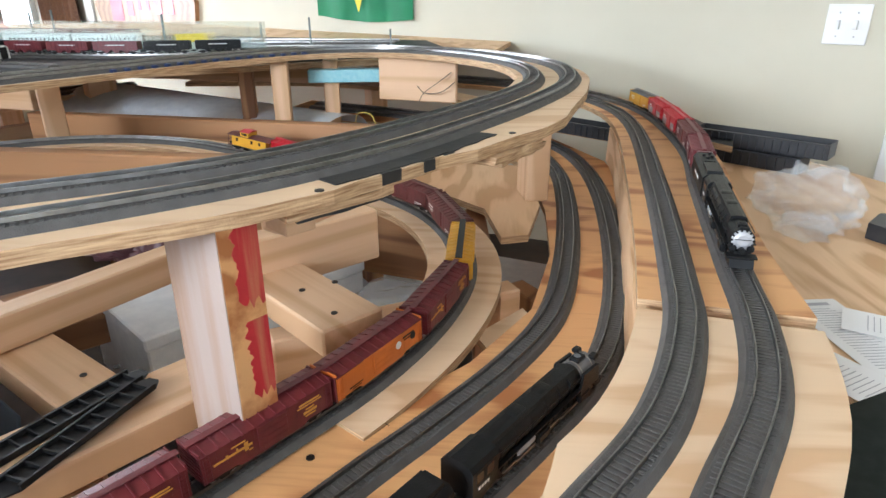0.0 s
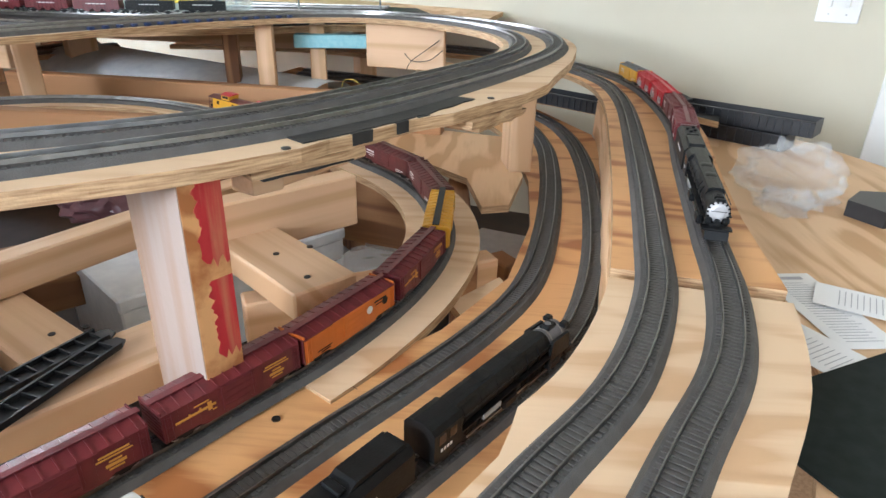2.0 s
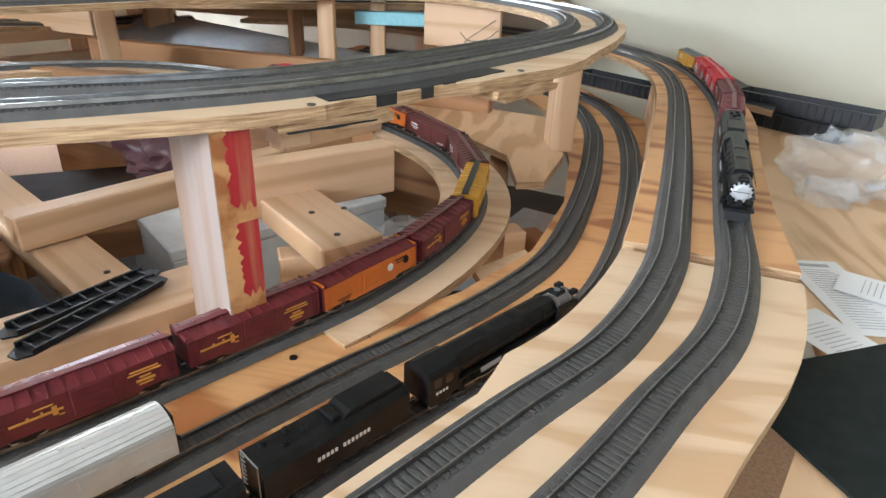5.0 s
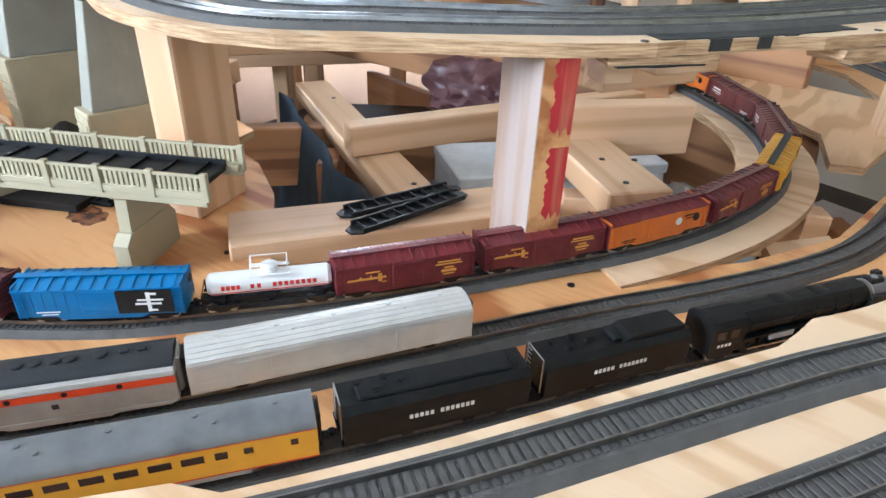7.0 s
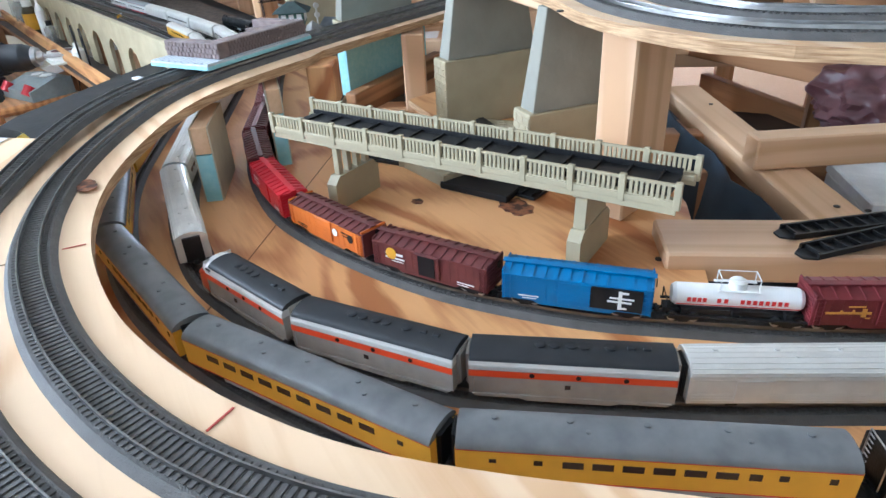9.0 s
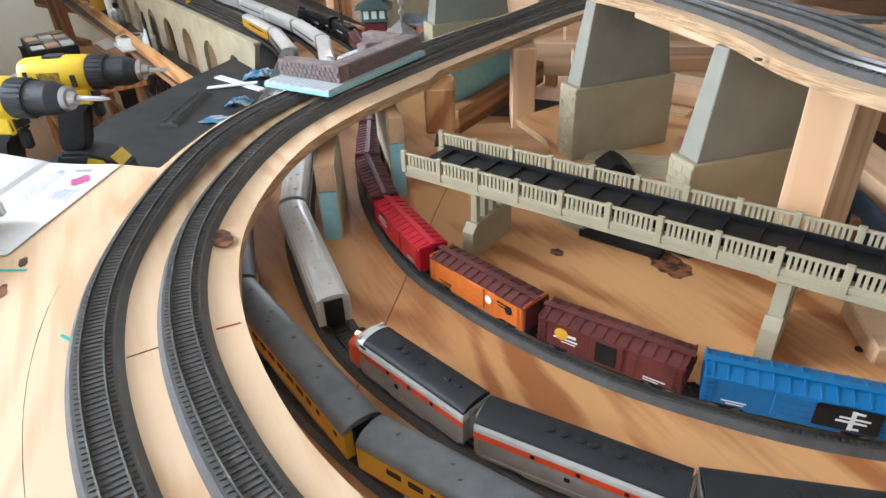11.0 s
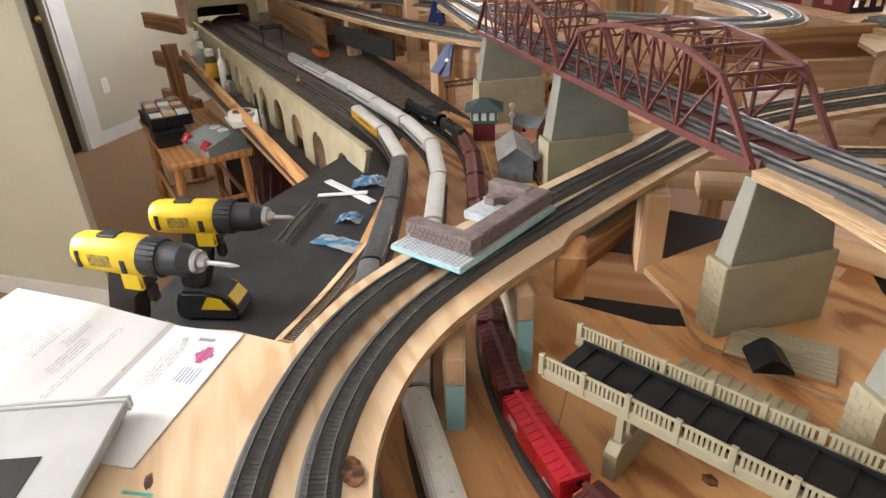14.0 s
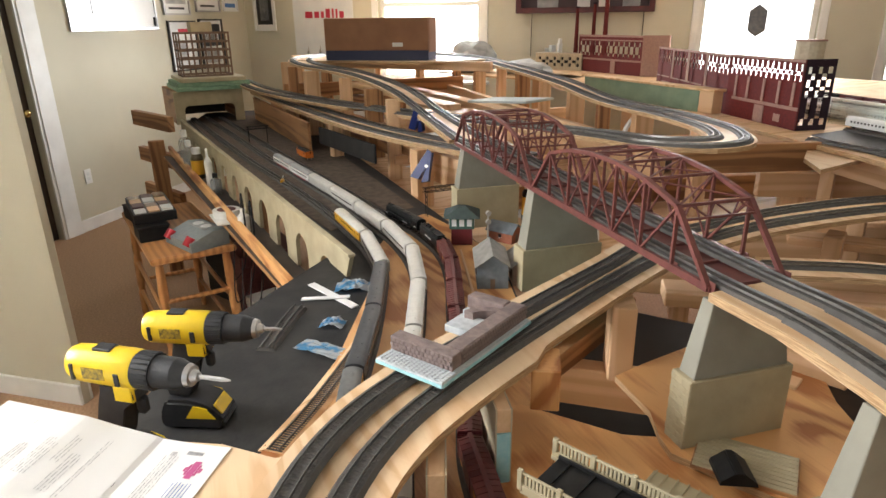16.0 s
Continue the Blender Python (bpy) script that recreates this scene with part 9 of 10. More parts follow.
# ---- side table against the wall ----
TRAY = material("black_tray_plastic", (0.018, 0.019, 0.021), 0.4, second=(0.03, 0.03, 0.032), scale=40)
for z, (xa, ya), (xb, yb), n in ((0.9505, (0.10, 2.055), (0.612, 1.604), 38), (0.9845, (0.44, 1.760), (0.655, 1.590), 17)):
    Lh = math.hypot(xb - xa, yb - ya) / 2
    tray = thing("plastic_tray", "long black ribbed plastic tray behind the deck", "tray", pose((xa + xb) / 2 + 0.02, (ya + yb) / 2 + 0.03, z, 0, 0, math.degrees(math.atan2(yb - ya, xb - xa))), "stacked trays")
    block("bottom", TRAY, -Lh, Lh, -0.03, 0.03, 0, 0.003, 0, tray)
    for y in (-0.032, 0.030):
        block("side", TRAY, -Lh - 0.002, Lh + 0.002, y, y + 0.002, 0, 0.033, 0.0006, tray)
    for x in (-Lh - 0.002, Lh):
        block("end", TRAY, x, x + 0.002, -0.030, 0.030, 0, 0.033, 0.0006, tray)
    for i in range(n):
        x = -Lh + (i + 0.5) * 2 * Lh / n
        block("rib", TRAY, x - 0.0012, x + 0.0012, -0.0365, -0.032, 0.002, 0.029, 0.0003, tray)
    block("lip", TRAY, -Lh - 0.004, Lh + 0.004, -0.0385, -0.032, 0.030, 0.033, 0.0006, tray)
FILM = material("clear_crumpled_bag_film", (0.85, 0.87, 0.88), 0.12, second=(0.75, 0.78, 0.80), scale=14, alpha=0.15, spec=1.0)
bag = crumple("plastic_bag", 0.510, 1.345, 0.951, 0.078, 0.085, 0.055, FILM, "crumpled clear plastic bag on the side table", "bag", 11, 0.55, 4)
crumple("plastic_bag", 0.470, 1.255, 0.951, 0.04, 0.035, 0.022, FILM, "flattened clear plastic bag on the side table", "bag", 14, 0.42, 4)
bm = bmesh.new()
prism(bm, [(-0.05, -0.03), (0.045, -0.045), (0.06, 0.02), (0.01, 0.05), (-0.05, 0.03)], 0, 0.025)
cl = part("case_lid", bm, TRAY)
cl.matrix_world = pose(0.615, 1.245, 0.9508, 0, 0, 30)
tagged(cl, "black plastic lid behind the clear bag", "lid")


def slip(x, y, w, h, turn, label, lines, z=0.9515):
    """A receipt lying on the side table."""
    return paper_sheet(x, y, z, w, h, turn, label, lines, group="receipts")


rows = [("print", INK, [(-0.02, 0.02 - 0.004 * (k % 3), y, y + 0.0009) for k, y in enumerate(np.arange(-0.07, 0.06, 0.0055))] + [(-0.018, 0.018, 0.066, 0.073)])]
slip(0.384, 0.940, 0.066, 0.165, 8, "white shop receipt with grey print bars", rows)
slip(0.352, 0.822, 0.062, 0.140, 32, "white shop receipt with grey print bars", rows[:1] and [("print", INK, [(-0.02, 0.015, y, y + 0.0009) for y in np.arange(-0.05, 0.05, 0.006)])], 0.9530)
slip(0.432, 0.948, 0.060, 0.10, 62, "small white receipt lying askew", [("print", INK, [(-0.02, 0.02, y, y + 0.0009) for y in np.arange(-0.03, 0.03, 0.006)])], 0.9545)
mat_ob = block("rubber_mat", material("black_green_rubber", (0.010, 0.014, 0.012), 0.8, second=(0.016, 0.021, 0.018), scale=60, spec=0.2), -0.11, 0.11, -0.16, 0.16, 0.9508, 0.9545, 0.001)
mat_ob.matrix_world = pose(0.385, 0.660, 0, 0, 0, 28)
tagged(mat_ob, "black rubber mat on the side table", "mat")

sheet("board_edge_black", [(0.436, 1.72), (0.487, 1.645), (0.512, 1.72), (0.506, 1.90), (0.49, 2.06), (0.43, 2.14), (0.42, 2.0)], 1.0, BLACK_BOARD, "black painted plywood wing beside the deck", 0.013)

# ---- shelf along the wall behind the loops ----
SHELF_Z = 1.115
outline = [(-0.05, 2.36), (-0.45, 2.22), (-0.75, 2.02), (-1.2, 1.80), (-1.75, 1.95), (-2.2, 2.05), (-2.7, 2.16), (-3.7, 2.50), (-5.7, 2.75), (-5.95, 3.9), tuple(room(4.6, V1 - 0.004)[:2]), tuple(room(1.75, V1 - 0.004)[:2])]
sheet("board_wall_shelf", outline, SHELF_Z, PLY_B, "plywood shelf along the wall behind the loops", 0.016)
sheet("board_shelf_dark", [(-2.12, 2.60), (-2.08, 2.14), (-1.75, 2.00), (-1.2, 1.84), (-0.75, 2.06), (-0.45, 2.26), (-0.12, 2.40), (-0.3, 3.0), (-1.5, 3.3), (-3.4, 3.3), (-3.4, 2.85)], SHELF_Z + 0.0045, BLACK_BOARD, "dark painted shelf surface under the stored trains", 0.004, BLACK_BOARD)
for x, y in ((-2.1, 2.12), (-2.8, 2.30), (-3.8, 2.65), (-5.4, 2.9), (-1.3, 2.3), (-2.2, 3.0), (-0.5, 2.9)):
    post(x, y, 0.0, SHELF_Z - 0.017, 0.089, 0.045, ROOM_TURN, PINE, "pine post under the wall shelf")
for a, b in (((-1.25, 1.93), (-5.5, 2.95)), ((-0.6, 2.5), (-3.0, 2.9))):
    lumber("stud", (*a, SHELF_Z - 0.062), (*b, SHELF_Z - 0.062), 0.038, 0.085, PINE, "pine joist carrying the wall shelf")
TS = SHELF_Z + 0.0048
SHELF_LINES = [Line([(x, y, TS) for x, y in pts], 0.04) for pts in (
    [(-2.0, 2.03), (-1.7, 2.015), (-1.33, 1.965), (-1.18, 1.93)],
    [(-2.09, 2.345), (-1.85, 2.30), (-1.4, 2.21), (-1.1, 2.215), (-0.8, 2.30), (-0.4, 2.42)],
    [(-3.0, 2.70), (-2.4, 2.60), (-1.8, 2.52), (-1.17, 2.53), (-0.4, 2.62)],
    [(-3.3, 2.98), (-2.5, 2.83), (-1.9, 2.76), (-1.2, 2.72), (-0.4, 2.80)],
    [(-3.2, 3.14), (-2.5, 3.0), (-1.8, 2.92), (-1.2, 2.88), (-0.4, 2.92)])]
for ln in SHELF_LINES:
    track(ln, "grey roadbed track on the wall shelf")
WWIN = [(x, x + 0.008, 0.022, 0.029) for x in np.arange(-0.10, 0.10, 0.016)]
for ln, s0, n in ((SHELF_LINES[0], 0.54, 1), (SHELF_LINES[1], 0.125, 1), (SHELF_LINES[2], 0.62, 5), (SHELF_LINES[3], 0.20, 6)):
    for k in range(n):
        coach(ln, s0 + k * 0.256, CAR_WHITE, CAR_WHITE, "white passenger coach standing on the wall shelf", windows=WWIN, length=0.246)
for ln, s0, n in ((SHELF_LINES[1], 0.50, 6), (SHELF_LINES[4], 0.5, 9)):
    for k in range(n):
        hopper_car(ln, s0 + k * 0.148, (MAROON, MAROON, BLACK, BLACK, MAROON)[(k + 3) % 5], "hopper car standing on the wall shelf")
POLE = material("grey_green_mast", (0.16, 0.18, 0.17), 0.5)
for x, y, h in ((-1.60, 2.57, 0.13), (-1.10, 2.39, 0.12), (-0.87, 2.66, 0.085), (-0.70, 2.70, 0.10), (-0.40, 2.70, 0.06), (-1.75, 2.66, 0.12)):
    mast = thing("catenary_mast", "thin grey model mast on the wall shelf", "model mast", pose(x, y, SHELF_Z + 0.0046), "model masts")
    block("pole", POLE, -0.003, 0.003, -0.003, 0.003, 0, h, 0.0005, mast)
    block("foot", POLE, -0.007, 0.007, -0.007, 0.007, 0.0002, 0.006, 0.0005, mast)
for x, y, h in ((-1.95, 2.43, 0.13), (-1.72, 2.10, 0.13)):
    tw = thing("lattice_mast", "grey lattice model tower on the wall shelf", "model mast", pose(x, y, SHELF_Z + 0.0046), "model masts")
    bm = bmesh.new()
    for i in range(9):
        z0, z1 = h * i / 9, h * (i + 1) / 9
        r0, r1 = 0.012 * (1 - 0.8 * i / 9), 0.012 * (1 - 0.8 * (i + 1) / 9)
        cs = ((-1, -1), (1, -1), (1, 1), (-1, 1))
        for k in range(4):
            a, b = cs[k], cs[(k + 1) % 4]
            rod(bm, (a[0] * r0, a[1] * r0, z0), (a[0] * r1, a[1] * r1, z1), 0.0009, n=4)
            rod(bm, (a[0] * r0, a[1] * r0, z0), (b[0] * r1, b[1] * r1, z1), 0.0007, n=4)
    part("lattice", bm, POLE, tw)
bm = bmesh.new()
box(bm, -0.75, 0.75, -0.002, 0.002, 0, 0.10)
screen = part("clear_panel", bm, material("greenish_clear_panel", (0.72, 0.90, 0.85), 0.05, transmit=0.9, alpha=0.45))
screen.matrix_world = pose(-1.50, 2.405, SHELF_Z + 0.0047, 0, 0, -3)
tagged(screen, "greenish clear plastic panel along the shelf tracks", "panel")
screen.visible_shadow = False
house("model_house", -1.03, 2.43, SHELF_Z + 0.005, 0.09, 0.06, 0.035, 0.02, 36, CAR_WHITE, TOOL_YELLOW, "small white model house with a yellow roof")

# white sheet, foam strip, wires and pegs inside the loop
bm = bmesh.new()
ring0, ring1 = [], []
for k in range(13):
    a = math.pi * (0.08 + 0.84 * k / 12)
    for ring, p, r in ((ring0, Vector((-1.38, 2.40, 0.925)), 0.15), (ring1, Vector((-0.46, 2.13, 0.905)), 0.10)):
        side = Vector((0.366, 0.93, 0))
        ring.append(bm.verts.new(p + side * (-r * 1.35 * math.cos(a)) + Vector((0, 0, r * math.sin(a) * 0.62))))
for k in range(12):
    bm.faces.new((ring0[k], ring0[k + 1], ring1[k + 1], ring1[k]))
tagged(part("plastic_sheet", bm, STYRO, smooth=True), "white bowed plastic sheet under the loop", "sheet")
ledge = [(-1.15, 2.63, 1.0), (-0.69, 2.66, 1.0), (-0.30, 2.50, 1.0), (-0.02, 2.20, 1.0)]
deck("deck_back_ledge", Line(ledge, 0.03), 0.03, -0.06, "narrow plywood ledge behind the loop", 0.014)
foam = lumber("foam_strip", (-0.56, 2.155, 1.078), (-0.27, 2.20, 1.078), 0.05, 0.036, FOAM_BLUE, "turquoise foam strip on the plywood ledge", category="foam")
WIRE = material("dark_wire", (0.03, 0.025, 0.02), 0.5)
for n, pts in enumerate((((-0.135, 2.06, 1.10), (-0.17, 2.05, 1.075), (-0.215, 2.065, 1.04), (-0.225, 2.07, 1.02)), ((-0.125, 2.055, 1.075), (-0.16, 2.045, 1.05), (-0.21, 2.06, 1.045), (-0.228, 2.05, 1.065)), ((-0.42, 2.10, 0.93), (-0.40, 2.07, 0.985), (-0.36, 2.05, 0.985), (-0.33, 2.0, 0.93)))):
    ln = Line(pts, 0.006)
    bm = bmesh.new()
    sweep(bm, ln, [(-0.0011, -0.0011), (0.0011, -0.0011), (0.0011, 0.0011), (-0.0011, 0.0011)])
    tagged(part("wire", bm, WIRE if n < 2 else material("yellow_wire", (0.6, 0.45, 0.1), 0.5)), "thin loose wire under the loop", "wire", "loose wires")
PEG = material("navy_blue_plastic", (0.012, 0.03, 0.10), 0.4)
for k in range(17):
    s = LINE_F.near(-0.555, 2.06) + k * 0.033
    p, t = LINE_F.at(s)
    q = Vector((-t.y, t.x, 0)).normalized()
    c = p + q * 0.026
    peg = block("peg", PEG, -0.006, 0.006, -0.006, 0.006, 0.0008, 0.0075, 0.0015)
    peg.matrix_world = pose(c.x, c.y, c.z, 0, 0, math.degrees(math.atan2(t.y, t.x)))
    tagged(peg, "small navy plastic peg beside the track", "peg", "pegs by the track")

# ---- far benchwork ----
for line, every, z0 in ((LINE_H, 0.36, 0.88),):
    s = LINE_H.near(-3.2, 0.885)
    k = 0
    while s < LINE_H.near(-1.86, 1.56):
        p, t = LINE_H.at(s)
        q = Vector((-t.y, t.x, 0)).normalized()
        if p.z > 1.12 and -5.6 < p.x < -1.9:
            c = p + q * (0.04 if s < LINE_H.near(-1.74, 1.28) else 0.0)
            post(c.x, c.y, z0 if k % 3 else 0.0, p.z - 0.014, 0.088 if k % 2 else 0.06, 0.04, math.degrees(math.atan2(t.y, t.x)), (PINE, PINE_DARK)[k % 3 == 1], "pine post under the far deck")
        s += every * (0.85 + 0.3 * ((k * 7) % 5) / 4)
        k += 1
FRAME = [((-5.4, 0.60, 0.99), (-2.75, 0.98, 0.99), 0.04, 0.14), ((-5.3, 1.88, 1.02), (-2.2, 1.55, 1.02), 0.04, 0.14), ((-5.3, 1.30, 0.93), (-2.0, 1.25, 0.93), 0.04, 0.09),
         ((-4.9, 0.62, 1.10), (-4.9, 1.95, 1.10), 0.04, 0.09), ((-4.0, 0.70, 0.95), (-4.0, 2.4, 0.95), 0.04, 0.09), ((-3.2, 0.85, 0.93), (-3.0, 2.5, 0.93), 0.09, 0.04), ((-2.5, 0.95, 0.90), (-2.2, 2.2, 0.90), 0.04, 0.09),
         ((-4.6, 1.05, 1.15), (-3.2, 1.15, 1.15), 0.09, 0.03), ((-5.2, 1.5, 1.08), (-3.4, 1.55, 1.08), 0.09, 0.03),
         ((-2.10, 1.52, 1.075), (-1.95, 2.02, 1.075), 0.04, 0.10), ((-2.08, 1.90, 0.955), (-1.72, 2.55, 0.955), 0.04, 0.09), ((-1.95, 1.30, 0.86), (-1.45, 2.3, 0.86), 0.04, 0.12)]
post(-2.68, 0.80, 0.84, LOW_Z - 0.0165, 0.085, 0.045, 20, PINE, "pine post under the lower far deck")
post(-3.55, 0.66, 0.84, LOW_Z - 0.0165, 0.06, 0.04, 20, PINE, "pine post under the lower far deck")
post(-4.3, 0.56, 0.84, LOW_Z - 0.0165, 0.085, 0.045, 20, PINE, "pine post under the lower far deck")
for n, (a, b, w, h) in enumerate(FRAME):
    lumber("stud", a, b, w, h, PINE if n % 3 else PINE_DARK, "pine joist of the far benchwork")
for x, y, z0, z1 in ((-1.60, 1.78, 0.0, 0.985), (-1.50, 1.55, 0.0, 0.985), (-1.95, 2.10, 0.0, 1.10), (-2.35, 1.35, 0.0, 0.90), (-3.1, 1.3, 0.0, 0.92)):
    post(x, y, z0, z1, 0.08, 0.045, 30, PINE, "pine post of the far benchwork")
lumber("stud", (-2.90, 0.845, 0.985), (-2.26, 0.985, 0.985), 0.04, 0.115, PINE, "wide pine joist under the lower far ramp")
lumber("stud", (-1.62, 1.52, 0.945), (-1.40, 1.72, 0.945), 0.09, 0.02, PINE, "short flat pine board below the double track")
lumber("stud", (-1.50, 0.98, 0.915), (-1.20, 1.42, 0.915), 0.09, 0.035, PINE, "flat pine board below the double track")
lumber("stud", (-1.95, 0.82, 0.855), (-1.20, 1.75, 0.855), 0.04, 0.09, PINE, "pine joist below the double track")
sheet("board_far", [(-2.0, 0.95), (-1.75, 1.35), (-1.9, 2.1), (-3.4, 2.55), (-5.5, 2.2), (-5.6, 0.76), (-2.2, 0.76)], 0.835, PLY_B, "plywood board across the far benchwork", 0.014)
sheet("board_scrap", [(-1.72, 1.74), (-1.80, 2.15), (-2.05, 2.34), (-2.02, 2.06), (-1.86, 1.84)], SHELF_Z - 0.018, PLY, "loose plywood piece beside the loop", 0.013)

# things lying among the far frames
random.seed(12)
for x, y, z, w, h, a, m in ((-2.45, 1.2, 0.842, 0.22, 0.28, 20, PAPER), (-2.1, 1.1, 0.842, 0.21, 0.28, 55, PAPER), (-2.7, 1.45, 0.842, 0.3, 0.22, 5, PAPER), (-3.3, 1.2, 0.842, 0.4, 0.3, 30, PAPER), (-3.7, 1.5, 0.842, 0.5, 0.3, 80, PAPER), (-4.3, 1.3, 0.842, 0.5, 0.4, 12, PAPER)):
    paper_sheet(x, y, z, w, h, a, "white sheet of paper on the far bench", [("print", INK, [(-w * 0.4, w * random.uniform(0.0, 0.4), k, k + 0.003) for k in np.arange(-h * 0.4, h * 0.4, 0.012)])])
lumber("board", (-3.66, 0.60, 0.990), (-3.05, 0.72, 0.990), 0.012, 0.085, BLACK_BOARD, "black painted board beside the far yard", category="board")
for x, y, z, lx, ly, lz, a, m, lab in ((-3.5, 1.3, 0.843, 0.3, 0.2, 0.12, 15, POSTER, "white carton on the far bench"), (-4.1, 1.6, 0.843, 0.34, 0.24, 0.16, 40, PINE_DARK, "brown carton on the far bench"), (-4.4, 1.05, 0.843, 0.26, 0.2, 0.14, -10, POSTER, "white carton on the far bench"), (-2.9, 2.05, 0.843, 0.3, 0.22, 0.14, 25, DARK_RED, "dark red carton on the far bench"), (-5.0, 1.3, 0.843, 0.4, 0.3, 0.2, 5, PINE_DARK, "brown carton on the far bench")):
    plain_box("carton", x, y, z, lx, ly, lz, a, m, lab, "box")
bottle(-2.37, 1.10, 0.8355, 0.022, 0.15, BLACK, POSTER, "black spray can on the far bench", 0.6)
lumber("foam_sheet", (-3.3, 1.35, 1.165), (-2.95, 1.48, 1.19), 0.20, 0.012, material("grey_foam_sheet", (0.42, 0.46, 0.45), 0.7, second=(0.36, 0.40, 0.39), scale=20), "grey foam sheet lying on the far frames", category="foam")
CLAMP = material("navy_clamp_plastic", (0.010, 0.025, 0.13), 0.35)
for x, y, z, tilt in ((-3.02, 0.90, 1.145, 15), (-2.60, 0.775, 1.03, -20)):
    cp = thing("spring_clamp", "navy blue spring clamp gripping the wood", "clamp", pose(x, y, z, tilt, 20, 40) @ Matrix.Scale(1.05, 4), "spring clamps")
    bm = bmesh.new()
    prism(bm, [(-0.02, -0.06), (0.012, -0.055), (0.022, 0.0), (0.012, 0.05), (-0.004, 0.055), (-0.012, 0.0)], -0.012, 0.012, "y")
    part("jaw", bm, CLAMP, cp)
    bm = bmesh.new()
    prism(bm, [(0.026, -0.06), (0.05, -0.045), (0.034, 0.0), (0.016, 0.052), (0.004, 0.052), (0.022, 0.0)], -0.010, 0.010, "y")
    part("jaw", bm, CLAMP, cp)
    bm = bmesh.new()
    rod(bm, (0.02, -0.013, 0.0), (0.02, 0.013, 0.0), 0.006)
    part("pivot", bm, STEELY, cp)
loop = thing("tube_loop", "bent white plastic tube standing on the far board", "tube", pose(-2.74, 1.86, 0.8355, 0, 0, 60))
arc = Line([(-0.05, 0, 0.0), (-0.055, 0.0, 0.14), (-0.04, 0.0, 0.24), (0, 0.0, 0.28), (0.04, 0.0, 0.24), (0.055, 0.0, 0.14), (0.05, 0, 0.0)], 0.012)
bm = bmesh.new()
for i in range(len(arc.p) - 1):
    rod(bm, arc.p[i], arc.p[i + 1], 0.011, n=8)
part("tube", bm, WHITE, loop, smooth=True)
block("foot", WHITE, -0.07, 0.07, -0.02, 0.02, 0.0003, 0.008, 0.002, loop)
for k, (x, y, r) in enumerate(((-2.60, 1.24, 0.09), (-2.25, 1.12, 0.07), (-2.72, 1.30, 0.06))):
    crumple("crumpled_paper", x, y, 0.8355, r, r * 0.8, r * 0.55, PAPER, "crumpled white paper on the far board", "paper", 20 + k, 0.5)

# brown carton standing on the far deck
CARD = material("brown_corrugated_card", (0.28, 0.135, 0.070), 0.8, second=(0.24, 0.115, 0.06), scale=12)
BLUE_BAND = material("dark_blue_band", (0.012, 0.018, 0.06), 0.5)
a, b = Vector((-4.70, 0.86, 0)), Vector((-4.29, 1.46, 0))
carton = thing("cardboard_under_carton", "brown corrugated carton with a dark blue lower band", "box", pose((a.x + b.x) / 2 - 0.17, (a.y + b.y) / 2 + 0.12, 1.3015, 0, 0, math.degrees(math.atan2(b.y - a.y, b.x - a.x))))
L2 = (b - a).length / 2 * 0.95
block("body", CARD, -L2, L2, -0.2, 0.02, 0.062, 0.26, 0.003, carton)
block("blue_band", BLUE_BAND, -L2 - 0.001, L2 + 0.001, -0.201, 0.021, 0, 0.062, 0.002, carton, label="dark blue printed band")
for s, w in ((-1, 0.02), (1, 0.02)):
    block("flap", CARD, s * (L2 + 0.002), s * (L2 + 0.006), -0.19, 0.01, 0.03 + w, 0.257, 0.001, carton)
block("label_patch", POSTER, L2 * 0.32, L2 * 0.52, -0.2016, -0.2005, 0.085, 0.11, 0, carton)
lumber("board", (-5.0, 0.95, 1.27), (-4.0, 1.75, 1.27), 0.04, 0.06, PINE, "pine beam under the carton and far deck", category="board")
sheet("board_under_carton", [(-4.85, 0.72), (-4.2, 1.35), (-4.3, 1.85), (-5.3, 1.7), (-5.4, 0.95)], 1.3, PLY, "plywood sheet carrying the carton")

# firs and rock models at the far end
FIR = material("dark_fir_green", (0.018, 0.045, 0.022), 0.9, second=(0.03, 0.065, 0.03), scale=60, bump=0.8, bump_scale=200)
GREY_ROCK = material("grey_plaster_rock", (0.42, 0.42, 0.41), 0.9, second=(0.26, 0.27, 0.26), scale=14, bump=0.6, bump_scale=40)


def fir(x, y, z, h, seed):
    random.seed(seed)
    root = thing("model_fir", "small dark green model fir tree", "model tree", pose(x, y, z, 0, 0, seed * 40), "model firs")
    bm = bmesh.new()
    rod(bm, (0, 0, 0), (0, 0, h), h * 0.025, h * 0.006, 6)
    part("trunk", bm, PINE_DARK, root)
    bm = bmesh.new()
    for k in range(70):
        f = (k + random.random()) / 70
        zz = h * (0.12 + 0.86 * f)
        r = h * 0.24 * (1 - f) * random.uniform(0.7, 1.15) + 0.002
        aa = random.uniform(0, math.tau)
        c, s = math.cos(aa), math.sin(aa)
        w = r * 0.42
        p0 = bm.verts.new((0, 0, zz))
        p1 = bm.verts.new((c * r - s * w * 0.5, s * r + c * w * 0.5, zz - r * 0.45))
        p2 = bm.verts.new((c * r * 1.12, s * r * 1.12, zz - r * 0.6))
        p3 = bm.verts.new((c * r + s * w * 0.5, s * r - c * w * 0.5, zz - r * 0.45))
        bm.faces.new((p0, p1, p2))
        bm.faces.new((p0, p2, p3))
    part("crown", bm, FIR, root)
    return root


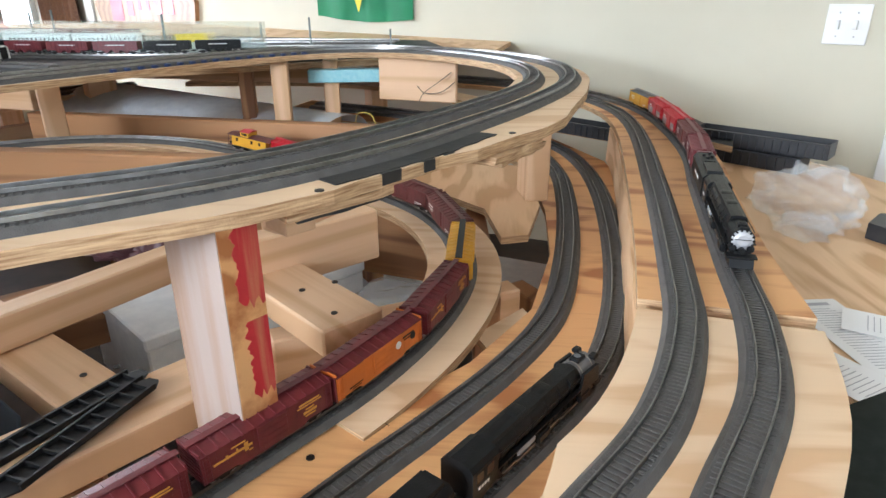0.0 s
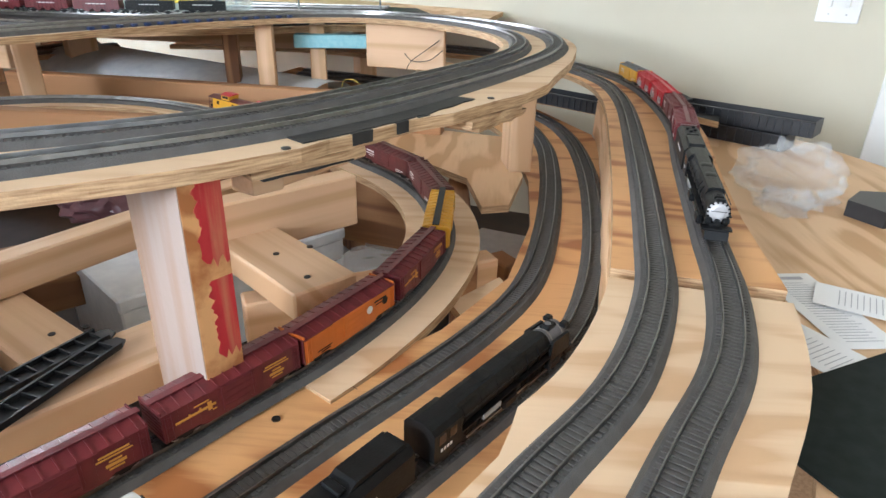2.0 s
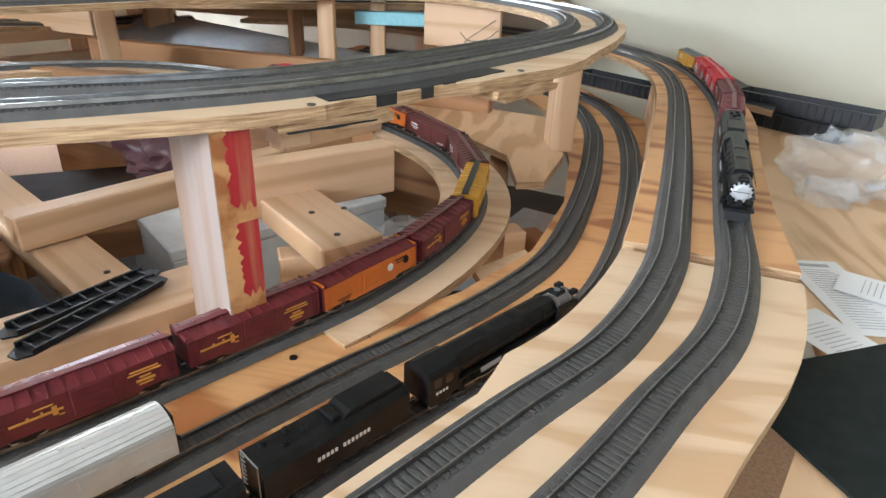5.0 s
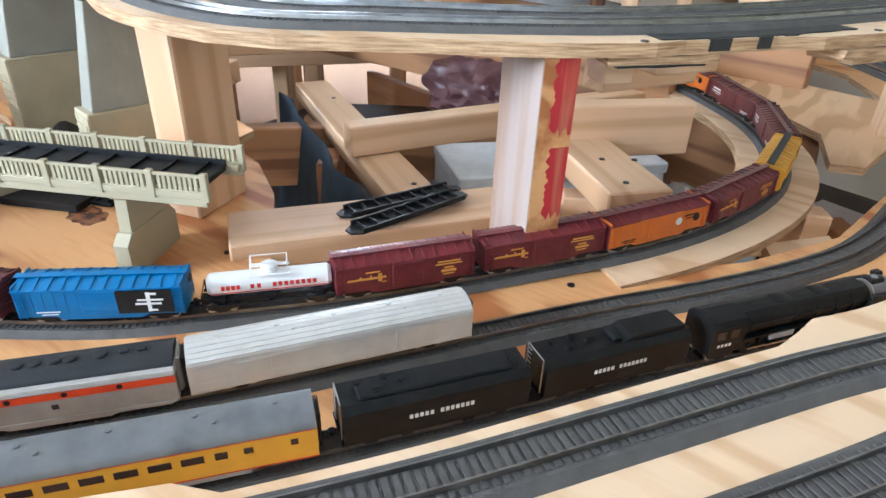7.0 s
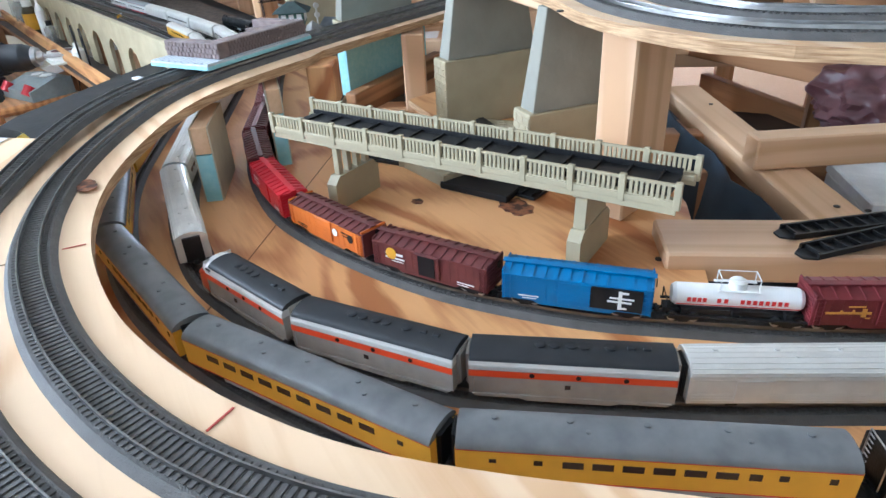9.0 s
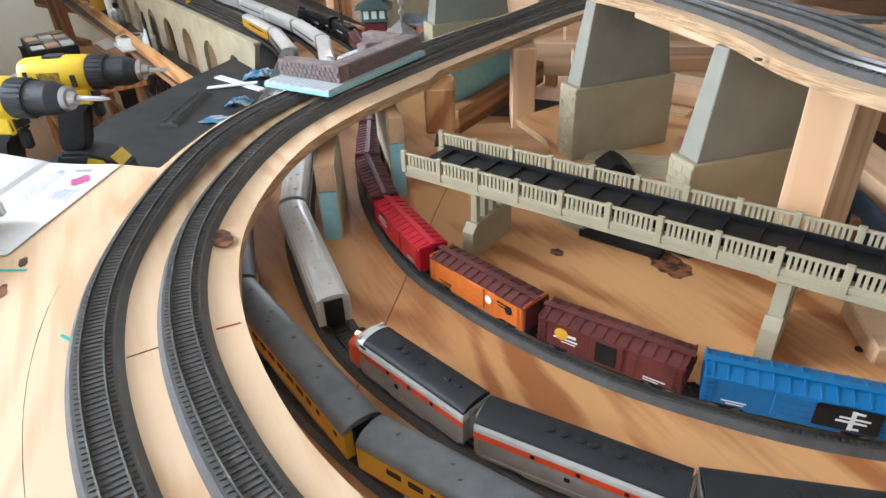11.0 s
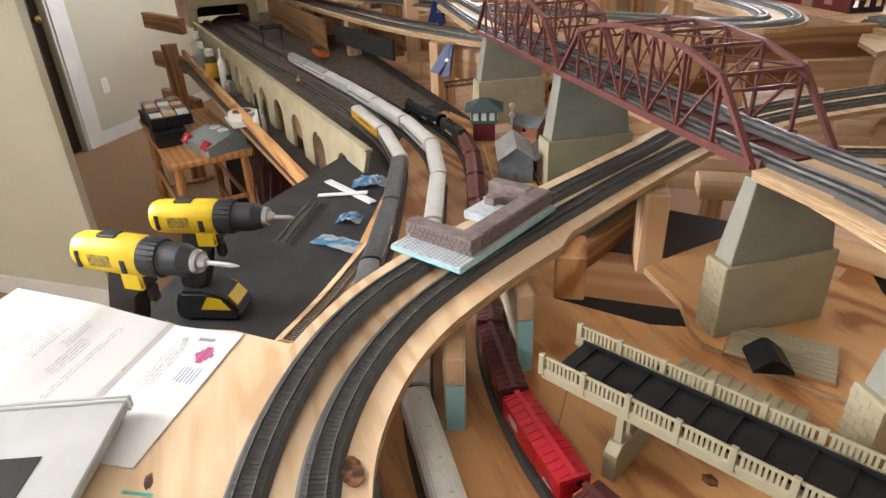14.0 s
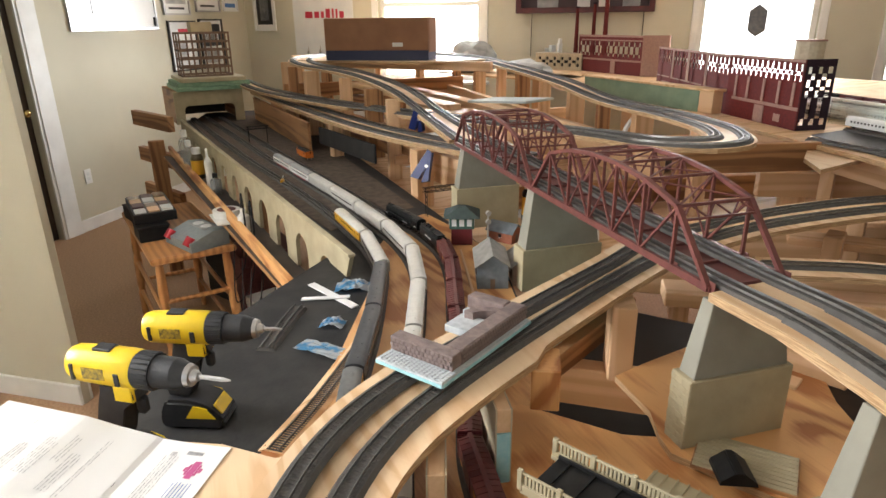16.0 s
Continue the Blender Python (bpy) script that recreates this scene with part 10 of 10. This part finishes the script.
sheet("board_scenery", [(-6.9, 1.0), (-5.6, 0.9), (-5.5, 1.9), (-6.6, 2.6), (-7.4, 1.9)], 1.24, PLY_B, "scenery board at the far end of the layout")
for k in range(17):
    fir(-6.75 + 0.075 * k * 0.9 + (k % 3) * 0.03, 1.15 + 0.055 * k + (k % 4) * 0.04, 1.2405, 0.085 + 0.04 * ((k * 5) % 4) / 3 + (0.09 if k == 8 else 0), k)
for x, y, rx, ry, rz, sd in ((-5.62, 2.35, 0.22, 0.2, 0.17, 2), (-5.2, 2.65, 0.32, 0.16, 0.07, 6), (-6.2, 1.75, 0.14, 0.12, 0.15, 9)):
    crumple("model_rock", x, y, 1.121 if y > 2 else 1.2405, rx, ry, rz, GREY_ROCK, "grey plaster model hill", "model hill", sd, 0.25, 3, False)
sheet("board_hill", [(-5.9, 2.1), (-5.0, 2.35), (-4.6, 2.6), (-4.7, 2.95), (-5.8, 2.7)], SHELF_Z, PLY_B, "plywood board under the model hill")

# ---- factory on the wall shelf ----
BRICK_RED = material("oxblood_model_brick", (0.15, 0.022, 0.020), 0.8, spec=0.2, second=(0.11, 0.018, 0.017), scale=90)
BRICK_PALE = material("pink_model_stone", (0.36, 0.22, 0.18), 0.8, spec=0.2, second=(0.30, 0.18, 0.15), scale=80)
BRICK_DARK = material("dark_maroon_model_brick", (0.030, 0.014, 0.022), 0.8, spec=0.2, second=(0.022, 0.011, 0.017), scale=90)
BEIGE = material("beige_model_plaster", (0.50, 0.42, 0.30), 0.6, second=(0.42, 0.35, 0.25), scale=60)


def pierced(name, p, q, z0, h, cols, levels, mat, root, thick=0.004, win_w=0.42, label=""):
    """A flat model wall from p to q with rows of through windows; levels are (bottom, top) of each row."""
    p, q = Vector((*p, z0)), Vector((*q, z0))
    d = q - p
    n = d.length
    xs = [0.0]
    for i in range(cols):
        w = n / cols
        xs += [i * w + w * (0.5 - win_w / 2), i * w + w * (0.5 + win_w / 2)]
    xs.append(n)
    zs = [0.0]
    for a, b in levels:
        zs += [a, b]
    zs.append(h)
    bm = bmesh.new()
    for i in range(len(xs) - 1):
        for k in range(len(zs) - 1):
            if i % 2 == 1 and k % 2 == 1:
                continue
            box(bm, xs[i], xs[i + 1], 0, thick, zs[k], zs[k + 1])
    bmesh.ops.remove_doubles(bm, verts=bm.verts, dist=0.0002)
    inner = [f for f in bm.faces if all(len(e.link_faces) > 2 for e in f.edges)]
    bmesh.ops.delete(bm, geom=inner, context="FACES_ONLY")
    ob = part(name, bm, mat, root, label)
    x = d.normalized()
    ob.matrix_world = Matrix(((x.x, -x.y, 0, p.x), (x.y, x.x, 0, p.y), (0, 0, 1, z0), (0, 0, 0, 1)))
    return ob


def stripes(wall, length, items, mat, name="stone_band"):
    """Bands standing proud of a wall's front: (x0, x1, z0, z1) as shares of length and metres of height."""
    for x0, x1, z0, z1 in items:
        block(name, mat, length * x0, length * x1, -0.004, -0.0003, z0, z1, 0.0005, wall)


fz = SHELF_Z + 0.0005
mill = thing("model_factory", "oxblood model brick mill with open window holes", "model building", group="factory models")
P0, P1, P2, P3 = (-3.60, 2.68), (-2.66, 2.29), (-2.18, 2.17), (-2.15, 2.30)
w = pierced("facade", P0, P1, fz, 0.262, 22, [(0.175, 0.20), (0.218, 0.246)], BRICK_RED, mill, win_w=0.36)
w0 = Vector((P1[0] - P0[0], P1[1] - P0[1])).length
stripes(w, w0, [(0, 1, 0.252, 0.262), (0.1, 0.25, 0.05, 0.075), (0.35, 0.5, 0.05, 0.075), (0.6, 0.75, 0.05, 0.075), (0.82, 0.95, 0.05, 0.075), (0, 1, 0.098, 0.105)] + [(x, x + 0.035, 0.105, 0.25) for x in (0.24, 0.48, 0.72)], BRICK_PALE)
w = pierced("facade", P1, P2, fz, 0.266, 14, [(0.185, 0.208), (0.222, 0.250)], BRICK_RED, mill, win_w=0.40)
w1 = Vector((P2[0] - P1[0], P2[1] - P1[1])).length
stripes(w, w1, [(x, x + 0.03, 0.09, 0.18) for x in (0.12, 0.30, 0.52, 0.72, 0.9)] + [(0.10, 1, 0.075, 0.088), (0.45, 0.58, 0.0, 0.072), (0, 1, 0.256, 0.266)], BRICK_PALE)
block("door", BRICK_PALE, w1 * 0.72, w1 * 0.80, -0.003, -0.0003, 0.02, 0.05, 0, w)
w = pierced("end_wall", P2, P3, fz, 0.268, 3, [(0.02, 0.045), (0.125, 0.152), (0.165, 0.192), (0.215, 0.24)], BRICK_DARK, mill, win_w=0.5, label="dark maroon end wall")
for k in range(6):
    f = 0.08 + k * 0.16
    a = Vector(P0).lerp(Vector(P1), f)
    c = (Vector(P1) - Vector(P0)).normalized()
    block("pilaster", BRICK_RED, -0.008, 0.008, -0.006, -0.0045, 0.0, 0.25, 0.0005, mill, pose(a.x, a.y, fz, 0, 0, math.degrees(math.atan2(c.y, c.x))))
tank = thing("model_tank", "beige model water tank above the mill", "model building", pose(-2.36, 2.40, fz))
bm = bmesh.new()
rod(bm, (0, 0, 0.25), (0, 0, 0.325), 0.055, n=20)
part("drum", bm, BEIGE, tank)
bm = bmesh.new()
rod(bm, (0, 0, 0.3252), (0, 0, 0.331), 0.060, n=20)
part("roof", bm, BRICK_PALE, tank)
for sx in (-0.03, 0.03):
    for sy in (-0.03, 0.03):
        block("leg", BRICK_DARK, sx - 0.004, sx + 0.004, sy - 0.004, sy + 0.004, 0, 0.251, 0, tank)
hall = thing("model_factory", "red model factory hall with a pale corner pillar", "model building", group="factory models")
Q0, Q1, Q2 = (-5.30, 3.24), (-4.50, 3.28), (-4.33, 3.40)
w = pierced("facade", Q0, Q1, fz, 0.30, 13, [(0.135, 0.158), (0.215, 0.248)], BRICK_RED, hall, win_w=0.32)
wl = (Vector(Q1) - Vector(Q0)).length
stripes(w, wl, [(0, 1, 0.285, 0.30), (0.05, 1, 0.255, 0.265), (0.05, 1, 0.10, 0.115), (0.55, 0.62, 0.0, 0.10)], BRICK_PALE)
block("corner_pillar", BRICK_PALE, 0, 0.20, -0.004, 0.03, 0, 0.302, 0.001, hall, pose(Q1[0], Q1[1], fz, 0, 0, 35), label="pale stone corner pillar")
pierced("side_wall", (-5.45, 3.34), Q0, fz, 0.30, 3, [(0.055, 0.085), (0.135, 0.165), (0.205, 0.235)], BRICK_RED, hall, win_w=0.4)
block("roof", GREY_ROOF, 0.0, wl, 0.005, 0.11, 0.292, 0.297, 0, hall, pose(Q0[0], Q0[1], fz, 0, 0, math.degrees(math.atan2(Q1[1] - Q0[1], Q1[0] - Q0[0]))))
works = thing("model_factory", "beige model works with small dark windows", "model building", group="factory models")
R0, R1 = (-5.62, 3.00), (-5.22, 3.22)
w = pierced("facade", R0, R1, fz, 0.135, 6, [(0.03, 0.06), (0.085, 0.112)], BEIGE, works, 0.02, 0.4)
# indoor shade behind the window holes is this block's black colour
block("body", BLACK, 0.0, 0.455, 0.022, 0.14, 0, 0.13, 0, works, w.matrix_world.copy(), label="black block for the shade inside the works")
block("roof", BEIGE, -0.005, 0.46, -0.004, 0.145, 0.1355, 0.143, 0.001, works, w.matrix_world.copy())
for x, y, z1, r in ((-5.62, 3.42, 0.53, 0.022), (-5.47, 3.50, 0.56, 0.022), (-5.32, 3.52, 0.62, 0.026)):
    ch = thing("model_smokestack", "tall dark red model smokestack behind the factory", "model smokestack", pose(x, y, fz), "smokestacks")
    bm = bmesh.new()
    rod(bm, (0, 0, 0.035), (0, 0, z1), r, r * 0.62, 12)
    part("shaft", bm, BRICK_RED, ch, smooth=True)
    block("base", BRICK_DARK, -r * 1.4, r * 1.4, -r * 1.4, r * 1.4, 0, 0.036, 0.001, ch)
    bm = bmesh.new()
    rod(bm, (0, 0, z1 - 0.012), (0, 0, z1 + 0.004), r * 0.78, n=12)
    part("rim", bm, BRICK_DARK, ch)
GREEN_FOAM = material("grey_green_foam", (0.20, 0.28, 0.19), 0.8, second=(0.16, 0.23, 0.16), scale=18)
plat = thing("raised_platform", "raised ply platform with a grey green foam front", "platform", pose(0, 0, SHELF_Z + 0.0005))
block("foam_front", GREEN_FOAM, -3.70, -2.76, 2.225, 2.262, 0, 0.10, 0.003, plat, label="grey green foam front")
block("top_board", PLY_B, -3.72, -2.66, 2.215, 2.29, 0.1003, 0.112, 0.002, plat, label="plywood top")
block("end_block", PINE, -2.757, -2.67, 2.222, 2.285, 0, 0.1, 0.003, plat, label="square pine end block")
mx = thing("model_clutter", "pale model parts behind the factory", "model part", pose(-5.75, 3.25, fz))
for k, (x, y, s, h) in enumerate(((0, 0, 0.05, 0.2), (0.08, 0.03, 0.03, 0.26), (-0.1, 0.02, 0.06, 0.17), (0.14, -0.01, 0.04, 0.22))):
    block("block_piece", POSTER, x - s / 2, x + s / 2, y - s / 2, y + s / 2, 0, h, 0.004, mx)

# ---- stool with tools by the wall ----
STOOL = wood("varnished_stool_wood", (0.60, 0.29, 0.11), (0.40, 0.17, 0.06), grain=(0.2, 1, 1), rings=10, distort=4, rough=0.35, knots=0.0)
st = thing("stool", "varnished wooden stool with turned legs", "stool", pose(-3.585, -0.155, 0, 0, 0, 10.8))
block("seat", STOOL, -0.44, 0.44, -0.178, 0.178, 0.585, 0.615, 0.008, st)
for x in (-0.38, 0.38):
    for y in (-0.14, 0.14):
        bm = bmesh.new()
        prev = None
        for k, (f, r) in enumerate(((0, 0.013), (0.1, 0.018), (0.25, 0.021), (0.32, 0.016), (0.36, 0.022), (0.6, 0.023), (0.66, 0.017), (0.7, 0.022), (0.9, 0.019), (1.0, 0.015))):
            cx, cy, cz = x * (1.10 - 0.10 * f), y * (1.12 - 0.12 * f), 0.586 * f
            ring = [bm.verts.new((cx + r * math.cos(i * math.tau / 10), cy + r * math.sin(i * math.tau / 10), cz)) for i in range(10)]
            if prev:
                for i in range(10):
                    bm.faces.new((prev[i], prev[(i + 1) % 10], ring[(i + 1) % 10], ring[i]))
            prev = ring
        bm.faces.new(prev)
        part("leg", bm, STOOL, st, smooth=True)
for z, g in ((0.17, 1.072), (0.34, 1.042)):
    for y in (-0.14, 0.14):
        bm = bmesh.new()
        rod(bm, (-0.38 * g, y * (g + 0.014), z), (0.38 * g, y * (g + 0.014), z), 0.011)
        part("stretcher", bm, STOOL, st, smooth=True)
    for x in (-0.38, 0.38):
        bm = bmesh.new()
        rod(bm, (x * g, -0.14 * (g + 0.005), z + 0.06), (x * g, 0.14 * (g + 0.005), z + 0.06), 0.011)
        part("stretcher", bm, STOOL, st, smooth=True)
ORGANIZER = material("clear_brown_lid", (0.20, 0.12, 0.075), 0.25, second=(0.32, 0.24, 0.16), scale=26)
for x, y, z, a, lx, ly in ((-3.80, -0.315, 0.6155, 20, 0.15, 0.10), (-3.46, -0.245, 0.6155, 12, 0.15, 0.13)):
    plain_box("parts_case", x, y, z, lx, ly, 0.07, a, BLACK, "black parts case with a clear lid on the stool", "case", BLACK)
oc = thing("parts_organizer", "clear parts organizer with brown packets", "case", pose(-3.62, -0.245, 0.6885, 0, 0, 9) @ Matrix.Diagonal((1.45, 0.75, 0.45, 1)))
block("tray", BLACK, -0.13, 0.13, -0.12, 0.12, 0, 0.10, 0.004, oc)
for i in range(4):
    for k in range(3):
        block("packet", (ORGANIZER, POSTER, DARK_RED, PINE)[(i * 3 + k * 2) % 4], -0.12 + i * 0.061, -0.065 + i * 0.061, -0.11 + k * 0.075, -0.045 + k * 0.075, 0.1003, 0.112 + 0.006 * ((i + k) % 3), 0.002, oc)
TEST_GREY = material("grey_tester_plastic", (0.27, 0.31, 0.32), 0.45, second=(0.23, 0.27, 0.28), scale=50)
meter = thing("tester", "grey throttle controller with two red knobs", "controller", pose(-3.285, -0.055, 0.6155, 0, 0, 26) @ Matrix.Scale(0.9, 4))
bm = bmesh.new()
prism(bm, [(-0.10, 0), (0.10, 0), (0.10, 0.075), (0.03, 0.085), (-0.10, 0.045)], -0.13, 0.13, "x")
part("case", bm, TEST_GREY, meter)
for x in (-0.095, 0.095):
    bm = bmesh.new()
    rod(bm, (x, -0.105, 0.03), (x, -0.075, 0.066), 0.022, n=14)
    part("knob", bm, RED, meter, "red round knob")
    bm = bmesh.new()
    rod(bm, (x * 0.4, 0.035, 0.083), (x * 0.4, 0.035, 0.088), 0.026, n=16)
    part("dial", bm, POSTER, meter, "white round dial")
block("face_plate", POSTER_GREY, -0.085, 0.085, 0.002, 0.07, 0.0815, 0.0835, 0, meter)

# clutter under the yard bench
plain_box("carton", -3.20, 0.30, 0.0, 0.34, 0.26, 0.31, 20, POSTER, "white carton standing under the yard bench", "box")
for k, (x, y, h) in enumerate(((-3.75, 0.25, 0.42), (-4.1, 0.18, 0.36), (-2.75, 0.42, 0.40), (-2.5, 0.20, 0.22))):
    plain_box("storage_box", x, y, 0.0, 0.36, 0.30, h, 8 + 20 * k, BLACK if k % 2 else BROWN, "dark storage box under the yard bench", "box")
random.seed(31)
for k in range(5):
    x, y = -3.3 + k * 0.16, 0.10 + 0.02 * k
    cord = Line([(x, y, 0.772), (x - 0.04, y - 0.03, 0.60), (x + 0.05, y - 0.05, 0.42 - 0.04 * (k % 3)), (x + 0.12, y + 0.02, 0.50), (x + 0.16, y + 0.05, 0.768)], 0.02)
    bm = bmesh.new()
    sweep(bm, cord, [(0.003 * math.cos(a), 0.003 * math.sin(a)) for a in np.arange(5) * math.tau / 5])
    tagged(part("cable", bm, BLACK), "black cable hanging below the yard shelf", "cable", "cables under the yard")
